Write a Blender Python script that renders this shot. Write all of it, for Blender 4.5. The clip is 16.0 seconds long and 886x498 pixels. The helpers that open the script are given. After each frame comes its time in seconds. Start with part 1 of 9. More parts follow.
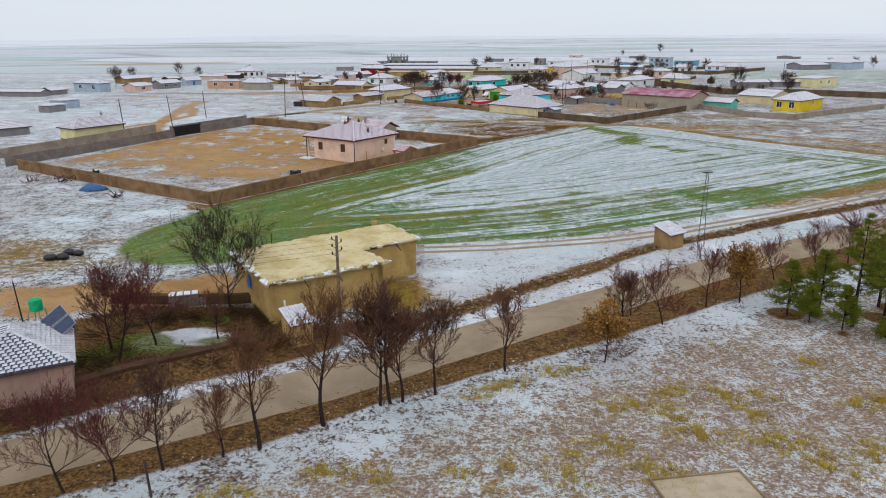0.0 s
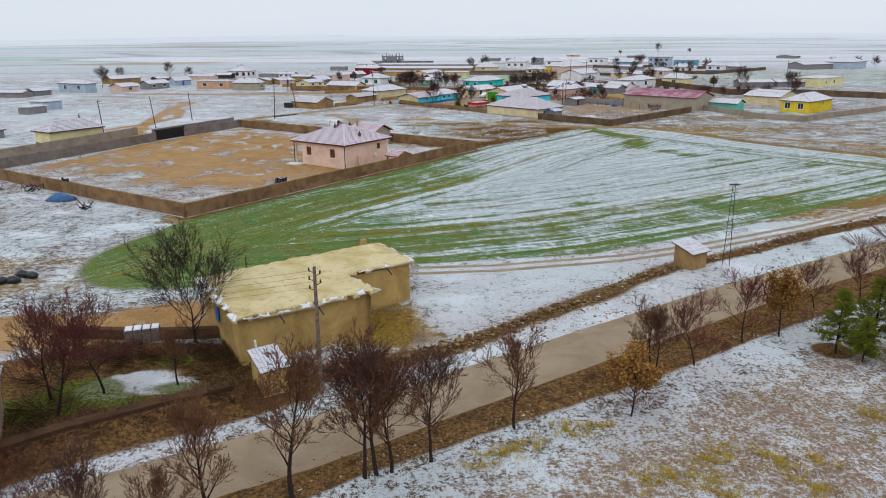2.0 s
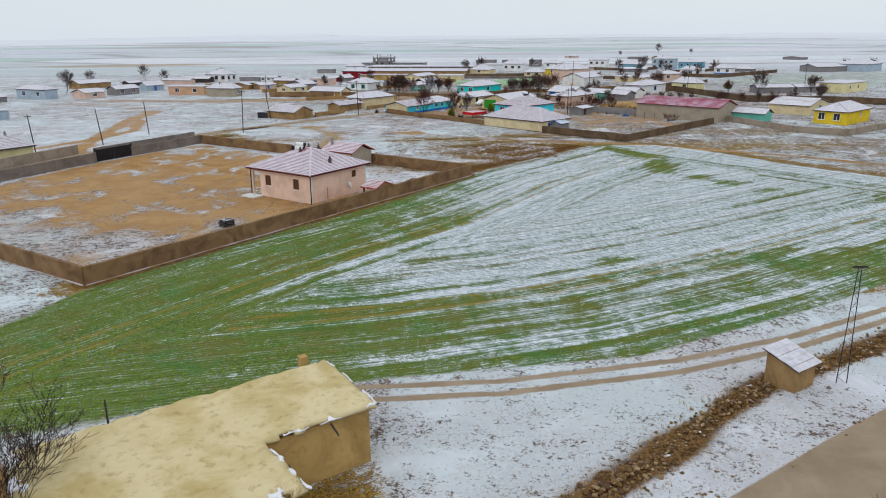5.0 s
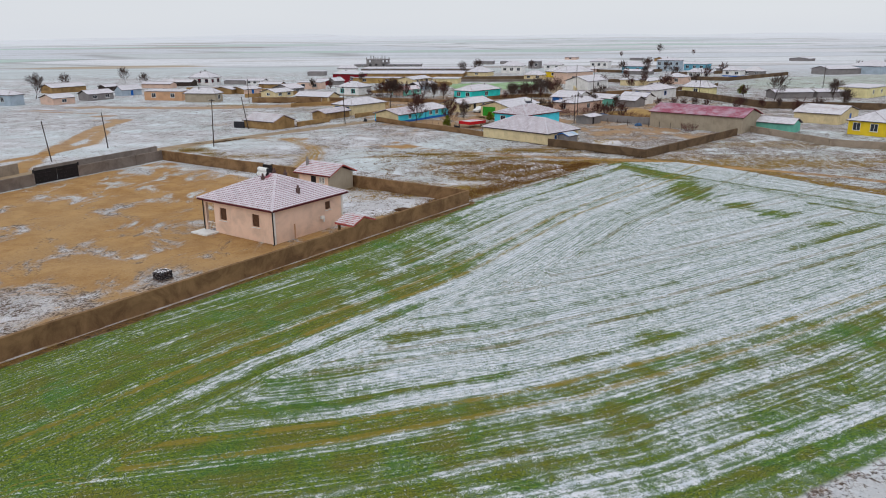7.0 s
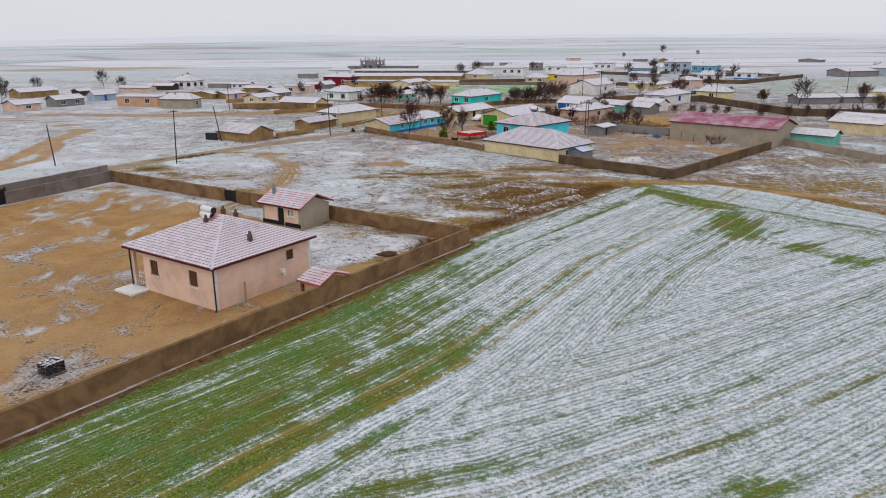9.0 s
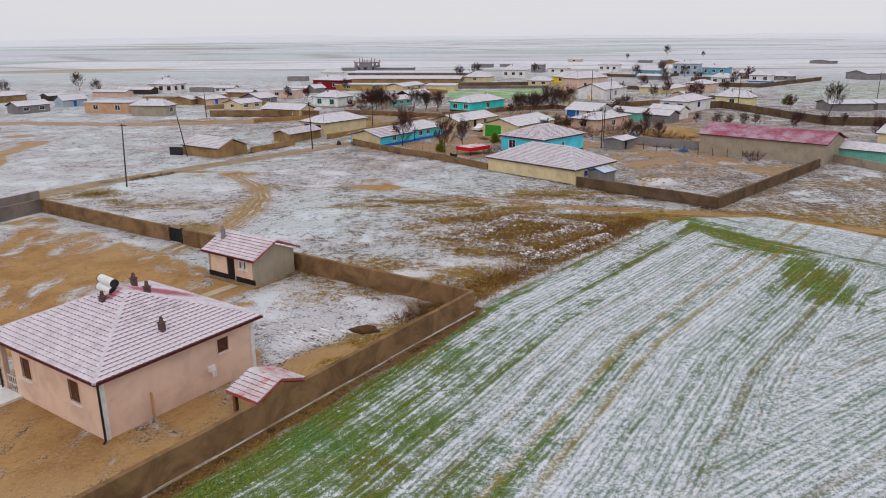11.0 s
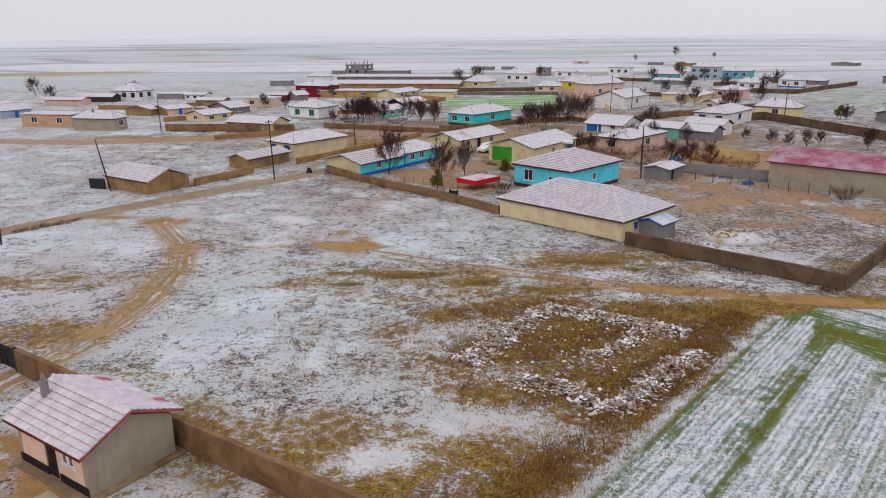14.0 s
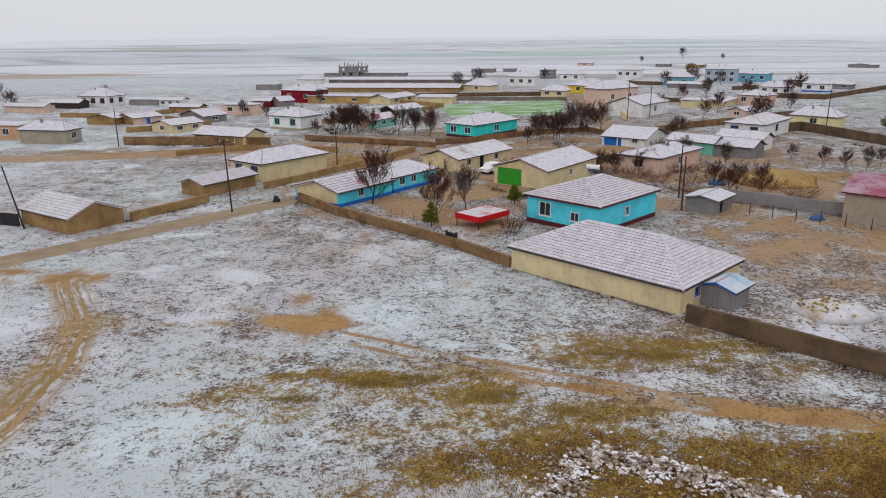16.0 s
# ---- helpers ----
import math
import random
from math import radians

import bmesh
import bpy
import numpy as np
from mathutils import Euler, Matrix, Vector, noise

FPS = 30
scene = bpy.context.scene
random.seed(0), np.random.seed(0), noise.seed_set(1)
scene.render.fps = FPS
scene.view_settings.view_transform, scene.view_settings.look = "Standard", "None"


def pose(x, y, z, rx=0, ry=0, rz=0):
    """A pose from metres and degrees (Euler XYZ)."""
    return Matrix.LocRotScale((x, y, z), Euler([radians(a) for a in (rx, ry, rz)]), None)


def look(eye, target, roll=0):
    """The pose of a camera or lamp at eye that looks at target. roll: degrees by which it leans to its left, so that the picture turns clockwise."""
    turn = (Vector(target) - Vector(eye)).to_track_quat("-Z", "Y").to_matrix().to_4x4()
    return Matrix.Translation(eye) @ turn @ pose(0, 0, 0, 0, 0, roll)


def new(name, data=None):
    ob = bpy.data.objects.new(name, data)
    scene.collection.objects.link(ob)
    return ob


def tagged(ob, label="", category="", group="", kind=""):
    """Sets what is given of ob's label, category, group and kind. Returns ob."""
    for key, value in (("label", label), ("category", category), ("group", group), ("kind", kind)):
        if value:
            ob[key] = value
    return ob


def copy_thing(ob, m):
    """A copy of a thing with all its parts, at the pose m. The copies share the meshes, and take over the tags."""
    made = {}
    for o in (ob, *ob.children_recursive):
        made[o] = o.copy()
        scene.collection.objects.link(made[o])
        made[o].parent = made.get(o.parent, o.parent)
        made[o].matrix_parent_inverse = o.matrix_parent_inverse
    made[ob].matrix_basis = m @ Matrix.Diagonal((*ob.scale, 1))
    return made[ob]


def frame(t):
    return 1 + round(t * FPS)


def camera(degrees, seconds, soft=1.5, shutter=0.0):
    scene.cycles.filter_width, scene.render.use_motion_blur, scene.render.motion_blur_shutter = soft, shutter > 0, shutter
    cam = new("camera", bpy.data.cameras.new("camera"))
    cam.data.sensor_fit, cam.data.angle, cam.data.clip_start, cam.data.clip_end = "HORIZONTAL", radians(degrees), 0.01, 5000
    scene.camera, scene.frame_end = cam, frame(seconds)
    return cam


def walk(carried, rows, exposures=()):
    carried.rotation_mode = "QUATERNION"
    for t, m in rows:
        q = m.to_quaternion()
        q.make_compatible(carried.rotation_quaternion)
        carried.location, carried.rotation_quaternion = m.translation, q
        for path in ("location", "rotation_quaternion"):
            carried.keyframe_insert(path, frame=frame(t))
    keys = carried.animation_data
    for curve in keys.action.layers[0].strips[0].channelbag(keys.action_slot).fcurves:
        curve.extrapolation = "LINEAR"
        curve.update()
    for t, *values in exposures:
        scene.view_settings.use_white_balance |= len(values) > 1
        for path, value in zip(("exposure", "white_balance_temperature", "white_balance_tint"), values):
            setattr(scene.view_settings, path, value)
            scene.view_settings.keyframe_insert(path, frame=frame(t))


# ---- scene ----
cam = camera(62.65, 16.0, soft=1.0)
# seconds, x, y, z, yaw, pitch, roll of the flight
FLIGHT = [
    (0, 0.01, 0.01, 18.78, 1.03, -16.60, -0.36),
    (0.5, -0.10, 0.85, 18.64, 0.95, -16.60, -0.36),
    (1, -0.15, 2.35, 18.56, 0.87, -16.61, -0.37),
    (1.5, -0.17, 4.38, 18.52, 0.79, -16.62, -0.37),
    (2, -0.15, 6.85, 18.52, 0.71, -16.63, -0.37),
    (2.5, -0.10, 9.66, 18.55, 0.64, -16.63, -0.37),
    (3, -0.04, 12.76, 18.59, 0.57, -16.64, -0.37),
    (3.5, 0.05, 16.08, 18.66, 0.50, -16.64, -0.37),
    (4, 0.15, 19.57, 18.73, 0.44, -16.64, -0.37),
    (4.5, 0.25, 23.20, 18.80, 0.38, -16.65, -0.37),
    (5, 0.36, 26.94, 18.88, 0.32, -16.65, -0.38),
    (5.5, 0.48, 30.77, 18.95, 0.26, -16.65, -0.38),
    (6, 0.59, 34.67, 19.01, 0.20, -16.65, -0.38),
    (6.5, 0.70, 38.63, 19.07, 0.15, -16.65, -0.38),
    (7, 0.80, 42.65, 19.12, 0.09, -16.65, -0.38),
    (7.5, 0.90, 46.72, 19.15, 0.05, -16.65, -0.38),
    (8, 0.98, 50.83, 19.18, 0.00, -16.65, -0.38),
    (8.5, 1.06, 55.00, 19.20, -0.04, -16.65, -0.38),
    (9, 1.13, 59.21, 19.20, -0.08, -16.64, -0.39),
    (9.5, 1.20, 63.47, 19.20, -0.12, -16.64, -0.39),
    (10, 1.25, 67.78, 19.19, -0.15, -16.63, -0.39),
    (10.5, 1.30, 72.14, 19.17, -0.19, -16.63, -0.39),
    (11, 1.35, 76.55, 19.15, -0.22, -16.62, -0.39),
    (11.5, 1.39, 81.01, 19.12, -0.25, -16.61, -0.39),
    (12, 1.44, 85.51, 19.08, -0.28, -16.61, -0.39),
    (12.5, 1.49, 90.06, 19.05, -0.30, -16.60, -0.39),
    (13, 1.54, 94.65, 19.01, -0.32, -16.59, -0.39),
    (13.5, 1.61, 99.28, 18.97, -0.34, -16.58, -0.40),
    (14, 1.69, 103.94, 18.93, -0.36, -16.57, -0.40),
    (14.5, 1.79, 108.63, 18.89, -0.37, -16.56, -0.40),
    (15, 1.91, 113.34, 18.85, -0.38, -16.55, -0.40),
    (15.5, 2.07, 118.08, 18.81, -0.39, -16.53, -0.40),
    (16, 2.27, 122.84, 18.76, -0.40, -16.52, -0.40),
]


def aim(x, y, z, yaw, pitch, roll):
    a, p = radians(yaw), radians(pitch)
    ahead = Vector((-math.sin(a) * math.cos(p), math.cos(a) * math.cos(p), math.sin(p)))
    return look(Vector((x, y, z)), Vector((x, y, z)) + ahead * 10, roll)


# cooler white balance over the fields, warmer over the village
walk(cam, [(row[0], aim(*row[1:])) for row in FLIGHT],
     exposures=[(0, 0.10, 6330, 7), (4, 0.08, 6300, 5), (6.5, 0.02, 6560, 7), (9, -0.02, 6680, 11), (12, -0.03, 6820, 13), (14, -0.04, 6820, 13), (16, -0.06, 6660, 10)])

# ---- sky and light: overcast winter day ----
world = bpy.data.worlds.new("overcast_sky")
scene.world = world
world.use_nodes = True
wn, wl = world.node_tree.nodes, world.node_tree.links
wn.clear()
w_out = wn.new("ShaderNodeOutputWorld")
w_add = wn.new("ShaderNodeAddShader")
w_bg, w_sky = wn.new("ShaderNodeBackground"), wn.new("ShaderNodeBackground")
sky = wn.new("ShaderNodeTexSky")
sky.sky_type, sky.sun_disc = "NISHITA", False
sky.sun_elevation, sky.sun_rotation = radians(35), radians(200)
w_sky.inputs["Strength"].default_value = 0.012
wl.new(sky.outputs[0], w_sky.inputs["Color"])
w_tc = wn.new("ShaderNodeTexCoord")
w_sep = wn.new("ShaderNodeSeparateXYZ")
w_ramp = wn.new("ShaderNodeValToRGB")
w_cloud = wn.new("ShaderNodeTexNoise")
w_map = wn.new("ShaderNodeMapping")
w_map.inputs["Scale"].default_value = (2, 2, 9)
w_cloud.inputs["Scale"].default_value = 1.6
w_cloud.inputs["Detail"].default_value = 4
w_mul = wn.new("ShaderNodeMix")
w_mul.data_type, w_mul.blend_type = "RGBA", "SOFT_LIGHT"
w_mul.inputs[0].default_value = 0.16
ramp = w_ramp.color_ramp
ramp.elements[0].position, ramp.elements[0].color = 0.0, (0.745, 0.78, 0.87, 1)
ramp.elements[1].position, ramp.elements[1].color = 0.9, (1.04, 1.05, 1.11, 1)
mid = ramp.elements.new(0.07)
mid.color = (0.72, 0.745, 0.83, 1)
wl.new(w_tc.outputs["Generated"], w_sep.inputs[0])
wl.new(w_tc.outputs["Generated"], w_map.inputs[0])
wl.new(w_map.outputs[0], w_cloud.inputs["Vector"])
wl.new(w_sep.outputs["Z"], w_ramp.inputs[0])
wl.new(w_ramp.outputs[0], w_mul.inputs[6])
wl.new(w_cloud.outputs["Fac"], w_mul.inputs[7])
wl.new(w_mul.outputs[2], w_bg.inputs["Color"])
w_bg.inputs["Strength"].default_value = 0.86
wl.new(w_bg.outputs[0], w_add.inputs[0])
wl.new(w_sky.outputs[0], w_add.inputs[1])
wl.new(w_add.outputs[0], w_out.inputs["Surface"])

sun_data = bpy.data.lights.new("sun", "SUN")
sun_data.energy, sun_data.angle, sun_data.color = 0.35, radians(25), (1.0, 0.96, 0.9)
sun = new("sun", sun_data)
sun.rotation_euler = Euler((radians(50), 0, radians(-20)))
scene.view_settings.exposure = 0.0

# ---- materials ----


class Graph:
    """Short hand for a node material."""

    def __init__(self, name, rough=0.85, metal=0.0, spec=0.07):
        self.mat = bpy.data.materials.new(name)
        self.mat.use_nodes = True
        self.nt = self.mat.node_tree
        self.bsdf = self.nt.nodes["Principled BSDF"]
        self.bsdf.inputs["Roughness"].default_value = rough
        self.bsdf.inputs["Metallic"].default_value = metal
        self.bsdf.inputs["Specular IOR Level"].default_value = spec
        self.tc = self.nt.nodes.new("ShaderNodeTexCoord")

    def put(self, socket, value):
        if hasattr(value, "is_output"):
            self.nt.links.new(value, socket)
        elif isinstance(value, tuple) and len(value) == 3 and socket.type == "RGBA":
            socket.default_value = (*value, 1)
        else:
            socket.default_value = value

    def obj(self):
        return self.tc.outputs["Object"]

    def attr(self, name):
        n = self.nt.nodes.new("ShaderNodeAttribute")
        n.attribute_name = name
        return n.outputs["Fac"]

    def rand(self):
        return self.nt.nodes.new("ShaderNodeObjectInfo").outputs["Random"]

    def island(self):
        return self.nt.nodes.new("ShaderNodeNewGeometry").outputs["Random Per Island"]

    def up(self):
        n = self.nt.nodes.new("ShaderNodeSeparateXYZ")
        self.put(n.inputs[0], self.nt.nodes.new("ShaderNodeNewGeometry").outputs["Normal"])
        return n.outputs["Z"]

    def scaled(self, vec, sx, sy, sz):
        n = self.nt.nodes.new("ShaderNodeMapping")
        self.put(n.inputs["Vector"], vec)
        n.inputs["Scale"].default_value = (sx, sy, sz)
        return n.outputs[0]

    def vec(self, x, y, z=0.0):
        n = self.nt.nodes.new("ShaderNodeCombineXYZ")
        for i, v in enumerate((x, y, z)):
            self.put(n.inputs[i], v)
        return n.outputs[0]

    def noise(self, vec, scale, detail=3.0, rough=0.55, warp=0.0):
        n = self.nt.nodes.new("ShaderNodeTexNoise")
        self.put(n.inputs["Vector"], vec)
        n.inputs["Scale"].default_value = scale
        n.inputs["Detail"].default_value = detail
        n.inputs["Roughness"].default_value = rough
        n.inputs["Distortion"].default_value = warp
        return n.outputs["Fac"]

    def cells(self, vec, scale, out="Color"):
        n = self.nt.nodes.new("ShaderNodeTexVoronoi")
        self.put(n.inputs["Vector"], vec)
        n.inputs["Scale"].default_value = scale
        return n.outputs[out]

    def math(self, op, a, b=0.0, c=0.0):
        n = self.nt.nodes.new("ShaderNodeMath")
        n.operation = op
        for i, v in enumerate((a, b, c)):
            self.put(n.inputs[i], v)
        return n.outputs[0]

    def step(self, v, lo, hi, to0=0.0, to1=1.0):
        n = self.nt.nodes.new("ShaderNodeMapRange")
        n.interpolation_type = "SMOOTHSTEP"
        self.put(n.inputs["Value"], v)
        for key, val in (("From Min", lo), ("From Max", hi), ("To Min", to0), ("To Max", to1)):
            self.put(n.inputs[key], val)
        return n.outputs[0]

    def mix(self, fac, a, b, blend="MIX"):
        n = self.nt.nodes.new("ShaderNodeMix")
        n.data_type, n.blend_type = "RGBA", blend
        self.put(n.inputs[0], fac)
        self.put(n.inputs[6], a)
        self.put(n.inputs[7], b)
        return n.outputs[2]

    def done(self, color, bump=None, strength=0.3, dist=0.05, rough=None):
        self.put(self.bsdf.inputs["Base Color"], color)
        if rough is not None:
            self.put(self.bsdf.inputs["Roughness"], rough)
        if bump is not None:
            n = self.nt.nodes.new("ShaderNodeBump")
            n.inputs["Strength"].default_value = strength
            n.inputs["Distance"].default_value = dist
            self.put(n.inputs["Height"], bump)
            self.nt.links.new(n.outputs[0], self.bsdf.inputs["Normal"])
        return self.mat


SNOW = (0.79, 0.785, 0.83)


def tint(c, k):
    return tuple(min(1.0, v * k) for v in c)


def plaster(name, color, dirt=0.35, grain=18.0):
    g = Graph(name, 0.9)
    big = g.noise(g.obj(), 0.7, 4, 0.6, 0.6)
    fine = g.noise(g.obj(), grain, 3)
    streak = g.noise(g.scaled(g.obj(), 3.0, 3.0, 0.35), 1.4, 3)
    c = g.mix(g.step(big, 0.35, 0.75), color, tint(color, 0.8))
    c = g.mix(g.math("MULTIPLY", g.step(streak, 0.52, 0.75), dirt), c, tint(color, 0.45))
    c = g.mix(g.step(fine, 0.4, 0.8, 0.0, 0.25), c, tint(color, 1.2))
    return g.done(c, fine, 0.25, 0.02)


def mud_plaster(name, color, dark):
    g = Graph(name, 0.95)
    big = g.noise(g.obj(), 0.45, 5, 0.65, 0.8)
    mid_ = g.noise(g.obj(), 2.5, 4, 0.6)
    fine = g.noise(g.obj(), 22, 3)
    c = g.mix(g.step(big, 0.35, 0.7), color, dark)
    c = g.mix(g.step(mid_, 0.5, 0.72, 0, 0.5), c, tint(color, 0.6))
    c = g.mix(g.step(fine, 0.5, 0.8, 0, 0.4), c, tint(color, 1.25))
    return g.done(c, g.math("ADD", fine, g.math("MULTIPLY", mid_, 2.0)), 0.5, 0.04)


def snowy_roof(name, under, cover=0.5, snow=SNOW, melt=()):
    """Roofing that shows through a thin, broken snow layer."""
    g = Graph(name, 0.8)
    big = g.noise(g.obj(), 0.35, 3, 0.6)
    mid_ = g.noise(g.obj(), 2.2, 4, 0.6)
    fine = g.noise(g.obj(), 14, 3)
    cov = g.math("ADD", g.math("MULTIPLY", big, 0.5), g.math("ADD", g.math("MULTIPLY", mid_, 0.3), g.math("MULTIPLY", fine, 0.2)))
    f = g.step(cov, 0.62 - cover * 0.5, 0.8 - cover * 0.5)
    f = g.math("MULTIPLY", f, 0.93)
    for mx, my, sx, sy in melt:
        # thawed patch round a flue
        n = g.nt.nodes.new("ShaderNodeVectorMath")
        n.operation = "LENGTH"
        shift = g.nt.nodes.new("ShaderNodeMapping")
        g.put(shift.inputs["Vector"], g.obj())
        shift.inputs["Location"].default_value = (-mx / sx, -my / sy, 0)
        shift.inputs["Scale"].default_value = (1 / sx, 1 / sy, 0)
        g.put(n.inputs[0], shift.outputs[0])
        away = g.math("ADD", n.outputs["Value"], g.math("MULTIPLY", g.math("SUBTRACT", mid_, 0.5), 1.6))
        f = g.math("MULTIPLY", f, g.step(away, 0.45, 1.15, 0.12, 1.0))
    u = g.mix(g.step(mid_, 0.4, 0.7), under, tint(under, 0.7))
    worn = g.mix(g.step(mid_, 0.35, 0.7), tint(snow, 0.92), tint(snow, 0.72))
    worn = g.mix(g.step(g.noise(g.obj(), 0.9, 3), 0.5, 0.7, 0, 0.5), worn, tint(snow, 0.6))
    return g.done(g.mix(f, u, worn), g.math("ADD", fine, mid_), 0.3, 0.03)


def plain(name, color, rough=0.7, metal=0.0, var=0.25, scale=4.0, spec=0.12):
    g = Graph(name, rough, metal, spec)
    n1 = g.noise(g.obj(), scale, 4)
    n2 = g.noise(g.obj(), scale * 6, 2)
    c = g.mix(g.step(n1, 0.3, 0.75), tint(color, 1 + var), tint(color, 1 - var))
    return g.done(c, n2, 0.15, 0.01)


def varied(name, colors, rough=0.9, snow=0.0):
    """Small repeated pieces: every island its own tone, snow on what faces up."""
    g = Graph(name, rough)
    r = g.math("FRACT", g.math("ADD", g.island(), g.rand()))
    c = g.mix(g.step(r, 0.2, 0.5), colors[0], colors[1])
    c = g.mix(g.step(r, 0.6, 0.95), c, colors[2])
    fine = g.noise(g.obj(), 9, 3)
    c = g.mix(g.step(fine, 0.4, 0.7, 0, 0.4), c, tint(colors[0], 0.55))
    if snow:
        wide = g.noise(g.obj(), 1.3, 3)
        f = g.math("MULTIPLY", g.step(g.up(), 0.35, 0.8), g.step(wide, 0.62 - snow * 0.35, 0.75 - snow * 0.35))
        c = g.mix(f, c, SNOW)
    return g.done(c, fine, 0.3, 0.02)


def glass(name):
    g = Graph(name, 0.08, 0.0, 0.6)
    n1 = g.noise(g.obj(), 0.8, 2)
    return g.done(g.mix(n1, (0.015, 0.02, 0.03), (0.05, 0.055, 0.07)))


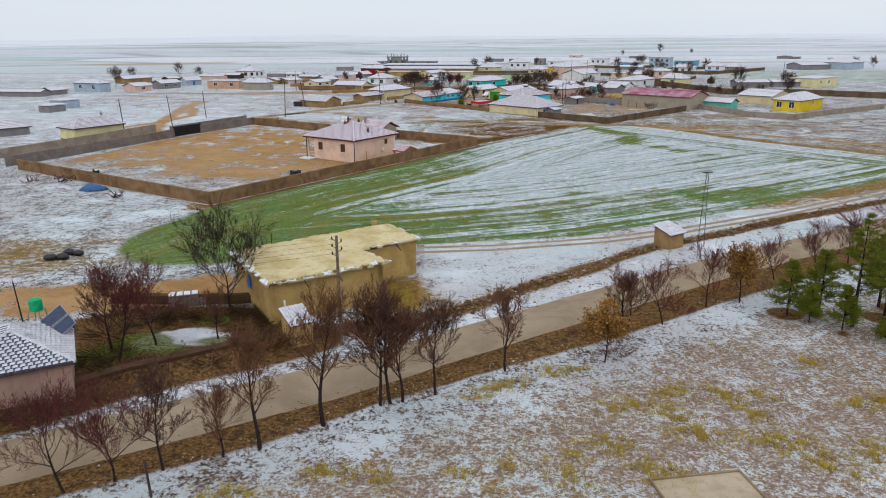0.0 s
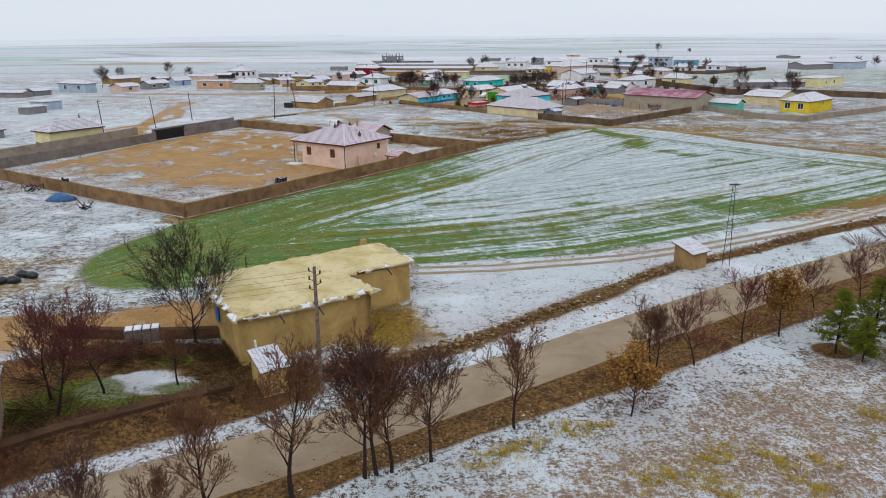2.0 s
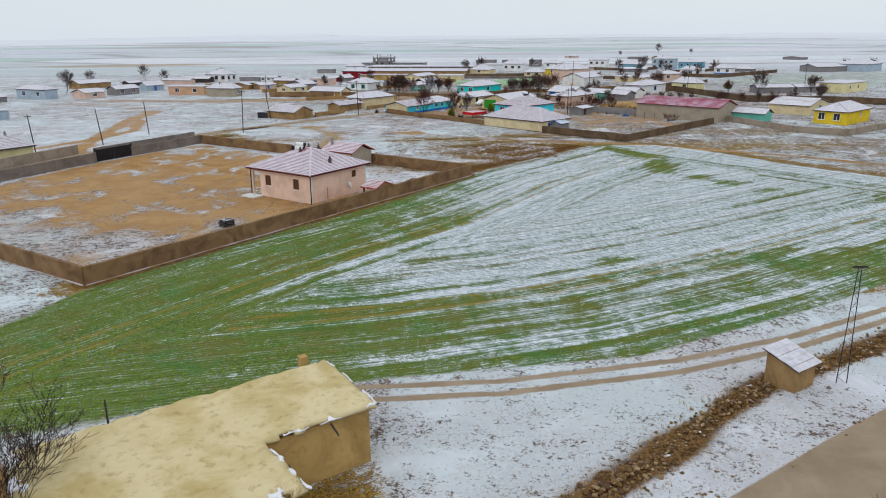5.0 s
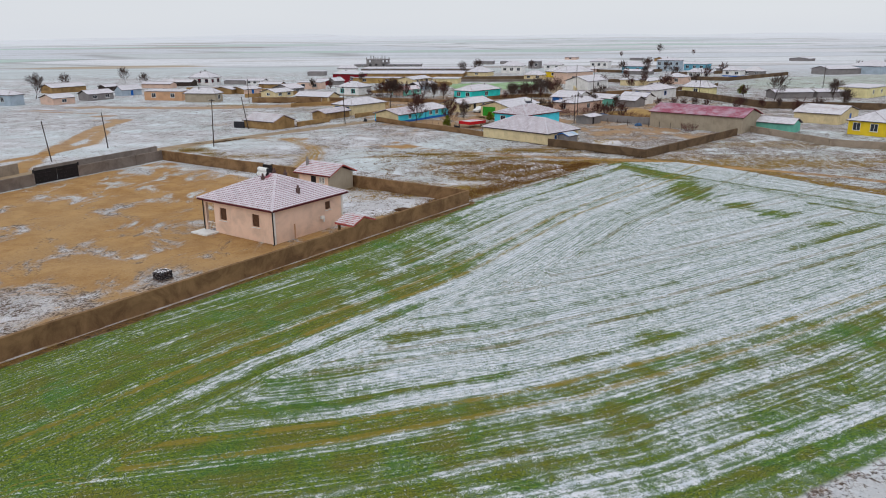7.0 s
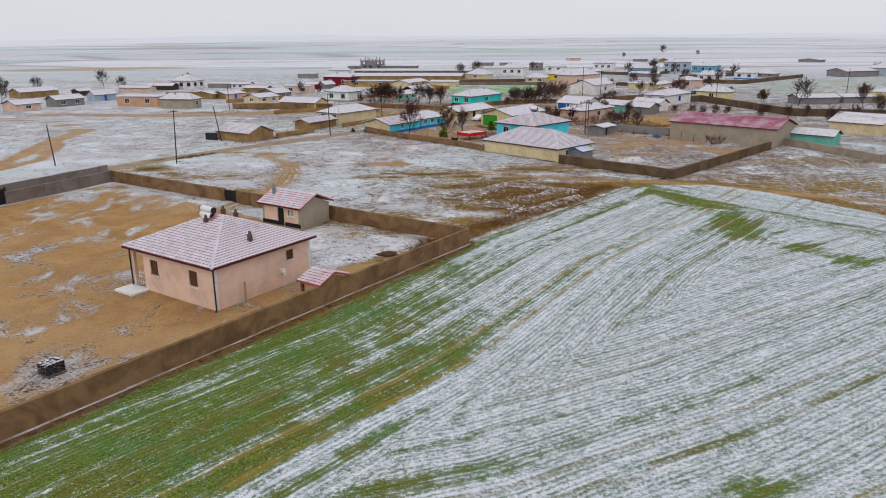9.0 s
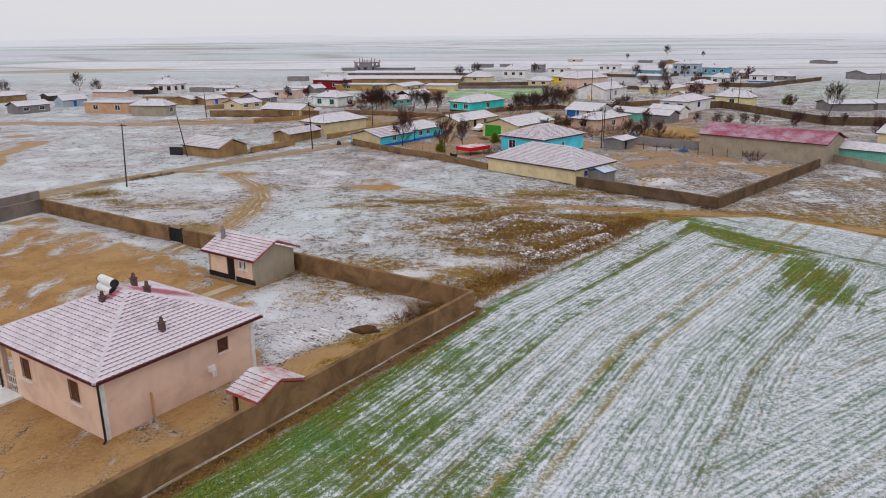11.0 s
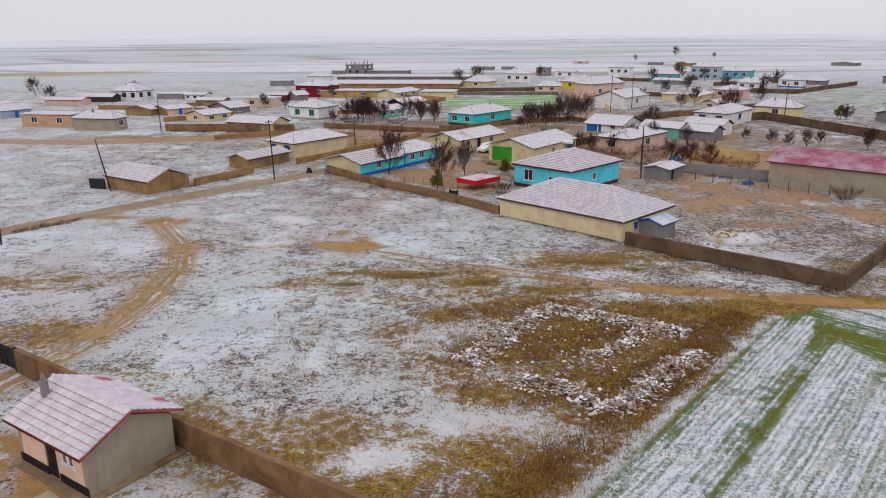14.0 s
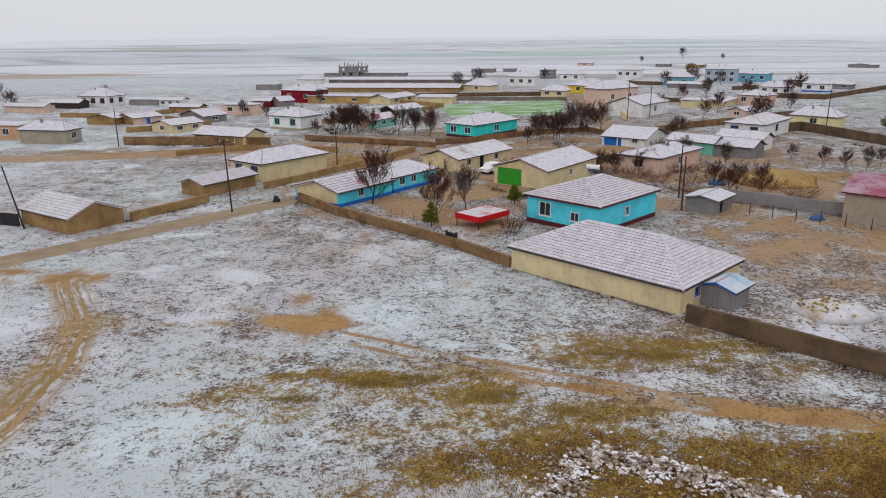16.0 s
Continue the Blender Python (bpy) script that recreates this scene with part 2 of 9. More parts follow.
M = {
    "beige": plaster("beige_pink_render", (0.82, 0.59, 0.465), 0.05),
    "cream": plaster("cream_render", (0.74, 0.61, 0.37)),
    "white": plaster("white_render", (0.83, 0.82, 0.81)),
    "rose": plaster("dusky_rose_render", (0.42, 0.27, 0.215)),
    "roof_slate": snowy_roof("slate_tiles_under_snow", (0.16, 0.17, 0.22), 0.62),
    "riser_slate": plain("tile_edge_slate", (0.125, 0.14, 0.19), 0.8),
    "pink": plaster("pink_render", (0.74, 0.53, 0.43)),
    "yellow": plaster("yellow_render", (0.78, 0.56, 0.04), 0.15),
    "paleyellow": plaster("pale_yellow_render", (0.78, 0.70, 0.38)),
    "teal": plaster("turquoise_render", (0.05, 0.72, 0.68), 0.15),
    "blue": plaster("sky_blue_render", (0.10, 0.70, 0.86), 0.12),
    # pale blue greyed further, so the far houses carry haze in their paint
    "paleblue": plaster("hazed_pale_blue_render", (0.42, 0.50, 0.58)),
    "mint": plaster("mint_green_render", (0.18, 0.52, 0.42)),
    "red": plaster("dark_red_render", (0.25, 0.02, 0.03)),
    "orange": plaster("salmon_orange_render", (0.60, 0.36, 0.22)),
    "grey": plaster("bare_block_grey", (0.40, 0.34, 0.26)),
    "concrete": plaster("grey_concrete", (0.27, 0.25, 0.25)),
    "mudbrick": mud_plaster("mud_brick_render", (0.40, 0.255, 0.115), (0.23, 0.14, 0.065)),
    "mud": mud_plaster("mud_plaster", (0.55, 0.37, 0.14), (0.34, 0.215, 0.08)),
    "earthwall": mud_plaster("brown_block_wall", (0.28, 0.17, 0.088), (0.135, 0.078, 0.042)),
    "darkwall": mud_plaster("dark_block_wall", (0.17, 0.115, 0.07), (0.085, 0.056, 0.037)),
    "greywall": mud_plaster("grey_beige_block_wall", (0.37, 0.30, 0.235), (0.24, 0.19, 0.145)),
    "paleearth": mud_plaster("pale_block_wall", (0.235, 0.195, 0.17), (0.155, 0.125, 0.108)),
    "roof_red": snowy_roof("red_tiles_under_snow", (0.42, 0.075, 0.11), 0.90, (0.79, 0.755, 0.82), ((7.4, 5.2, 2.6, 1.5), (4.6, 1.0, 0.6, 0.5), (4.2, 5.0, 0.5, 0.5))),
    "roof_grey": snowy_roof("grey_tiles_under_snow", (0.24, 0.21, 0.21), 0.66),
    "roof_thin": snowy_roof("sheet_roof_under_snow", (0.34, 0.30, 0.33), 0.78, (0.77, 0.755, 0.81)),
    "roof_bare": snowy_roof("red_sheet_thin_snow", (0.33, 0.085, 0.13), 0.42, (0.56, 0.40, 0.48)),
    "roof_blue": snowy_roof("blue_sheet_thin_snow", (0.12, 0.38, 0.60), 0.5),
    "roof_old": snowy_roof("old_tiles_patchy_snow", (0.32, 0.19, 0.17), 0.62),
    "riser_red": plain("tile_edge_red", (0.31, 0.165, 0.19), 0.8),
    "roof_half": snowy_roof("red_tiles_half_bare", (0.46, 0.10, 0.10), 0.5),
    "roof_lav": snowy_roof("lavender_tiles_under_snow", (0.36, 0.27, 0.30), 0.84, (0.76, 0.735, 0.79)),
    "riser_lav": plain("tile_edge_lavender", (0.43, 0.34, 0.37), 0.8),
    "riser_bright": plain("tile_edge_bright_red", (0.42, 0.09, 0.08), 0.8),
    "stack": plain("sooty_chimney", (0.12, 0.075, 0.07), 0.8),
    "riser_grey": plain("tile_edge_grey", (0.20, 0.17, 0.17), 0.8),
    "fascia": plain("dark_eaves_board", (0.075, 0.06, 0.06), 0.8),
    "hip_line": plain("worn_hip_capping", (0.36, 0.32, 0.34), 0.85),
    "blue2": plaster("pale_turquoise_render", (0.16, 0.42, 0.55)),
    "trim_dark": plain("dark_red_fascia", (0.10, 0.025, 0.03), 0.6),
    "frame_white": plain("white_paint", (0.75, 0.75, 0.74), 0.5, var=0.08),
    "frame_brown": plain("brown_shutter", (0.10, 0.05, 0.03), 0.6),
    "door_blue": plain("blue_paint", (0.02, 0.14, 0.50), 0.5),
    "door_green": plain("green_paint", (0.04, 0.30, 0.03), 0.5),
    "door_dark": plain("dark_metal_door", (0.02, 0.018, 0.02), 0.5),
    "door_teal": plain("teal_paint", (0.05, 0.55, 0.48), 0.5),
    "glass": glass("window_glass"),
    "wood": plain("weathered_wood", (0.17, 0.13, 0.11), 0.9, var=0.4, scale=7),
    "dark_wood": plain("dark_wood", (0.06, 0.045, 0.04), 0.9, var=0.4),
    "steel": plain("galvanised_steel", (0.30, 0.30, 0.31), 0.5, 0.6),
    "dark_steel": plain("dark_steel", (0.035, 0.035, 0.04), 0.5, 0.3),
    "bark": plain("bark", (0.035, 0.022, 0.02), 0.95, var=0.35, scale=9),
    "twig_red": plain("reddish_twigs", (0.115, 0.038, 0.034), 0.95, var=0.35),
    "twig_brown": plain("brown_twigs", (0.145, 0.068, 0.038), 0.95, var=0.3),
    "twig_dark": plain("dark_twigs", (0.085, 0.044, 0.034), 0.95, var=0.3),
    "twig_village": plain("village_twigs", (0.085, 0.038, 0.032), 0.95, var=0.35),
    "twig_smoke": plain("smoky_brown_twigs", (0.075, 0.05, 0.042), 0.95, var=0.35),
    "dryleaf": varied("dry_orange_leaves", ((0.34, 0.17, 0.04), (0.24, 0.11, 0.035), (0.42, 0.26, 0.07))),
    "needle": varied("pine_needles", ((0.13, 0.155, 0.016), (0.21, 0.22, 0.026), (0.05, 0.065, 0.010))),
    "drygrass": varied("dry_grass", ((0.34, 0.24, 0.08), (0.24, 0.15, 0.06), (0.42, 0.34, 0.10))),
    "turf": varied("olive_turf", ((0.15, 0.15, 0.03), (0.09, 0.10, 0.02), (0.24, 0.19, 0.05))),
    "tuft": varied("straw_tufts", ((0.52, 0.38, 0.06), (0.40, 0.28, 0.05), (0.60, 0.47, 0.12))),
    "dull_stone": varied("verge_stone", ((0.26, 0.18, 0.10), (0.12, 0.08, 0.05), (0.36, 0.28, 0.18))),
    "stone": varied("field_stone", ((0.40, 0.31, 0.235), (0.20, 0.14, 0.10), (0.56, 0.47, 0.38)), snow=0.42),
    "rubble": varied("brown_rubble", ((0.21, 0.12, 0.05), (0.10, 0.06, 0.035), (0.38, 0.27, 0.15)), snow=0.06),
    "weeds": varied("dark_dead_weeds", ((0.24, 0.12, 0.04), (0.12, 0.055, 0.024), (0.36, 0.22, 0.07))),
    "litter": varied("fallen_leaves", ((0.30, 0.17, 0.06), (0.18, 0.10, 0.045), (0.42, 0.28, 0.12))),
    "straw": None,
    "snow": plain("snow", SNOW, 0.7, var=0.06),
    "solar": plain("solar_collector_glass", (0.02, 0.035, 0.09), 0.15, 0.0, spec=0.6),
    "green_tank": plain("green_plastic_tank", (0.02, 0.36, 0.15), 0.4),
    "red_cloth": snowy_roof("red_tarpaulin_snow", (0.55, 0.02, 0.03), 0.55),
    "black_wrap": plain("black_plastic_wrap", (0.012, 0.012, 0.014), 0.35, spec=0.5),
    "car_white": plain("white_car_paint", (0.75, 0.75, 0.76), 0.3, var=0.05, spec=0.5),
    "rubber": plain("black_rubber", (0.015, 0.015, 0.015), 0.8),
    "brick": varied("charcoal_blocks", ((0.045, 0.04, 0.045), (0.03, 0.026, 0.03), (0.10, 0.075, 0.07)), snow=0.95),
    "blue_plastic": plain("blue_plastic_sheet", (0.06, 0.13, 0.26), 0.45),
    "ridge_soil": varied("dug_soil_with_snow", ((0.13, 0.085, 0.06), (0.08, 0.05, 0.038), (0.20, 0.14, 0.10)), snow=0.6),
    "red_paint": plain("red_painted_sheet", (0.55, 0.015, 0.02), 0.5),
    "snow_heap": snowy_roof("snow_covered_straw", (0.36, 0.23, 0.07), 0.55),
    "footing": snowy_roof("snowy_footing", (0.36, 0.26, 0.17), 0.42),
    "earthheap": mud_plaster("ochre_earth", (0.44, 0.29, 0.12), (0.30, 0.19, 0.08)),
    "brush": varied("dark_scrub", ((0.075, 0.042, 0.02), (0.04, 0.026, 0.016), (0.13, 0.075, 0.03))),
    "bankearth": mud_plaster("dark_earth_bank", (0.115, 0.064, 0.036), (0.055, 0.031, 0.019)),
    "pale_rim": mud_plaster("crumbling_rim", (0.34, 0.25, 0.155), (0.17, 0.115, 0.065)),
    "pale_slab": mud_plaster("weathered_screed", (0.50, 0.41, 0.29), (0.38, 0.30, 0.21)),
    "wire": plain("cable", (0.05, 0.05, 0.055), 0.6),
}

g = Graph("straw_mud_roof", 0.95)
_big = g.noise(g.obj(), 0.35, 4, 0.6, 0.5)
_mid = g.noise(g.obj(), 2.2, 4, 0.65)
_fine = g.noise(g.obj(), 16, 4, 0.7)
_c = g.mix(g.step(_big, 0.35, 0.7), (0.68, 0.575, 0.34), (0.50, 0.39, 0.17))
_c = g.mix(g.step(_mid, 0.5, 0.75, 0, 0.55), _c, (0.30, 0.20, 0.06))
_c = g.mix(g.step(_fine, 0.5, 0.8, 0, 0.35), _c, (0.70, 0.62, 0.40))
M["straw"] = g.done(_c, g.math("ADD", _fine, _mid), 0.5, 0.05)

# ---- plan of the ground ----


def to_line(X, Y, pts):
    """Distance of every point to a polyline."""
    best = np.full(X.shape, 1e9)
    for (x0, y0), (x1, y1) in zip(pts[:-1], pts[1:]):
        dx, dy = x1 - x0, y1 - y0
        k = np.clip(((X - x0) * dx + (Y - y0) * dy) / (dx * dx + dy * dy), 0, 1)
        best = np.minimum(best, np.hypot(X - x0 - k * dx, Y - y0 - k * dy))
    return best


def inside(X, Y, pts):
    """Signed distance to a polygon, positive inside."""
    ring = list(pts) + [pts[0]]
    d = to_line(X, Y, ring)
    odd = np.zeros(X.shape, bool)
    for (x0, y0), (x1, y1) in zip(ring[:-1], ring[1:]):
        cross = (y0 > Y) != (y1 > Y)
        odd ^= cross & (X < (x1 - x0) * (Y - y0) / (y1 - y0 + 1e-12) + x0)
    return np.where(odd, d, -d)


def soft(d, w):
    """0 to 1 over the width w round a distance of nought."""
    return np.clip(d / w + 0.5, 0, 1)


ROAD = [(-60, 6), (-40, 17.2), (-21, 28.6), (-6, 37.6), (0.2, 42.1), (9.8, 49.0), (22, 57.6), (30, 62.6), (60, 81), (140, 131)]
KERB = [(-40, 12.5), (-17, 25.6), (-9.2, 29.9), (-4, 33.9), (2.9, 38.2), (8.5, 41.5), (11.5, 43.4), (17.5, 47.6), (22, 50.6), (60, 74)]
FIELD = [(-31.4, 66.5), (-30.3, 62.2), (-28, 59.4), (-25, 58.2), (-20, 58.8), (-14, 61.3), (-3, 64.5), (12, 67.3), (27, 75.5), (55, 93.7), (80, 110), (66, 114), (52, 129.4), (42, 146), (36, 151.5), (28.5, 152), (24.7, 150), (4.9, 126.8), (-7.7, 107), (-21.2, 91.6), (-27.5, 80), (-28.9, 75), (-30.4, 71)]
YARD = [(-27.9, 80.6), (-63.4, 103.5), (-53, 137), (-43, 155.5), (-13, 131), (-3, 118)]
GARDEN = [(-8.6, 117), (3, 125.4), (-11, 133.5), (-16, 125)]
HAMLET_ROAD = [(-90, 95), (-60, 141), (-52, 160), (-44, 173), (-34.5, 184.5), (-25, 195.5), (-16, 205.5), (-8, 215), (-2, 228), (1, 232)]
LANE = [(38, 270), (38.5, 292), (43, 330), (46, 360), (60, 420), (80, 520)]
SEAM = [(26.8, 151.8), (29.9, 146.0), (31.1, 139.4), (31.3, 132.5), (31.4, 126.4), (39.4, 115.4)]

xs = np.concatenate([-np.geomspace(3200, 75, 46)[:-1], np.arange(-75, 100, 0.5), np.geomspace(100, 3200, 46)])
ys = np.concatenate([-np.geomspace(600, 8, 18)[:-1], np.arange(-8, 60, 0.4), np.arange(60, 190, 0.5), np.arange(190, 330, 0.9), np.geomspace(330, 4300, 80)])
X, Y = np.meshgrid(xs, ys)
rough_a = np.zeros(X.shape)
for k in range(7):
    a, f = random.uniform(0, 6.28), random.uniform(0.25, 1.1)
    rough_a += np.sin((X * math.cos(a) + Y * math.sin(a)) * f + random.uniform(0, 6)) / 7
near = np.clip((420 - np.hypot(X, Y - 60)) / 80, 0, 1)
far = np.hypot(X, Y - 60)
d_road, d_kerb = to_line(X, Y, ROAD), to_line(X, Y, KERB)
south_of_kerb = np.interp(X, [p[0] for p in KERB], [p[1] for p in KERB]) - Y
north_of_road = Y - np.interp(X, [p[0] for p in ROAD], [p[1] for p in ROAD])
d_field, d_yard, d_garden = inside(X, Y, FIELD), inside(X, Y, YARD), inside(X, Y, GARDEN)

# heights: almost level; ditch beside the road, low swells far out
Z = 0.05 * rough_a * near
verge = soft(-south_of_kerb, 0.3) * soft(north_of_road * -0.85 - 2.25, 0.35) * (X < 60)
Z += 0.24 * verge
BANK_LINE = [(-34, 27), (-23, 33.3), (-18.8, 36.9), (-15.5, 39.0), (-12, 41.0), (-9.5, 42.8)]
Z += 0.6 * np.exp(-(to_line(X, Y, BANK_LINE) / 0.95) ** 2)
Z += 0.10 * np.exp(-((north_of_road - 6.5) / 1.6) ** 2) * (X > -4) * (X < 60)
hill = np.clip((far - 900) / 2200, 0, 1)
Z += hill * (3 + 12 * np.sin(X / 420 + 0.6) * np.sin(Y / 700 + X / 1500) + 6 * np.sin(X / 170 + 2) * np.sin(Y / 330))
Z -= hill ** 2 * 9
Z[(far < 60)] += 0

layers = {}
layers["field"] = soft(d_field, np.where((X < -8) & (Y < 76), 3.0, 1.2))
road_w = soft(2.15 - d_road, 0.7)
layers["road"] = np.maximum(road_w, 0.9 * soft(1.9 - to_line(X, Y, HAMLET_ROAD), 1.6))
layers["road"] = np.maximum(layers["road"], 0.85 * soft(2.6 - to_line(X, Y, LANE), 1.5))

ruts = np.zeros(X.shape)
for off in (0.0, 1.45):
    rut = [(-14, 60.6 - off), (-4.2, 63.4 - off), (3.3, 64.0 - off), (13.9, 66.6 - off), (22.6, 70.2 - off), (34, 76.3 - off), (60, 93 - off)]
    layers["road"] = np.maximum(layers["road"], 0.8 * soft(0.38 - to_line(X, Y, rut), 0.5))

# bare, wet, ochre soil
tracks = [
    ([(-43, 171), (-36, 178), (-31, 180), (-28, 178), (-23.8, 170.3), (-21.7, 163), (-21.1, 155), (-21.7, 150), (-22.5, 146)], 1.2, 0.16),
    ([(9.2, 159.6), (13, 158.0), (16.2, 156.8), (20, 155.8), (24.5, 155.0), (33, 152.5), (52, 141), (75, 122)], 0.75, 0.72),
    ([(-36, 183), (-27, 178.5), (-20, 174.5), (-10.8, 171.0), (-3.4, 166.4), (3, 163.2), (9.5, 160.2)], 0.22, 0.5),
    ([(-26, 176.8), (-19.6, 172.9), (-10.6, 167.6), (-4.2, 164.8), (2.4, 161.7), (9.2, 158.6)], 0.22, 0.5),
    ([(-4, 166), (3, 162.6), (10, 159.4)], 1.0, 0.28),
    ([(-71, 150), (-66, 160), (-63, 175), (-68, 190), (-73, 200), (-72, 208), (-86, 226), (-110, 236)], 1.2, 0.9),
    ([(-57, 131), (-60.5, 146), (-64.5, 158), (-71.6, 195.5), (-72.6, 212)], 1.6, 0.8),
    ([(-14, 59.9), (-4.2, 62.7), (3.3, 63.3), (13.9, 65.9), (22.6, 69.5), (34, 75.6), (60, 92.3)], 1.2, 0.2),
    ([(-44, 48), (-34, 49.5), (-24, 50.5), (-17, 53.5)], 3.0, 0.85),
    ([(-40, 240), (-20, 252), (0, 246), (18, 234), (30, 240), (40, 262)], 3.0, 0.6),
    ([(-100, 243), (-60, 238), (-40, 244), (-22, 245)], 3.0, 0.85),
    ([(26, 206), (34, 200), (42, 190), (50, 178)], 5.0, 0.5),
    ([(1, 214), (6, 208), (12, 216), (20, 224), (26, 230)], 3.2, 0.8),
    ([(-3, 206), (3, 199), (8, 195)], 3.4, 0.7),
    ([(-13, 127), (-19, 122), (-24, 121)], 0.5, 0.9),
]
soil = ruts.copy()
for pts, w, k in tracks:
    soil = np.maximum(soil, k * soft(w - to_line(X, Y, pts), 1.2 + w * 0.5))
for px_, py_, rx, ry, k in ((-6.4, 168.4, 2.9, 1.5, 0.9), (-8.6, 169.4, 1.6, 0.8, 0.7), (-4.0, 168.2, 1.7, 0.7, 0.7), (-7.3, 173.6, 1.7, 1.5, 0.42), (-5.8, 171.0, 1.0, 1.2, 0.5), (-27.5, 178.8, 4.6, 1.6, 0.75), (-32.0, 180.4, 4.0, 1.2, 0.6)):
    soil = np.maximum(soil, k * soft(1 - np.hypot((X - px_) / rx, (Y - py_) / ry) - 0.5 * rough_a, 1.5))
heap = np.hypot((X - 46) / 9, (Y - 216) / 9)
soil = np.maximum(soil, 0.85 * soft(1 - heap, 0.8))
yard = soft(d_yard, 1.0) * (1 - 0.85 * soft(d_garden, 1.5))
snow_edge = np.exp(-(((X + 45) * 0.55 + (Y - 92) * 0.83 - 4) / 9) ** 2) + 0.8 * np.exp(-(((X + 22) ** 2 + (Y - 88) ** 2) / 60)) + 0.7 * np.exp(-(((X + 36) ** 2 + (Y - 150) ** 2) / 70))
soil = np.maximum(soil, 0.40 * np.clip(1.4 - np.hypot((X - 22) / 70, (Y - 235) / 62), 0, 1) * (Y > 175))
hay = inside(X, Y, [(26, 176), (36, 172), (48, 182), (36, 203), (27, 196)])
soil = np.maximum(soil, (0.40 + 0.3 * rough_a) * soft(hay, 5.0))
layers["soil"] = np.maximum(soil, yard * (0.66 - 0.40 * np.clip(snow_edge, 0, 1)))

# brown dry growth and leaf litter
litter = soft(-south_of_kerb - 0.2, 0.8) * soft(north_of_road * -0.85 - 2.0, 0.8) * soft(62 - X, 10)
litter = np.maximum(litter, 0.9 * np.exp(-((to_line(X, Y, [(-8, 44), (0, 47.6), (5.3, 52.3), (9.3, 55.4), (13.5, 59.6), (18.6, 64), (25.6, 67.6), (33, 72.6), (60, 88)]) / (1.2 + 0.9 * rough_a)) ** 2)))
litter = np.maximum(litter, 0.98 * soft(2.3 - to_line(X, Y, BANK_LINE), 1.2))
# near-solid dark litter here also paints in the shade of trees and wall
garden_d = inside(X, Y, [(-25, 36.5), (-28, 45), (-22, 48.8), (-14, 48.4), (-10.5, 45), (-12, 41.5), (-19, 37.8)])
bright = np.minimum(np.hypot((X + 17.2) / 2.0, (Y - 43.9) / 1.5), np.hypot((X + 15.6) / 1.5, (Y - 43.0) / 1.1)) + 2.2 * rough_a
litter = np.maximum(litter, 0.95 * soft(garden_d, 1.6) * np.clip((bright - 0.6) * 1.2, 0, 1))
litter = np.maximum(litter, 0.45 * soft(1.0 - np.hypot((X + 4.3) / 3.2, (Y - 51.3) / 3.4) - 0.9 * rough_a, 0.8))
for cx, cy, rr in ((22.8, 47.2, 1.3), (25.0, 43.9, 0.9), (25.9, 44.9, 0.9), (28.8, 46.2, 1.5), (30.2, 44.2, 1.4), (31.2, 47.6, 1.8)):
    litter = np.maximum(litter, 0.8 * soft(rr - np.hypot(X - cx, Y - cy) - 0.8 * rough_a, 0.6))
litter = np.maximum(litter, 0.62 * soft(1.3 + 0.5 * rough_a - to_line(X, Y, [(-28, 80.7), (3.6, 125.2)]), 0.7) * (d_yard < 0))
litter = np.maximum(litter, 0.45 * soft(d_garden, 0.5) * soft(1.0 + 1.6 * rough_a - d_garden, 1.4))
layers["field"] = layers["field"] * (1 - soft(1.0 + 0.5 * rough_a - to_line(X, Y, [(-28, 80.7), (3.6, 125.2)]), 0.6))
layers["litter"] = litter
dry = np.zeros(X.shape)
for cx, cy, rx, ry, k in ((10, 146, 10, 9.5, 1.1), (20, 150, 6, 4, 0.9), (-6, 136, 6, 3, 0.55), (-5, 160.8, 2.6, 1.0, 0.9), (0.4, 160.2, 2.2, 0.9, 0.9), (4.5, 157.8, 3.0, 1.6, 0.9), (10.5, 156.3, 4.5, 1.6, 0.9), (8.5, 153.6, 6, 2.0, 0.9), (-14, 168.7, 3.5, 0.8, 0.5), (-21, 160, 2.4, 12, 0.42), (-1.8, 160.4, 2.6, 0.9, 1.1), (12, 165.0, 5, 1.8, 0.6), (-25, 149, 5, 2.5, 0.8), (-12, 137, 5, 2.5, 0.85), (-4, 133.5, 4, 2, 0.8), (-17, 142, 4, 2, 0.5), (-9, 129, 4, 3, 0.7), (2, 129, 4, 3, 0.8), (-30, 160, 9, 3, 0.5), (50, 150, 20, 4, 0.55), (48, 218, 9, 5, 0.8), (62, 214, 8, 3, 0.9), (28, 240, 12, 8, 0.6), (-14, 236, 12, 5, 0.7), (-55, 244, 14, 4, 0.7), (4, 133, 5, 5, 0.75), (-2, 131, 5, 3, 0.75), (-8, 133, 4, 3, 0.6), (14, 150, 9, 4, 0.5), (-4.3, 51.5, 3.4, 3.8, 1.0), (0.5, 133, 3, 7, 0.45), (-44, 166, 5, 5, 0.8), (60, 168, 20, 4, 0.35), (0, 160, 8, 3, 0.5), (46, 152, 26, 7, 0.35),
                          (13, 140, 4, 8, 0.5), (-7, 157, 4, 2.5, 0.6), (14, 164, 9, 2.5, 0.6), (-42, 60, 14, 6, 0.5), (75, 118, 30, 12, 0.35)):
    dry = np.maximum(dry, k * np.clip(1.6 - 1.2 * np.hypot((X - cx) / rx, (Y - cy) / ry) - 0.9 * rough_a, 0, 1))
dry = np.maximum(dry, 0.75 * soft(1.6 - np.abs(d_field + 1.2), 1.2) * (Y > 78))
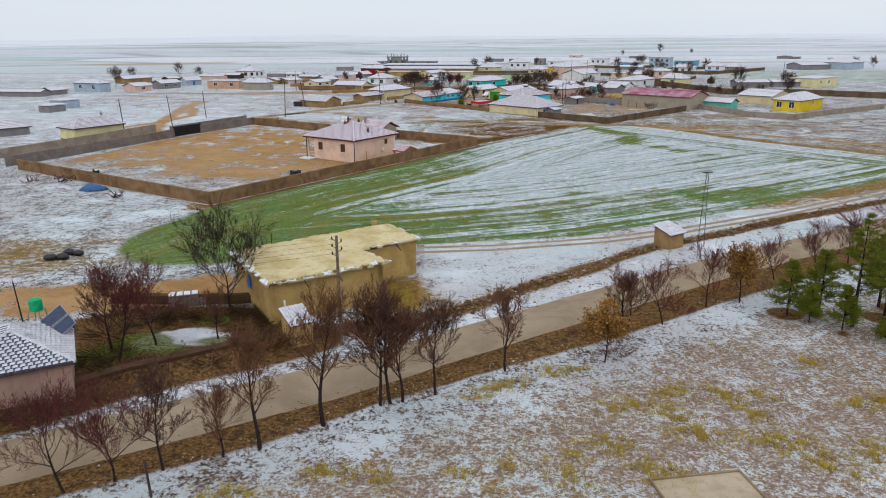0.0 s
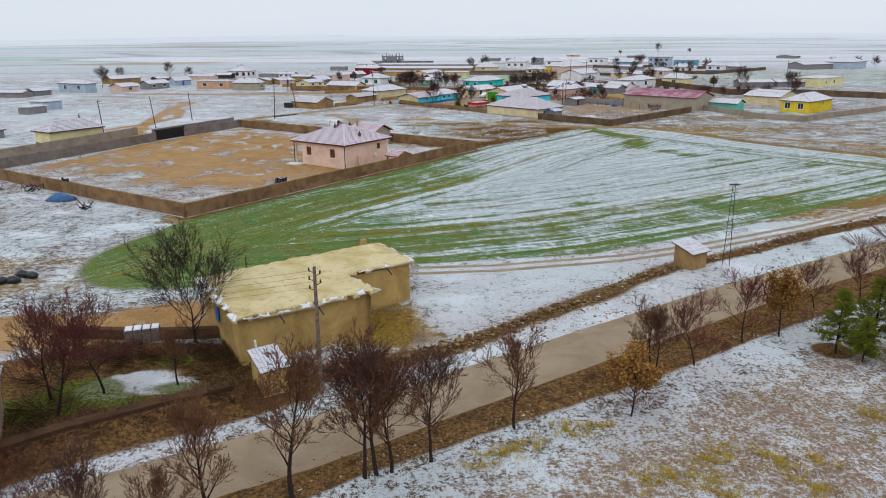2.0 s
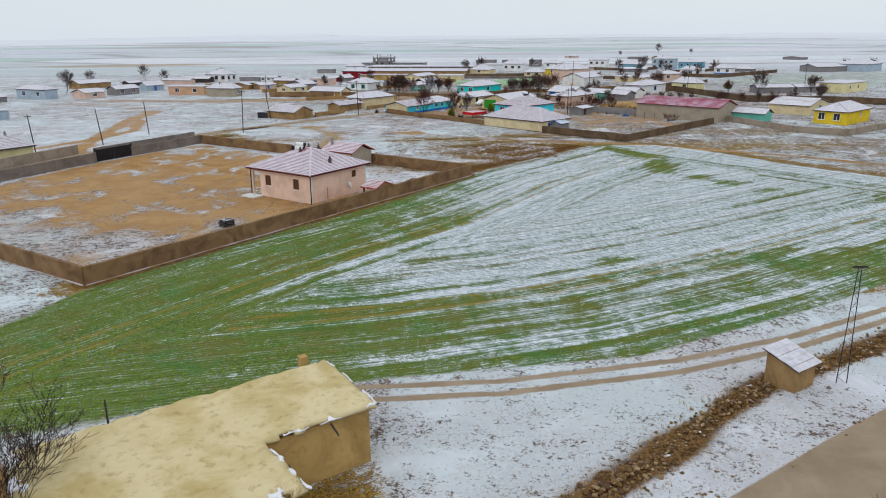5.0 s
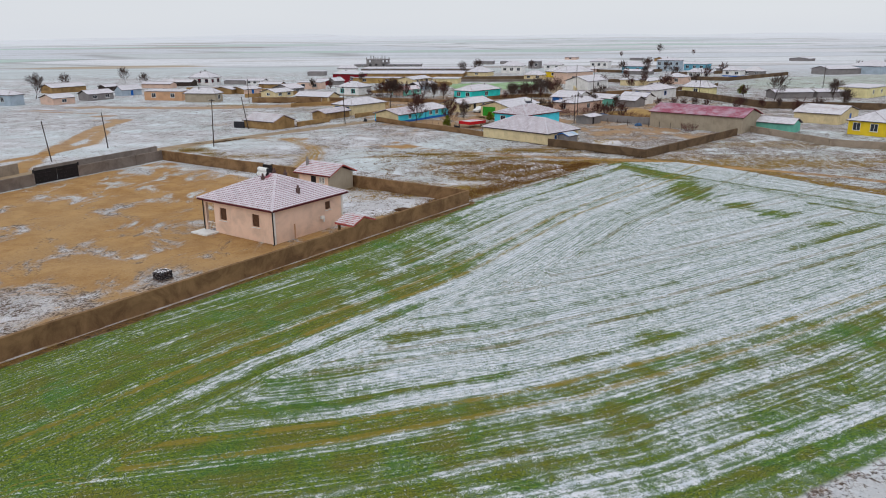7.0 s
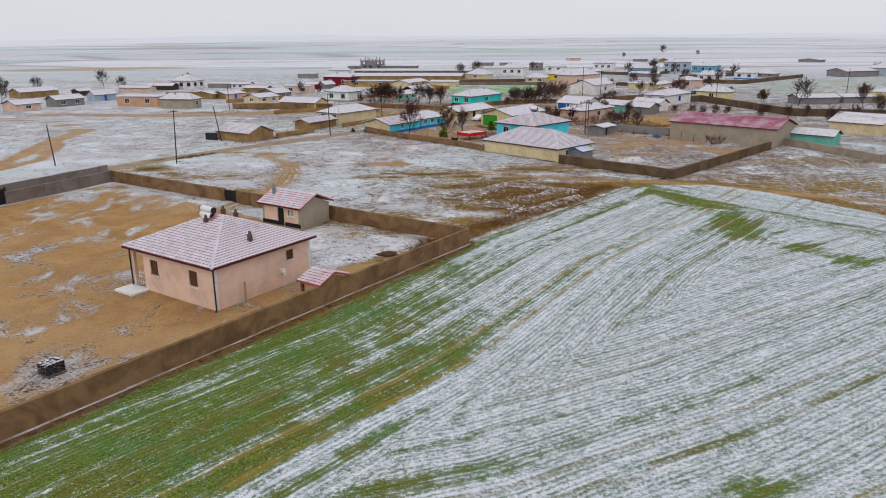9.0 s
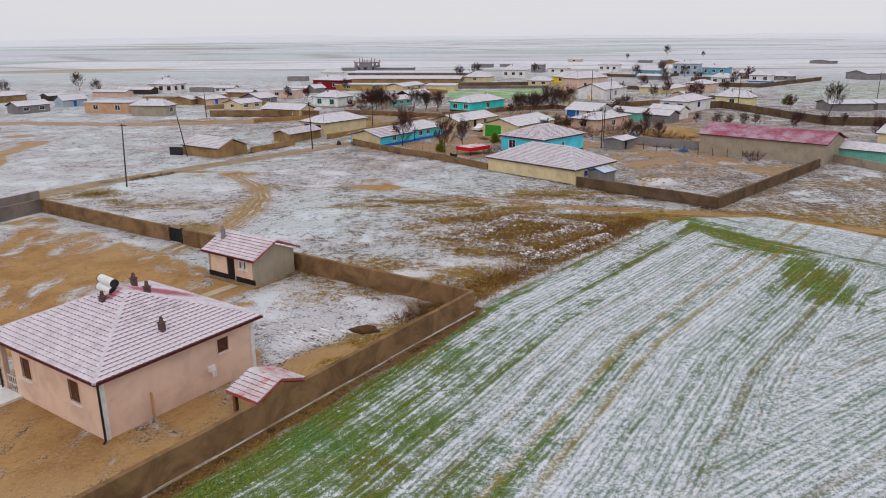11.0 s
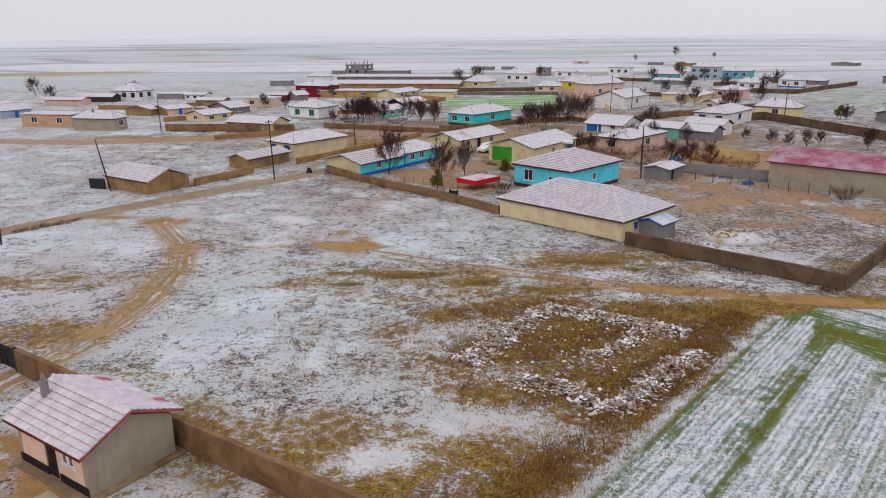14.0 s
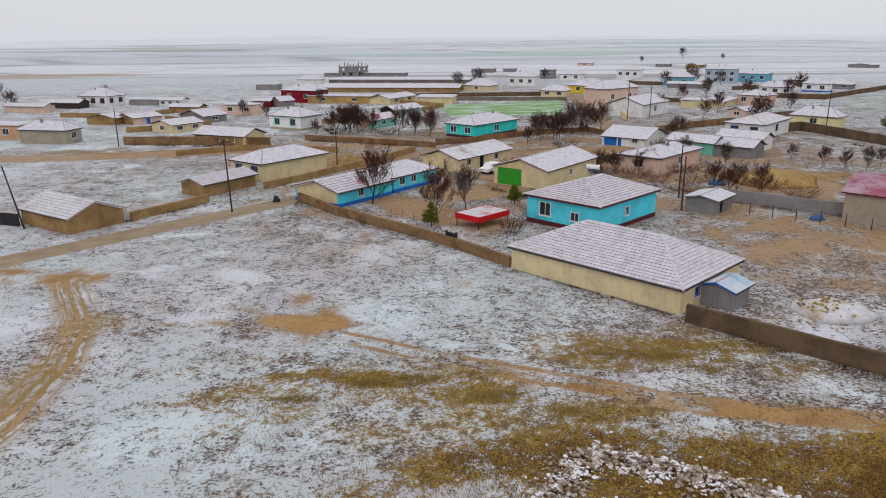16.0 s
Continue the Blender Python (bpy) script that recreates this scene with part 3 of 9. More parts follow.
dry = np.maximum(dry, np.clip(0.08 + 0.6 * rough_a, 0, 1) * soft(Y - 128, 4) * soft(172 - Y, 12) * soft(X + 16, 16) * soft(-d_field, 2))
south = soft(south_of_kerb - 3.5, 3.0)
dry = np.maximum(dry, south * 0.34)
d_edge = to_line(X, Y, [(-7.7, 107), (4.9, 126.8), (24.7, 150)])
belt = np.exp(-((d_edge - 2.9) / 2.1) ** 2) * (d_field < 0) * (Y > 112)
dry = np.maximum(dry, 1.05 * belt)
margin = np.exp(-((d_edge - 0.45) / 0.35) ** 2) * (d_field < 0.3) * (Y > 112)
dry = dry * (1 - margin)
layers["dry"] = dry

# how much snow lies
snow = np.full(X.shape, 0.42)
village = np.clip(1.4 - np.hypot((X - 22) / 75, (Y - 235) / 75), 0, 1) * (Y > 160)
snow += 0.07 * soft(south_of_kerb, 1.0) * soft(4.5 - south_of_kerb, 3.0)
snow += 0.34 * soft(north_of_road - 2.4, 1.0) * soft(-d_field - 1.0, 2.0) * (X > -3) * (Y < 84)
snow += 0.08 * (X < -46) * (Y > 150) * near
snow += 0.06 * soft(-X - 5, 20) * (Y > 150)
snow -= 0.05 * (Y > 128) * (Y < 165) * (X > -8)
snow += 0.42 * soft(1.1 - np.hypot((X + 15.8) / 3.8, (Y - 44.2) / 2.4) + rough_a, 0.9)
snow += 0.02 * soft(south_of_kerb - 0.3, 1.0)
snow += 0.16 * soft(Y - 126, 4) * soft(190 - Y, 20) * soft(10 - X, 14)
snow -= 0.14 * village
snow += 0.3 * soft(1.0 - np.hypot((X - 29) / 6, (Y - 166) / 4) - 0.5 * rough_a, 0.8)
snow += 0.45 * margin + 0.22 * soft(d_garden, 2.0)
snow += 0.9 * sum(np.exp(-(((X - cx) / rx) ** 2 + ((Y - cy) / ry) ** 2)) for cx, cy, rx, ry in ((-1.5, 133.5, 2.0, 1.2), (3.5, 137, 2.6, 1.4), (8, 135.5, 1.8, 1.2), (-17, 139.5, 2.2, 1.0), (3.5, 149.5, 2.2, 1.2)))
layers["snow"] = snow + 0.12 * soft(d_garden - 1.6, 1.2)

# rows of winter wheat: the direction turns with the edges of the field
def across(deg):
    a = radians(deg)
    return -X * math.sin(a) + Y * math.cos(a)


d_south = to_line(X, Y, [(-31, 62), (-14, 62), (-3, 64.5), (12, 67.3), (27, 75.5), (55, 93.7), (80, 110)])
d_east = to_line(X, Y, [(28.5, 152), (42, 146), (52, 129.4), (66, 114), (80, 110)])
w_east = soft(np.clip(11 - d_east, -20, 20), 1.5) * soft(X - 27, 3)
d_west = to_line(X, Y, [(-31.5, 64), (-27.5, 80), (-21.2, 91.6), (-7.7, 107), (4.9, 126.8), (24.7, 150)])
# rows run beside the western and the southern edge and meet along a seam
layers["rows"] = to_line(X, Y, [(-61, 37), (-21.2, 91.6), (-7.7, 107), (4.9, 126.8), (24.7, 150), (60, 192)])
layers["rows_b"] = to_line(X, Y, [(-90, 40), (-14, 60.5), (-1, 63.6), (12, 68.0), (27, 75.8), (55, 93.7), (80, 110), (140, 150)])
layers["rows_c"] = across(-48)
layers["turn_b"] = np.clip(((X + 15) * 0.747 - (Y - 73) * 0.665) / 5 + 0.5, 0, 1)
layers["turn_c"] = w_east
layers["along"] = X * math.cos(radians(50)) + Y * math.sin(radians(50))
west_w = np.interp(Y, [60, 85, 105, 130, 152], [20, 17, 10, 4.5, 3.2])
green = np.interp(Y, [60, 85, 105, 125, 152], [0.85, 0.85, 0.85, 0.46, 0.36]) * np.exp(-(d_west / west_w) ** 2) + 0.55 * np.exp(-(d_south / 14) ** 2) + 0.66 * np.exp(-(to_line(X, Y, SEAM) / 2.6) ** 2) + 0.22 * np.exp(-(((X + 16) / 16) ** 2 + ((Y - 74) / 12) ** 2))
green += 0.30 * np.exp(-(((X - 34) / 12) ** 2 + ((Y - 86) / 3.5) ** 2)) - 0.10 * np.exp(-(((X - 25) / 14) ** 2 + ((Y - 112) / 16) ** 2))
green += 0.35 * np.exp(-(((X - 14.5) / 2.5) ** 2 + ((Y - 86.5) / 1.2) ** 2)) + 0.30 * np.exp(-((d_west - 11.6) / 1.3) ** 2) * soft(Y - 96, 14) * soft(132 - Y, 14)
layers["green"] = np.clip(green, 0, 1.2)
plot_green = soft(inside(X, Y, [(1, 325), (38.5, 333), (31.5, 296), (6, 296)]), 3.0) + 0.8 * soft(inside(X, Y, [(95, 303), (128, 352), (230, 380), (230, 250), (104, 286)]), 6.0)
turf = 0.0 * X
for cx, cy, rx, ry in ((-20.2, 42.2, 1.6, 1.6), (-21.4, 39.8, 2.2, 1.3), (-17.0, 45.9, 1.6, 0.9), (-15.0, 42.6, 1.5, 0.8), (-18.0, 41.0, 1.6, 0.8)):
    turf = np.maximum(turf, np.clip(1.5 - np.hypot((X - cx) / rx, (Y - cy) / ry) - 1.2 * rough_a, 0, 1))
# signed distance across the two worn lanes on the plot
lane = X - np.interp(Y, [141, 146.2, 150, 155, 163, 170.3, 178], [-23.4, -21.4, -20.5, -19.9, -20.5, -22.8, -27.4])
layers["lane"] = np.where((Y > 139) & (Y < 180), lane, 90.0)
lane = Y - np.interp(X, [-10, -3.4, 3, 9.5, 16.2, 24.5, 33, 52, 75], [170.6, 166.0, 162.6, 159.9, 156.8, 155.0, 152.5, 141, 122])
layers["lane_b"] = np.where((X > -9) & (X < 80), lane, 90.0)
layers["turf"] = turf
layers["mud"] = 0.42 * soft(Y - 184 + 0.4 * X, 8)
layers["south"] = south
layers["plot"] = np.clip(plot_green, 0, 1) * np.where(X > 90, 0.55, 1.0)
layers["ochre"] = np.clip(1.2 - np.hypot((X + 190) / 75, (Y - 505 - X * 0.1) / 24), 0, 1)
# weight of the distance haze that is put into the ground colour
layers["haze_mix"] = np.clip((far - 600) / 2000, 0, 1)
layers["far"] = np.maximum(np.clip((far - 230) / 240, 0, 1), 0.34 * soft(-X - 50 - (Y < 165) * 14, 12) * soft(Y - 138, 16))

ny, nx = X.shape
verts = np.stack([X, Y, Z], -1).reshape(-1, 3)
idx = np.arange(nx * ny).reshape(ny, nx)
quads = np.stack([idx[:-1, :-1], idx[:-1, 1:], idx[1:, 1:], idx[1:, :-1]], -1).reshape(-1, 4)
me = bpy.data.meshes.new("ground")
me.vertices.add(len(verts))
me.vertices.foreach_set("co", verts.ravel())
me.loops.add(quads.size)
me.loops.foreach_set("vertex_index", quads.ravel().astype(np.int32))
me.polygons.add(len(quads))
me.polygons.foreach_set("loop_start", np.arange(0, quads.size, 4, dtype=np.int32))
me.polygons.foreach_set("use_smooth", np.ones(len(quads), bool))
me.update(calc_edges=True)
for key, arr in layers.items():
    a = me.attributes.new(key, "FLOAT", "POINT")
    a.data.foreach_set("value", np.ascontiguousarray(arr.ravel(), dtype=np.float32))
ground = tagged(new("ground", me), "snow-dusted fields, dirt roads and yards of a village on a plain", "ground", kind="structure")

g = Graph("snowy_ground", 0.95, spec=0.02)
P = g.obj()


def weighed(*pairs):
    """Weighted sum of sockets."""
    total = g.math("MULTIPLY", pairs[0][0], pairs[0][1])
    for sock, k in pairs[1:]:
        total = g.math("MULTIPLY_ADD", sock, k, total)
    return total


def centred(sock, k):
    return g.math("MULTIPLY", g.math("SUBTRACT", sock, 0.5), k)


n_big = g.noise(P, 0.045, 4, 0.6, 0.4)
n_patch = g.noise(P, 0.17, 3, 0.55, 0.6)
n_mid = g.noise(P, 0.33, 5, 0.62, 0.5)
n_sm = g.noise(P, 1.5, 4, 0.65, 0.3)
n_fine = g.noise(P, 5.0, 4, 0.75, 0.2)
n_grit = g.noise(P, 15, 3, 0.7)
clump = weighed((n_mid, 0.17), (n_sm, 0.27), (n_fine, 0.32), (n_grit, 0.24))
# earth and dead grass
earth = g.mix(g.step(n_fine, 0.35, 0.65), (0.055, 0.040, 0.032), (0.28, 0.21, 0.16))
earth = g.mix(g.step(n_mid, 0.5, 0.7, 0, 0.5), earth, (0.25, 0.16, 0.075))
earth = g.mix(g.step(n_grit, 0.52, 0.70, 0, 0.6), earth, (0.065, 0.05, 0.042))
grass = g.mix(g.step(n_fine, 0.34, 0.62), (0.40, 0.245, 0.05), (0.06, 0.035, 0.013))
grass = g.mix(g.step(n_sm, 0.50, 0.66, 0, 0.65), grass, (0.29, 0.205, 0.055))
grass = g.mix(g.step(weighed((n_mid, 0.6), (n_sm, 0.4)), 0.50, 0.58, 0, 0.8), grass, (0.085, 0.036, 0.013))
grass = g.mix(g.step(n_grit, 0.5, 0.75, 0, 0.5), grass, (0.52, 0.40, 0.18))
base = g.mix(g.step(g.math("ADD", g.attr("dry"), g.math("ADD", centred(n_mid, 1.3), centred(n_sm, 0.8))), 0.04, 0.5), earth, grass)
# pinkish bare meadow between the clumps
dull = g.mix(g.step(n_fine, 0.36, 0.66), (0.19, 0.13, 0.10), (0.40, 0.305, 0.245))
dull = g.mix(g.step(n_grit, 0.50, 0.72, 0, 0.5), dull, (0.10, 0.065, 0.055))
dull_m = g.math("MULTIPLY", g.attr("south"), g.step(weighed((n_mid, 0.6), (n_sm, 0.4)), 0.47, 0.55, 0.85, 0.10))
base = g.mix(dull_m, base, dull)
# snow between the stalks, whole patches in the hollows
lie = g.math("SUBTRACT", g.math("ADD", g.attr("snow"), 0.06), g.math("MULTIPLY", g.attr("dry"), 0.66))
lie = g.math("ADD", lie, g.math("ADD", centred(clump, 8.6), centred(n_big, 0.6)))
lie = g.math("ADD", lie, g.step(n_patch, 0.55, 0.70, 0.0, 0.26))
cover = g.math("MULTIPLY", g.step(lie, 0.10, 0.72), g.step(n_patch, 0.45, 0.66, 0.76, 0.95))
field_snow = g.mix(g.step(n_sm, 0.3, 0.7), (0.77, 0.785, 0.84), (0.57, 0.63, 0.705))
field_snow = g.mix(g.step(n_grit, 0.5, 0.72, 0, 0.55), field_snow, (0.40, 0.44, 0.50))
snow_c = g.mix(g.step(n_sm, 0.3, 0.7), (0.78, 0.765, 0.80), (0.60, 0.61, 0.66))
snow_c = g.mix(g.step(n_grit, 0.5, 0.72, 0, 0.55), snow_c, (0.40, 0.44, 0.50))
land = g.mix(cover, base, g.mix(g.step(n_big, 0.42, 0.60, 0.15, 0.75), snow_c, g.mix(n_sm, (0.56, 0.68, 0.72), (0.72, 0.79, 0.82))))
# ochre soil
soil_c = g.mix(g.step(n_mid, 0.35, 0.65), (0.43, 0.255, 0.105), (0.315, 0.172, 0.068))
soil_c = g.mix(g.step(n_sm, 0.52, 0.72, 0, 0.55), soil_c, (0.20, 0.095, 0.04))
soil_c = g.mix(g.step(n_big, 0.35, 0.6, 0.4, 0), soil_c, (0.47, 0.325, 0.175))
soil_c = g.mix(g.step(n_fine, 0.45, 0.75, 0, 0.45), soil_c, (0.51, 0.38, 0.24))
soil_c = g.mix(g.step(n_grit, 0.52, 0.8, 0, 0.5), soil_c, (0.17, 0.09, 0.04))
streaks = g.noise(g.scaled(P, 0.9, 0.6, 1.0), 0.24, 6, 0.68, 0.5)
soil_c = g.mix(g.attr("mud"), soil_c, g.mix(g.step(n_sm, 0.35, 0.65), (0.27, 0.195, 0.15), (0.40, 0.315, 0.26)))
soil_m = g.step(g.math("ADD", g.attr("soil"), g.math("ADD", centred(clump, 2.6), g.math("MULTIPLY", centred(streaks, 2.0), g.step(g.attr("soil"), 0.2, 0.7, 0.6, 1.5)))), 0.22, 0.62)
land = g.mix(soil_m, land, soil_c)
# worn lanes in streaks, with the two wheel ruts of the other track
lane_n = g.noise(g.vec(g.math("MULTIPLY_ADD", n_mid, 0.6, g.attr("lane")), g.math("MULTIPLY", g.attr("along"), 0.05)), 2.6, 4, 0.7)
lane_m = g.math("MULTIPLY", g.step(g.math("ABSOLUTE", g.attr("lane")), 0.8, 2.3, 0.95, 0.0), g.step(g.math("ADD", lane_n, centred(n_fine, 0.5)), 0.40, 0.54))
land = g.mix(lane_m, land, g.mix(g.step(n_mid, 0.4, 0.6), soil_c, (0.30, 0.20, 0.07)))
off_b = g.math("ABSOLUTE", g.math("SUBTRACT", g.math("ABSOLUTE", g.math("MULTIPLY_ADD", centred(n_patch, 1.0), 0.8, g.attr("lane_b"))), 0.8))
rut_m = g.math("MULTIPLY", g.step(off_b, 0.12, 0.40, 0.9, 0.0), g.step(g.math("ADD", n_mid, centred(n_fine, 0.8)), 0.34, 0.56))
land = g.mix(rut_m, land, soil_c)
# leaf litter
lit_c = g.mix(g.step(n_fine, 0.34, 0.68), (0.05, 0.027, 0.016), (0.24, 0.13, 0.045))
lit_c = g.mix(g.step(n_grit, 0.5, 0.8, 0, 0.7), lit_c, (0.42, 0.29, 0.12))
lit_c = g.mix(g.step(n_sm, 0.50, 0.64, 0, 0.6), lit_c, (0.035, 0.021, 0.014))
lit_m = g.step(g.math("ADD", g.attr("litter"), centred(clump, 2.2)), 0.35, 0.65)
land = g.mix(lit_m, land, lit_c)
# short turf in the garden
turf_m = g.step(g.math("ADD", g.attr("turf"), centred(clump, 2.4)), 0.30, 0.75, 0, 0.85)
land = g.mix(turf_m, land, g.mix(g.step(n_fine, 0.36, 0.64), (0.045, 0.055, 0.012), (0.16, 0.19, 0.035)))
# roads
road_c = g.mix(g.step(n_mid, 0.3, 0.7), (0.38, 0.295, 0.205), (0.28, 0.21, 0.14))
road_c = g.mix(g.step(n_fine, 0.5, 0.8, 0, 0.4), road_c, (0.28, 0.21, 0.14))
road_m = g.step(g.math("ADD", g.attr("road"), centred(clump, 1.0)), 0.4, 0.6)
land = g.mix(road_m, land, road_c)


# wheat in drill rows
A = g.attr("along")


def drill(name):
    """Single rows, narrow streaks and wide bands along one set of rows."""
    wob = g.math("MULTIPLY_ADD", n_patch, 0.45, g.math("MULTIPLY_ADD", n_mid, 0.10, g.attr(name)))
    ridge_ = g.math("SINE", g.math("MULTIPLY", wob, 18.5))
    fine_ = g.noise(g.vec(wob, g.math("MULTIPLY", A, 0.05)), 3.4, 4, 0.8)
    wide_ = g.noise(g.vec(wob, g.math("MULTIPLY", A, 0.022)), 0.55, 3, 0.65)
    return ridge_, fine_, wide_


sets = [drill(k) for k in ("rows", "rows_b", "rows_c")]
tb_ = g.step(g.math("ADD", g.attr("turn_b"), centred(n_patch, 1.6)), 0.3, 0.7)
tc_ = g.step(g.math("ADD", g.attr("turn_c"), centred(n_mid, 0.8)), 0.3, 0.7)
ridge_s, r1, r2 = [g.mix(tc_, g.mix(tb_, p_, q_), o_) for p_, q_, o_ in zip(*sets)]
lush = g.math("ADD", g.attr("green"), weighed((centred(r2, 1.0), 2.6), (centred(n_mid, 1.0), 1.0), (centred(n_patch, 1.0), 0.8), (centred(n_sm, 1.0), 0.5)))
lush = g.step(lush, 0.22, 0.78)
# gaps in the snow: between the rows, in streaks, and more where the wheat stands thick
bare = weighed((ridge_s, 0.17), (centred(r1, 1.0), 2.0), (centred(r2, 1.0), 1.0), (centred(n_fine, 1.0), 2.5), (centred(n_grit, 1.0), 2.9), (centred(n_sm, 1.0), 0.8))
bare = g.math("ADD", bare, g.math("MULTIPLY_ADD", lush, 0.70, 0.33))
leafy = g.mix(g.step(n_fine, 0.36, 0.66), (0.045, 0.105, 0.003), (0.245, 0.325, 0.008))
leafy = g.mix(g.step(n_patch, 0.52, 0.66, 0, 0.45), leafy, (0.05, 0.23, 0.04))
leafy = g.mix(g.step(weighed((r2, 0.5), (n_mid, 0.5)), 0.50, 0.60, 0, 0.65), leafy, (0.20, 0.165, 0.006))
leafy = g.mix(g.step(n_grit, 0.43, 0.60, 0, 0.88), leafy, (0.012, 0.036, 0.003))
leafy = g.mix(g.step(r1, 0.52, 0.66, 0, 0.4), leafy, (0.03, 0.075, 0.004))
stubble = g.mix(n_sm, (0.20, 0.29, 0.20), (0.11, 0.17, 0.10))
stubble = g.mix(g.step(n_grit, 0.48, 0.66, 0, 0.7), stubble, (0.05, 0.06, 0.045))
thin = g.mix(lush, stubble, leafy)
field_c = g.mix(g.step(bare, -0.05, 0.85, 0.02, 0.97), field_snow, thin)
# paired wheel tracks along the rows
S_ = g.math("MULTIPLY_ADD", n_patch, 0.5, g.mix(tb_, g.attr("rows"), g.attr("rows_b")))
for at_, gold_, keep_ in ((7.2, 0.3, 0.4), (9.0, 0.3, 0.4), (11.2, 0.9, 0.75), (12.9, 0.9, 0.75), (18.9, 0.3, 0.6), (20.6, 0.3, 0.6), (27.0, 0.2, 0.5), (28.7, 0.2, 0.5), (34.5, 0.3, 0.5), (36.2, 0.3, 0.5)):
    w_ = g.step(g.math("ABSOLUTE", g.math("SUBTRACT", S_, at_)), 0.12, 0.34, 1.0, 0.0)
    w_ = g.math("MULTIPLY", w_, g.step(g.math("ADD", n_mid, centred(n_fine, 1.2)), 0.34, 0.60, 0.1, keep_))
    tone_ = g.mix(n_fine, (0.075 + 0.09 * gold_, 0.07 + 0.06 * gold_, 0.03), (0.15 + 0.22 * gold_, 0.14 + 0.13 * gold_, 0.045))
    field_c = g.mix(w_, field_c, tone_)
field_m = g.step(g.math("ADD", g.attr("field"), g.math("ADD", centred(n_sm, 0.4), centred(n_mid, 0.35))), 0.35, 0.65)
land = g.mix(field_m, land, field_c)
# open country: strips of snow, stubble and young wheat
turned = g.nt.nodes.new("ShaderNodeMapping")
g.put(turned.inputs["Vector"], P)
turned.inputs["Rotation"].default_value = (0, 0, radians(-9))
turned.inputs["Scale"].default_value = (0.0026, 0.0105, 1)
lum = g.nt.nodes.new("ShaderNodeSeparateColor")
g.put(lum.inputs[0], g.cells(turned.outputs[0], 1.0))
ta, tb = lum.outputs[0], lum.outputs[1]
n_far = g.noise(g.scaled(P, 0.35, 1.0, 1.0), 0.012, 5, 0.65, 0.6)
n_far2 = g.noise(g.scaled(P, 0.3, 1.6, 1.0), 0.05, 5, 0.65, 0.4)
n_far3 = g.noise(g.scaled(P, 0.5, 1.2, 1.0), 0.25, 4, 0.65)
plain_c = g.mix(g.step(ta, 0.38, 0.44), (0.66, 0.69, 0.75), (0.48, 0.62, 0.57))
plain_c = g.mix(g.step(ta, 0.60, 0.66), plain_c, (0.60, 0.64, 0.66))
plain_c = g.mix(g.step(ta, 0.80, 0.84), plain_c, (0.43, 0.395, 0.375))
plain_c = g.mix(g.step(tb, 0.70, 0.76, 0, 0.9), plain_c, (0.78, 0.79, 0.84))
edge_ = g.nt.nodes.new("ShaderNodeTexVoronoi")
edge_.feature = "DISTANCE_TO_EDGE"
g.put(edge_.inputs["Vector"], turned.outputs[0])
edge_.inputs["Scale"].default_value = 1.0
plain_c = g.mix(g.step(edge_.outputs["Distance"], 0.0, 0.05, 0.55, 0.0), plain_c, (0.22, 0.20, 0.19))
plain_c = g.mix(g.step(n_far, 0.54, 0.68, 0, 0.55), plain_c, (0.42, 0.38, 0.35))
plain_c = g.mix(g.step(n_far2, 0.46, 0.62, 0, 0.45), plain_c, (0.48, 0.53, 0.56))
plain_c = g.mix(g.step(n_far3, 0.48, 0.66, 0, 0.35), plain_c, (0.36, 0.38, 0.38))
plain_c = g.mix(g.step(clump, 0.44, 0.56, 0, 0.30), plain_c, (0.29, 0.28, 0.28))
# distance haze painted in: land whitens towards the horizon
plain_c = g.mix(g.step(g.math("ADD", g.attr("haze_mix"), centred(n_far, 0.4)), 0.1, 1.0, 0, 0.72), plain_c, (0.76, 0.78, 0.83))
plain_c = g.mix(g.step(g.math("ADD", g.attr("ochre"), centred(n_far2, 1.2)), 0.3, 0.7, 0, 0.75), plain_c, (0.40, 0.31, 0.20))
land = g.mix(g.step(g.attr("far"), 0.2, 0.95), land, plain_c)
plot_c = g.mix(g.step(n_far3, 0.42, 0.66), (0.20, 0.36, 0.13), (0.50, 0.58, 0.52))
land = g.mix(g.step(g.math("ADD", g.attr("plot"), centred(n_far3, 0.5)), 0.35, 0.65), land, plot_c)
bump_h = weighed((n_sm, 1.3), (n_fine, 1.2), (n_grit, 0.5))
bump_h = g.math("ADD", bump_h, g.math("MULTIPLY", g.math("MULTIPLY_ADD", ridge_s, 0.12, r1), g.math("MULTIPLY", field_m, 0.9)))
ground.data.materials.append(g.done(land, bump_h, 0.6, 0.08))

# ---- building tools ----


def part(name, bm, mat, parent=None, label="", mats=None, smooth=False):
    """Link a bmesh as one mesh object under a thing or part."""
    if name in ("roof", "wall", "infill_wall", "window"):
        bmesh.ops.remove_doubles(bm, verts=bm.verts, dist=0.0005)
    m = bpy.data.meshes.new(name)
    bm.to_mesh(m)
    bm.free()
    for one in (mats or [mat]):
        m.materials.append(one)
    if smooth:
        m.polygons.foreach_set("use_smooth", [True] * len(m.polygons))
    ob = new(name, m)
    if parent is not None:
        ob.parent = parent
    if label:
        ob["label"] = label
    return ob


def raw(name, vs, fs, mat, parent=None, label="", smooth=False):
    m = bpy.data.meshes.new(name)
    m.from_pydata([tuple(v) for v in vs], [], fs)
    m.materials.append(mat)
    if smooth:
        m.polygons.foreach_set("use_smooth", [True] * len(m.polygons))
    ob = new(name, m)
    if parent is not None:
        ob.parent = parent
    if label:
        ob["label"] = label
    return ob


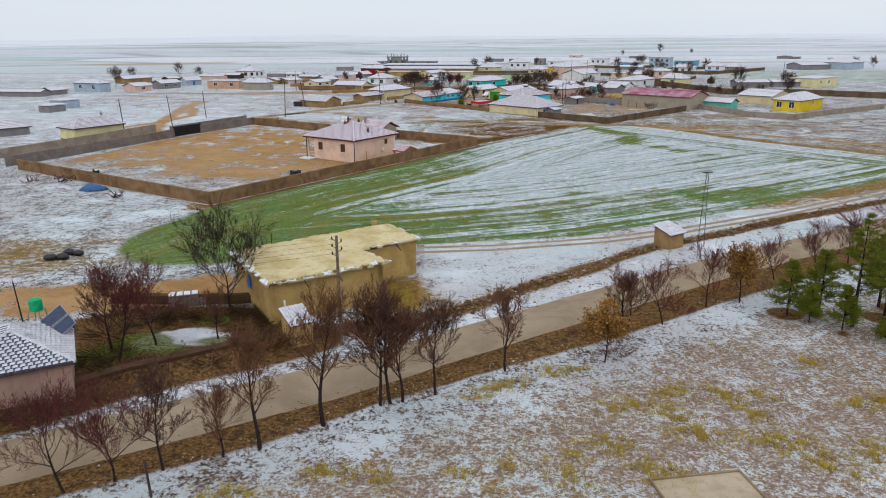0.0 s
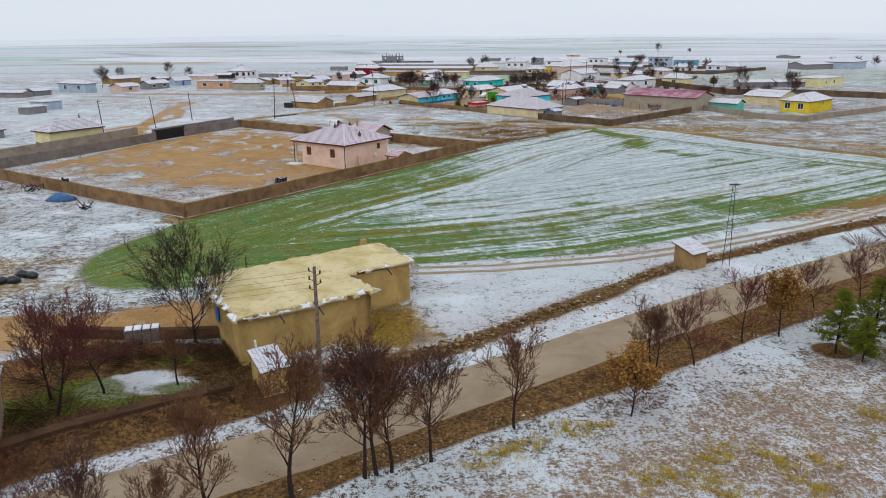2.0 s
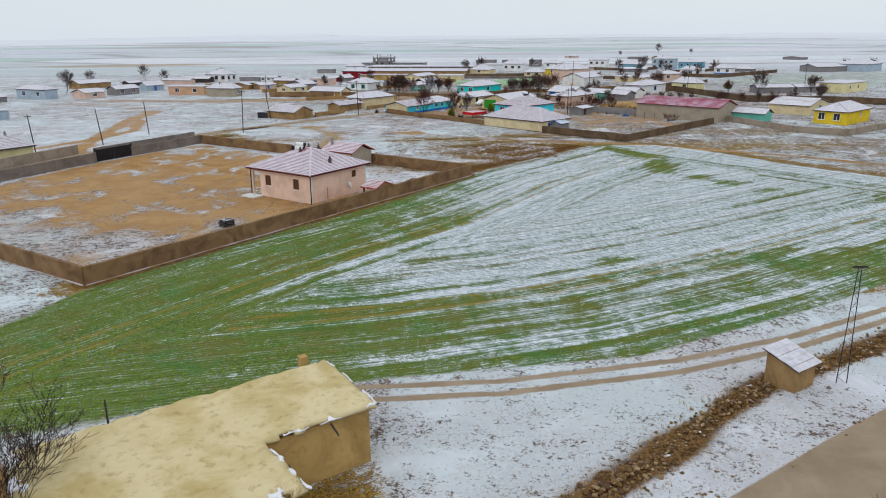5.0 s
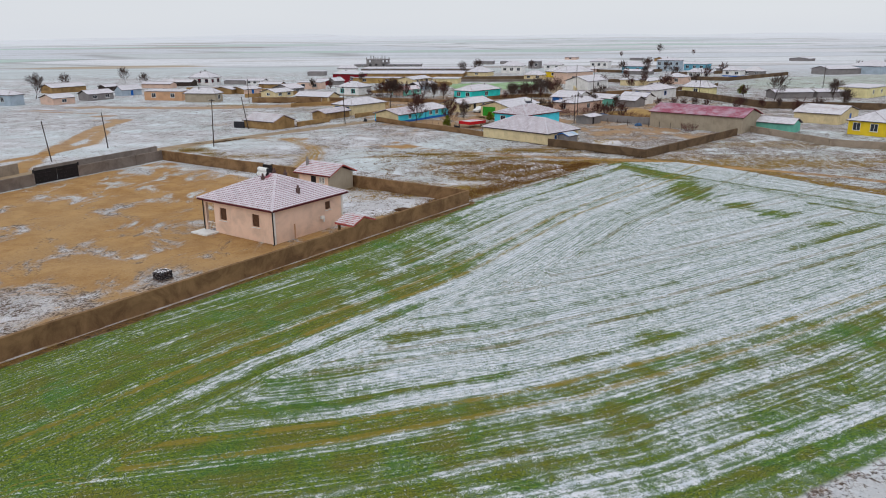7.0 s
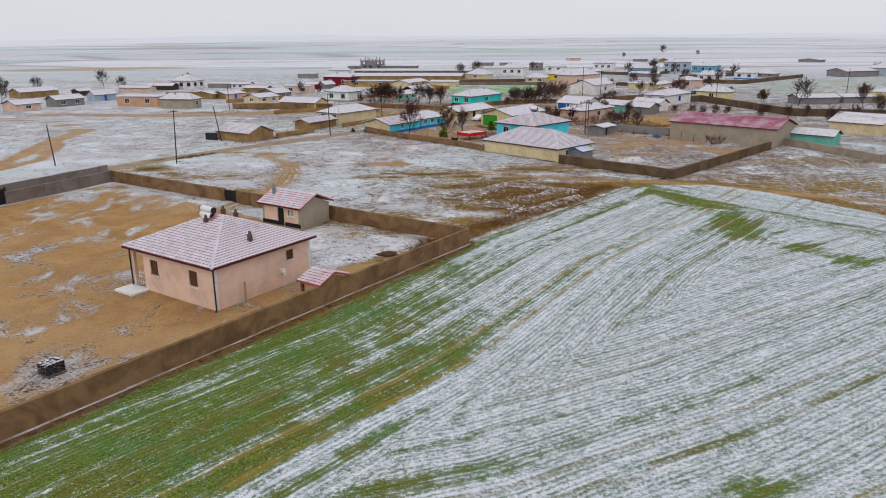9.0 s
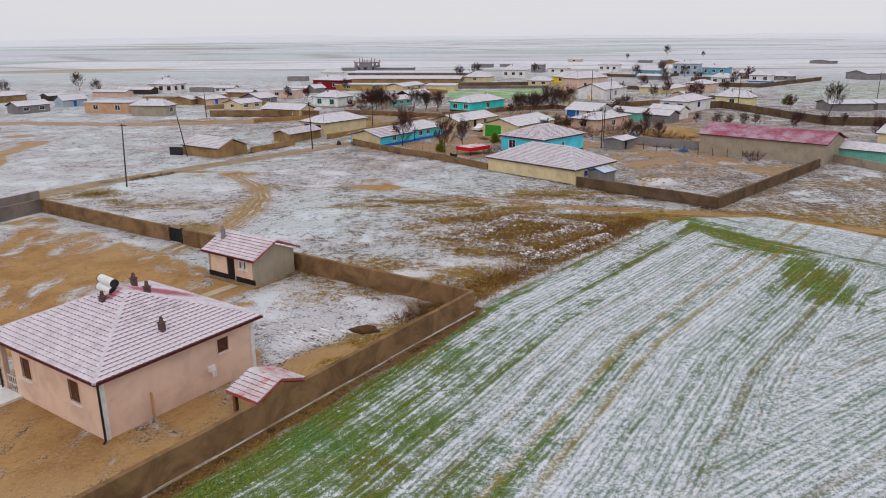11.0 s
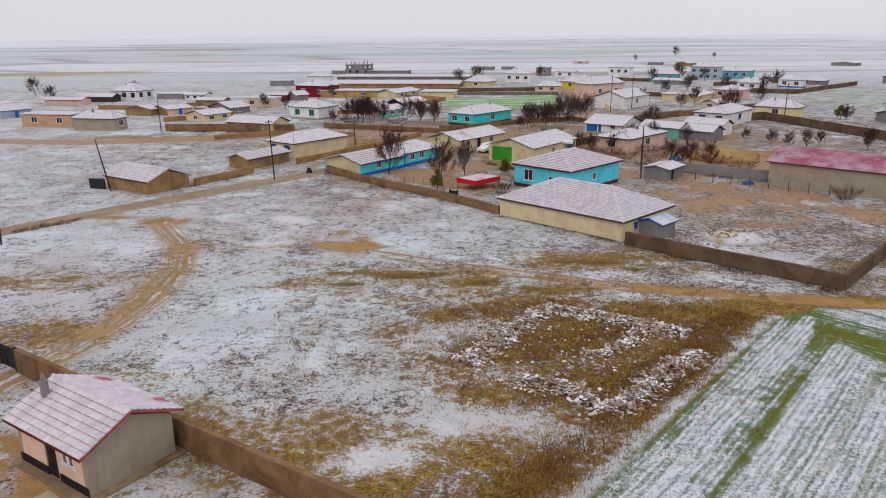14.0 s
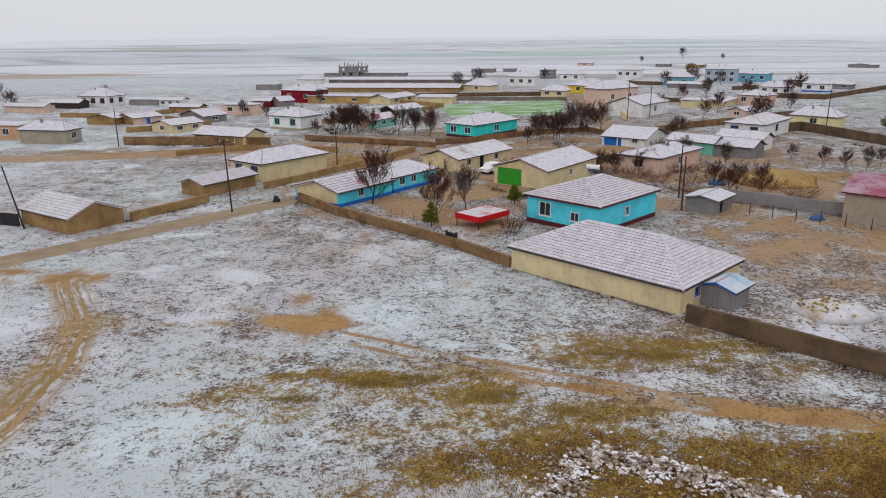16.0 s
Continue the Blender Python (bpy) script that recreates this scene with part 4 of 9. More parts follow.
def thing(name, label, category, x=0, y=0, z=0, deg=0, group=""):
    ob = new(name)
    ob.matrix_basis = pose(x, y, z, 0, 0, deg)
    ob.empty_display_size = 0.3
    return tagged(ob, label, category, group)


def box(bm, x0, x1, y0, y1, z0, z1, mi=0, lean=0.0):
    """A block; lean draws its top in on every side."""
    v = [bm.verts.new(p) for p in ((x0, y0, z0), (x1, y0, z0), (x1, y1, z0), (x0, y1, z0), (x0 + lean, y0 + lean, z1), (x1 - lean, y0 + lean, z1), (x1 - lean, y1 - lean, z1), (x0 + lean, y1 - lean, z1))]
    for f in ((3, 2, 1, 0), (4, 5, 6, 7), (0, 1, 5, 4), (1, 2, 6, 5), (2, 3, 7, 6), (3, 0, 4, 7)):
        bm.faces.new([v[i] for i in f]).material_index = mi


def obox(bm, p, u, v, w, lu, lv, lw, mi=0):
    """A block with corner p along the three directions."""
    p, u, v, w = Vector(p), Vector(u) * lu, Vector(v) * lv, Vector(w) * lw
    q = [bm.verts.new(p + u * a + v * b + w * c) for a, b, c in ((0, 0, 0), (1, 0, 0), (1, 1, 0), (0, 1, 0), (0, 0, 1), (1, 0, 1), (1, 1, 1), (0, 1, 1))]
    faces = [bm.faces.new([q[i] for i in f]) for f in ((3, 2, 1, 0), (4, 5, 6, 7), (0, 1, 5, 4), (1, 2, 6, 5), (2, 3, 7, 6), (3, 0, 4, 7))]
    for f in faces:
        f.material_index = mi
    return faces


def tube(bm, p, q, r0, r1, n=8, cap=True):
    p, q = Vector(p), Vector(q)
    d = (q - p).normalized()
    a = d.orthogonal().normalized()
    b = d.cross(a)
    lo, hi = [], []
    for i in range(n):
        t = 2 * math.pi * i / n
        o = a * math.cos(t) + b * math.sin(t)
        lo.append(bm.verts.new(p + o * r0))
        hi.append(bm.verts.new(q + o * r1))
    for i in range(n):
        bm.faces.new((lo[i], lo[(i + 1) % n], hi[(i + 1) % n], hi[i]))
    if cap:
        bm.faces.new(hi)
        bm.faces.new(lo[::-1])


def pierced(bm, p, u, n, length, height, thick, holes):
    """A wall slab from p along u, n its outward side, with real openings (from, to, sill, head)."""
    p, u, n = Vector(p), Vector(u), Vector(n)
    us = sorted({0.0, length, *[h[0] for h in holes], *[h[1] for h in holes]})
    zs = sorted({0.0, height, *[h[2] for h in holes], *[h[3] for h in holes]})
    for i in range(len(us) - 1):
        j = 0
        while j < len(zs) - 1:
            cu = (us[i] + us[i + 1]) / 2

            def open_at(k):
                cz = (zs[k] + zs[k + 1]) / 2
                return any(h[0] < cu < h[1] and h[2] < cz < h[3] for h in holes)

            if open_at(j):
                j += 1
                continue
            obox(bm, p + u * us[i] + Vector((0, 0, zs[j])), u, -n, Vector((0, 0, 1)), us[i + 1] - us[i], thick, zs[j + 1] - zs[j])
            j += 1


def window_unit(parent, p, u, n, w, h, frame_mat, shutter=False, bars=1):
    """Frame with bars, sill and pane, set in its opening."""
    p, u, n, up_ = Vector(p), Vector(u), Vector(n), Vector((0, 0, 1))
    bm, t = bmesh.new(), 0.07
    base = p - n * 0.06
    obox(bm, base - u * t + up_ * -t, u, n, up_, w + 2 * t, 0.09, t)
    obox(bm, base - u * t + up_ * h, u, n, up_, w + 2 * t, 0.09, t)
    obox(bm, base - u * t, u, n, up_, t, 0.09, h)
    obox(bm, base + u * w, u, n, up_, t, 0.09, h)
    for i in range(0 if shutter else bars):
        obox(bm, base + u * (w * (i + 1) / (bars + 1) - 0.025), u, n, up_, 0.05, 0.03, h)
    frame_ = part("window", bm, frame_mat, parent)
    bm = bmesh.new()
    obox(bm, p - n * 0.10, u, n, up_, w, 0.03, h)
    part("pane", bm, M["frame_brown"] if shutter else M["glass"], frame_, "closed brown roller shutter" if shutter else "dark window glass")
    bm = bmesh.new()
    obox(bm, p - u * 0.12 - up_ * 0.13 - n * 0.02, u, n, up_, w + 0.24, 0.12, 0.04)
    part("sill", bm, M["frame_white"], frame_)


def slope(bm, e0, e1, t1, t0):
    """One roof plane between eave e0-e1 and top t0-t1."""
    ps = [e0, e1, t1] if (Vector(t1) - Vector(t0)).length < 1e-4 else [e0, e1, t1, t0]
    bm.faces.new([bm.verts.new(v) for v in ps])


TILE_W = 0.34
HUMP = ((0.0, 0.03), (0.35, 0.075), (0.7, 0.06), (1.0, 0.03))


def tile_layer(parent, kind, a, b, eave, ridge, over, courses, mat, edge, single=0, valley=False):
    """Humped tiles in overlapping courses; the lowest courses of the first plane as pieces of their own."""
    x0, x1, y0, y1, z = -over, a + over, -over, b + over, eave - 0.02
    c = [Vector(v) for v in ((x0, y0, z), (x1, y0, z), (x1, y1, z), (x0, y1, z))]
    k = (min(a, b) / 2 + over) * 0.92 if kind == "hip" else 0.0
    lengthwise = kind == "gu" or kind == "hip" and a >= b
    if lengthwise:
        r0, r1 = Vector((x0 + k, b / 2, ridge)), Vector((x1 - k, b / 2, ridge))
        planes = [(c[0], c[1], r1, r0), (c[2], c[3], r0, r1), (c[1], c[2], r1, r1), (c[3], c[0], r0, r0)]
    else:
        r0, r1 = Vector((a / 2, y0 + k, ridge)), Vector((a / 2, y1 - k, ridge))
        planes = [(c[0], c[1], r0, r0), (c[2], c[3], r1, r1), (c[1], c[2], r1, r0), (c[3], c[0], r0, r1)]
    if kind == "gu":
        planes = planes[:2]
    elif kind == "gv":
        planes = planes[2:]
    vs, fs, mi = [], [], []
    for n_plane, (e0, e1, t1, t0) in enumerate(planes):
        u_, span = (e1 - e0).normalized(), (e1 - e0).length
        f0, f1 = (t0 - e0).dot(u_), span - (t1 - e0).dot(u_)
        rise = (t0 - e0) - u_ * f0
        nrm = u_.cross(rise).normalized()
        step_ = rise / courses
        shared = None
        for row in range(courses):
            m0, m1 = f0 * (row + 0.5) / courses, span - f1 * (row + 0.5) / courses
            at = m0
            while at < m1 - 0.02:
                w = min(TILE_W, m1 - at)
                here = e0 + step_ * row + u_ * at
                lv = [nrm * (h + 0.03) + u_ * (w * q) for q, h in HUMP] + [step_ + nrm * (h - 0.02) + u_ * (w * q) for q, h in HUMP] + [u_ * (w * q) + nrm * 0.004 for q, h in HUMP]
                lf = [(q, q + 1, q + 5, q + 4) for q in range(3)] + [(8 + q, 9 + q, q + 1, q) for q in range(3)]
                if n_plane == 0 and row < single and w > TILE_W - 0.01:
                    if shared is None:
                        shared = bpy.data.meshes.new("roof_tile")
                        shared.from_pydata([tuple(v) for v in lv], [], lf)
                        shared.materials.append(mat)
                        shared.materials.append(edge)
                        shared.polygons.foreach_set("material_index", [0, 0, 0, 1, 1, 1])
                    o = new("roof_tile", shared)
                    o.parent = parent
                    o.location = here
                else:
                    k0 = len(vs)
                    vs += [here + v for v in lv]
                    fs += [tuple(k0 + q for q in f) for f in lf]
                    mi += [0, 0, 1 if valley else 0, 1, 1, 1]
                at += TILE_W
    o = raw("roof_tiles", vs, fs, mat, parent)
    o.data.materials.append(edge)
    o.data.polygons.foreach_set("material_index", mi)
    tagged(o, kind="stuff")


def caps(parent, kind, a, b, eave, ridge, over, r, mat):
    """Rounded capping along ridge and hips, each a part."""
    if kind == "flat":
        return
    x0, x1, y0, y1, z = -over, a + over, -over, b + over, eave - 0.02
    k = (min(a, b) / 2 + over) * 0.92 if kind == "hip" else 0.0
    if kind == "gu" or kind == "hip" and a >= b:
        r0, r1 = (x0 + k, b / 2, ridge), (x1 - k, b / 2, ridge)
        ends = (r0, r1, r1, r0)
    else:
        r0, r1 = (a / 2, y0 + k, ridge), (a / 2, y1 - k, ridge)
        ends = (r0, r0, r1, r1)
    lines = [("ridge_cap", r0, r1)] if (Vector(r0) - Vector(r1)).length > 0.3 else []
    if kind == "hip":
        lines += [("hip_cap", c, e) for c, e in zip(((x0, y0, z), (x1, y0, z), (x1, y1, z), (x0, y1, z)), ends)]
    for name, p, q in lines:
        bm = bmesh.new()
        tube(bm, p, q, r, r, 6)
        part(name, bm, mat, parent)


def roof_mesh(kind, a, b, eave, ridge, over):
    """Closed roof body over the rectangle a x b: hip, ridge along u (gu) or along v (gv), or flat."""
    bm = bmesh.new()
    x0, x1, y0, y1, o = -over, a + over, -over, b + over, over
    z = eave - 0.02
    if kind == "flat":
        box(bm, x0, x1, y0, y1, eave, eave + 0.22)
        return bm
    if kind == "hip":
        if a >= b:
            k = (b / 2 + o) * 0.92
            r0, r1 = (x0 + k, b / 2, ridge), (x1 - k, b / 2, ridge)
        else:
            k = (a / 2 + o) * 0.92
            r0, r1 = (a / 2, y0 + k, ridge), (a / 2, y1 - k, ridge)
        c = [(x0, y0, z), (x1, y0, z), (x1, y1, z), (x0, y1, z)]
        if a >= b:
            slope(bm, c[0], c[1], r1, r0)
            slope(bm, c[1], c[2], r1, r1)
            slope(bm, c[2], c[3], r0, r1)
            slope(bm, c[3], c[0], r0, r0)
        else:
            slope(bm, c[0], c[1], r0, r0)
            slope(bm, c[1], c[2], r1, r0)
            slope(bm, c[2], c[3], r1, r1)
            slope(bm, c[3], c[0], r0, r1)
    elif kind == "gu":
        r0, r1 = (x0, b / 2, ridge), (x1, b / 2, ridge)
        c = [(x0, y0, z), (x1, y0, z), (x1, y1, z), (x0, y1, z)]
        slope(bm, c[0], c[1], r1, r0)
        slope(bm, c[2], c[3], r0, r1)
        bm.faces.new([bm.verts.new(v) for v in ((x0, y0, z - 0.13), (x0, y0, z), r0, (x0, y1, z), (x0, y1, z - 0.13), (x0, b / 2, ridge - 0.13))]).material_index = 1
        bm.faces.new([bm.verts.new(v) for v in ((x1, y0, z - 0.13), (x1, b / 2, ridge - 0.13), (x1, y1, z - 0.13), (x1, y1, z), r1, (x1, y0, z))]).material_index = 1
    else:
        r0, r1 = (a / 2, y0, ridge), (a / 2, y1, ridge)
        c = [(x0, y0, z), (x1, y0, z), (x1, y1, z), (x0, y1, z)]
        slope(bm, c[1], c[2], r1, r0)
        slope(bm, c[3], c[0], r0, r1)
        bm.faces.new([bm.verts.new(v) for v in ((x0, y0, z - 0.13), (a / 2, y0, ridge - 0.13), (x1, y0, z - 0.13), (x1, y0, z), r0, (x0, y0, z))]).material_index = 1
        bm.faces.new([bm.verts.new(v) for v in ((x0, y1, z - 0.13), (x0, y1, z), r1, (x1, y1, z), (x1, y1, z - 0.13), (a / 2, y1, ridge - 0.13))]).material_index = 1
    # eaves board and soffit
    if kind == "hip":
        box(bm, x0, x1, y0, y1, z - 0.16, z, 2)
    else:
        if kind == "gu":
            for yy in (y0, y1):
                box(bm, x0, x1, min(yy, yy + 0.03), max(yy, yy + 0.03), z - 0.13, z, 2)
            for s in (0, 1):
                q = [(x0, y0, z - 0.13), (x0, b / 2, ridge - 0.13), (x1, b / 2, ridge - 0.13), (x1, y0, z - 0.13)]
                if s:
                    q = [(v[0], b - v[1], v[2]) for v in q][::-1]
                bm.faces.new([bm.verts.new(v) for v in q]).material_index = 2
        else:
            for xx in (x0, x1):
                box(bm, min(xx, xx + 0.03), max(xx, xx + 0.03), y0, y1, z - 0.13, z, 2)
            for s in (0, 1):
                q = [(x0, y0, z - 0.13), (x0, y1, z - 0.13), (a / 2, y1, ridge - 0.13), (a / 2, y0, ridge - 0.13)]
                if s:
                    q = [(a - v[0], v[1], v[2]) for v in q][::-1]
                bm.faces.new([bm.verts.new(v) for v in q]).material_index = 2
    return bm


def house(label, x, y, deg, a, b, eave, ridge, wall="cream", roof="roof_grey", kind="hip", wins=(), doors=(), stacks=(), over=0.35, courses=1, riser="riser_grey",
          frame_="frame_white", plinth=None, left_wall=None, name="house", category="house", shutter=False, bars=1, skirt=0.45, voids=(), singles=0, valley=False):
    """A house with its near corner at (x, y): u runs along deg, v a quarter turn further.
    wins: (face, from, sill, width, height); doors: (face, from, width, height, material). Faces: R (v=0), L (u=0)."""
    ob = thing(name, label, category, x, y, 0, deg)
    t = 0.25
    sides = {"R": ((0, 0, 0), (1, 0, 0), (0, -1, 0), a), "L": ((0, b, 0), (0, -1, 0), (-1, 0, 0), b), "B": ((a, b, 0), (-1, 0, 0), (0, 1, 0), a), "E": ((a, 0, 0), (0, 1, 0), (1, 0, 0), b)}
    made = {}
    for key, (p, u, n, length) in sides.items():
        holes = [(w[1], w[1] + w[3], w[2], w[2] + w[4]) for w in wins if w[0] == key] + [(d[1], d[1] + d[2], 0.02, d[3]) for d in doors if d[0] == key] + [(w[1], w[1] + w[3], w[2], w[2] + w[4]) for w in voids if w[0] == key]
        bm = bmesh.new()
        inset = t if key in "LE" else 0.0
        pierced(bm, Vector(p) + Vector(u) * inset + Vector((0, 0, -0.3)), u, n, length - 2 * inset, eave + 0.3 - 0.14, t, [(h[0] - inset, h[1] - inset, h[2] + 0.3, h[3] + 0.3) for h in holes])
        if kind == "gu" and key in "LE" or kind == "gv" and key in "RB":
            half, top = length / 2, ridge - 0.16 - over * (ridge - eave) / (length / 2 + over)
            P0, U_, N_ = Vector(p), Vector(u), Vector(n)
            tri = [P0 + Vector((0, 0, eave - 0.14)), P0 + U_ * length + Vector((0, 0, eave - 0.14)), P0 + U_ * half + Vector((0, 0, top))]
            peak = bmesh.new()
            f = [peak.verts.new(v) for v in tri]
            k = [peak.verts.new(v - N_ * t) for v in tri]
            peak.faces.new(f)
            peak.faces.new(k[::-1])
            for i in range(3):
                peak.faces.new((f[i], k[i], k[(i + 1) % 3], f[(i + 1) % 3]))
            part("gable", peak, M[left_wall] if left_wall and key in "LE" else M[wall], ob)
        mat = M[left_wall] if left_wall and key in "LE" else M[wall]
        made[key] = part("wall", bm, mat, ob)
        if plinth and key in "RL":
            bm = bmesh.new()
            obox(bm, Vector(p) - Vector(n) * -0.03 + Vector((0, 0, -0.2)) - Vector(u) * 0.03, u, -Vector(n), (0, 0, 1), length + 0.06, 0.05, 0.2 + skirt)
            part("plinth", bm, M[plinth], ob, "darker painted plinth band")
        for w in wins:
            if w[0] == key:
                window_unit(ob, Vector(p) + Vector(u) * w[1] + Vector((0, 0, w[2])), u, n, w[3], w[4], M[frame_], shutter, bars)
        for d in doors:
            if d[0] == key:
                bm = bmesh.new()
                obox(bm, Vector(p) + Vector(u) * (d[1] + 0.03) - Vector(n) * 0.10 + Vector((0, 0, 0.03)), u, n, (0, 0, 1), d[2] - 0.06, 0.05, d[3] - 0.06)
                obox(bm, Vector(p) + Vector(u) * (d[1] + d[2] / 2 - 0.02) - Vector(n) * 0.06 + Vector((0, 0, 0.06)), u, n, (0, 0, 1), 0.04, 0.03, d[3] - 0.14)
                part("door", bm, M[d[4]], ob)
    part("roof", roof_mesh(kind, a, b, eave, ridge, over), M[roof], ob, mats=[M[roof], M[riser], M["trim_dark"] if riser in ("riser_red", "riser_bright", "red") else M["fascia"]])
    if courses > 1:
        tile_layer(ob, kind, a, b, eave, ridge, over, courses, M[roof], M[riser], singles, valley)
    if y < 330:
        caps(ob, kind, a, b, eave, ridge, over, 0.10 if courses > 1 else 0.06, M[roof] if courses > 1 else M["hip_line"])
    bm = bmesh.new()
    box(bm, t, a - t, t, b - t, 0.0, 0.06)
    part("floor_slab", bm, M["concrete"], ob)
    for su, sv, sz in stacks:
        bm = bmesh.new()
        box(bm, su - 0.14, su + 0.14, sv - 0.14, sv + 0.14, sz - 0.9, sz + 0.5)
        box(bm, su - 0.18, su + 0.18, sv - 0.18, sv + 0.18, sz + 0.5, sz + 0.55)
        box(bm, su - 0.09, su + 0.09, sv - 0.09, sv + 0.09, sz + 0.55, sz + 0.85, lean=0.03)
        part("chimney", bm, M["stack"] if riser == "riser_red" else M["concrete"], ob)
    return ob


def wall_run(name, label, pts, height, thick, mat, cap=0.0, gaps=(), posts=0.0):
    """A free-standing yard wall along a polyline, one part per straight stretch."""
    ob = tagged(new(name), label, "wall", kind="structure")
    for (x0, y0), (x1, y1) in zip(pts[:-1], pts[1:]):
        d = Vector((x1 - x0, y1 - y0, 0))
        n = max(2, int(d.length / 1.6))
        u = d.normalized()
        v = Vector((-u.y, u.x, 0))
        bm = bmesh.new()
        rows_ = []
        for i in range(n + 1):
            p = Vector((x0, y0, 0)) + d * (i / n)
            h = height + 0.05 * noise.noise(Vector((p.x * 0.3, p.y * 0.3, 3)))
            w = 0.02 * noise.noise(Vector((p.x, p.y, 8)))
            rows_.append([bm.verts.new(p + v * (s * thick / 2 + w) + Vector((0, 0, z))) for s, z in ((-1, -0.3), (-1, h), (1, h), (1, -0.3))])
        for q, r in zip(rows_[:-1], rows_[1:]):
            for j in range(3):
                bm.faces.new((q[j], r[j], r[j + 1], q[j + 1]))
        bm.faces.new(rows_[0])
        bm.faces.new(rows_[-1][::-1])
        bmesh.ops.recalc_face_normals(bm, faces=bm.faces)
        part("wall_stretch", bm, mat, ob)
        if cap:
            bm = bmesh.new()
            obox(bm, Vector((x0, y0, height + 0.035)) - v * (thick / 2 + 0.03) - u * 0.02, u, v, (0, 0, 1), d.length + 0.04, thick + 0.06, cap)
            part("coping", bm, M["snow"] if cap < 0.03 else M["concrete"], ob)
        if posts:
            k = int(d.length / posts)
            for i in range(k + 1):
                bm = bmesh.new()
                obox(bm, Vector((x0, y0, -0.2)) + u * (i * d.length / max(k, 1) - 0.12) - v * (thick / 2 + 0.05), u, v, (0, 0, 1), 0.24, thick + 0.1, height + 0.26)
                part("pier", bm, mat, ob)
    return ob

# ---- the walled yard with the new house ----
wall_run("yard_wall", "brown rendered block wall round the ochre yard", [(-63.4, 103.7), (-28.0, 80.7), (3.6, 125.2), (-22.9, 143.0)], 1.5, 0.3, M["earthwall"], posts=0)
footing = tagged(new("wall_footing"), "pale snowy concrete footing along the foot of the yard wall", "footing", kind="structure")
for (x0, y0), (x1, y1) in (((-63.4, 103.7), (-28.0, 80.7)), ((-28.0, 80.7), (3.6, 125.2))):
    d = Vector((x1 - x0, y1 - y0, 0))
    u = d.normalized()
    n = round(d.length / 3.2)
    for i in range(n):
        bm = bmesh.new()
        obox(bm, Vector((x0, y0, -0.15)) + d * (i / n) + Vector((u.y, -u.x, 0)) * 0.14, u, Vector((u.y, -u.x, 0)), (0, 0, 1), d.length / n - 0.03, 0.12 + 0.025 * math.sin(i * 1.7), 0.20 + 0.02 * math.sin(i * 2.3))
        part("footing_slab", bm, M["footing"], footing)
wall_run("yard_wall_back", "brown block wall along the back of the yard", [(-24.6, 144.1), (-43.2, 156.4)], 1.5, 0.3, M["earthwall"])
wall_run("yard_wall_west", "pale block wall with piers beside the black gate", [(-43.5, 156.4), (-50.2, 143.2)], 1.5, 0.3, M["paleearth"], posts=4.5)
wall_run("yard_wall_west_long", "pale block wall with piers beyond the black gate", [(-53.2, 137.0), (-60.2, 120.5), (-66.5, 106.0)], 1.5, 0.3, M["paleearth"], posts=4.5)
wall_run("lane_wall", "long grey block wall along the lane outside the yard", [(-46.0, 161.0), (-54.5, 144.0), (-55.5, 141.6)], 1.5, 0.28, M["paleearth"])
wall_run("neighbour_wall", "long grey block wall in front of the pale yellow house", [(-60.0, 145.5), (-66.0, 128.0), (-76.0, 104.0), (-92, 68)], 1.5, 0.3, M["greywall"])


def gate(label, x, y, deg, w, h, mat, posts=True):
    ob = thing("yard_gate", label, "gate", x, y, 0, deg)
    for i in (0, 1):
        bm = bmesh.new()
        box(bm, i * w / 2 + 0.03, (i + 1) * w / 2 - 0.03, -0.03, 0.03, 0.08, h)
        for k in range(1, 4):
            box(bm, i * w / 2 + 0.03, (i + 1) * w / 2 - 0.03, -0.06, 0.06, h * k / 4 - 0.03, h * k / 4 + 0.03)
        part("gate_leaf", bm, mat, ob)
    if posts:
        for xx in (-0.12, w):
            bm = bmesh.new()
            box(bm, xx, xx + 0.14, -0.1, 0.1, -0.2, h + 0.15)
            part("gate_post", bm, M["dark_steel"], ob)
    return ob


gate("wide black sheet metal yard gate, closed", -53.1, 137.2, 63.5, 6.6, 1.9, M["door_dark"])
gate("narrow dark metal gate in the yard wall", -24.7, 144.2, -34, 1.9, 1.4, M["door_dark"])
gate("small dark gate in the yard wall", -47.2, 93.2, -33, 1.0, 1.75, M["door_dark"])

main = house("beige-pink single-storey house with a snow-dusted red tiled hip roof", -15.1, 108.2, 55.5, 9.6, 9.9, 3.4, 5.5, "beige", "roof_red", "hip",
             wins=[("L", 2.45, 1.45, 0.95, 1.2), ("L", 7.1, 1.45, 0.95, 1.2), ("R", 7.0, 2.0, 0.75, 0.8)], over=0.45, courses=20, riser="riser_red", shutter=True, frame_="beige", singles=10, voids=[("L", 0.3, 0.05, 1.25, 2.9), ("B", 8.1, 0.05, 1.2, 2.9)],
             stacks=[(3.7, 5.1, 4.85), (4.4, 1.0, 4.0), (6.6, 6.6, 4.8), (5.8, 4.1, 5.0)])
for px_, py_, deg_ in ((-0.10, -0.10, 0), (-0.10, 9.9, 0)):
    bm = bmesh.new()
    tube(bm, (px_, py_, 0.1), (px_, py_, 3.25), 0.06, 0.06, 8)
    tube(bm, (px_, py_, 0.1), (px_ - 0.18, py_ - 0.1, 0.02), 0.06, 0.06, 8)
    part("downpipe", bm, M["dark_steel"], main)
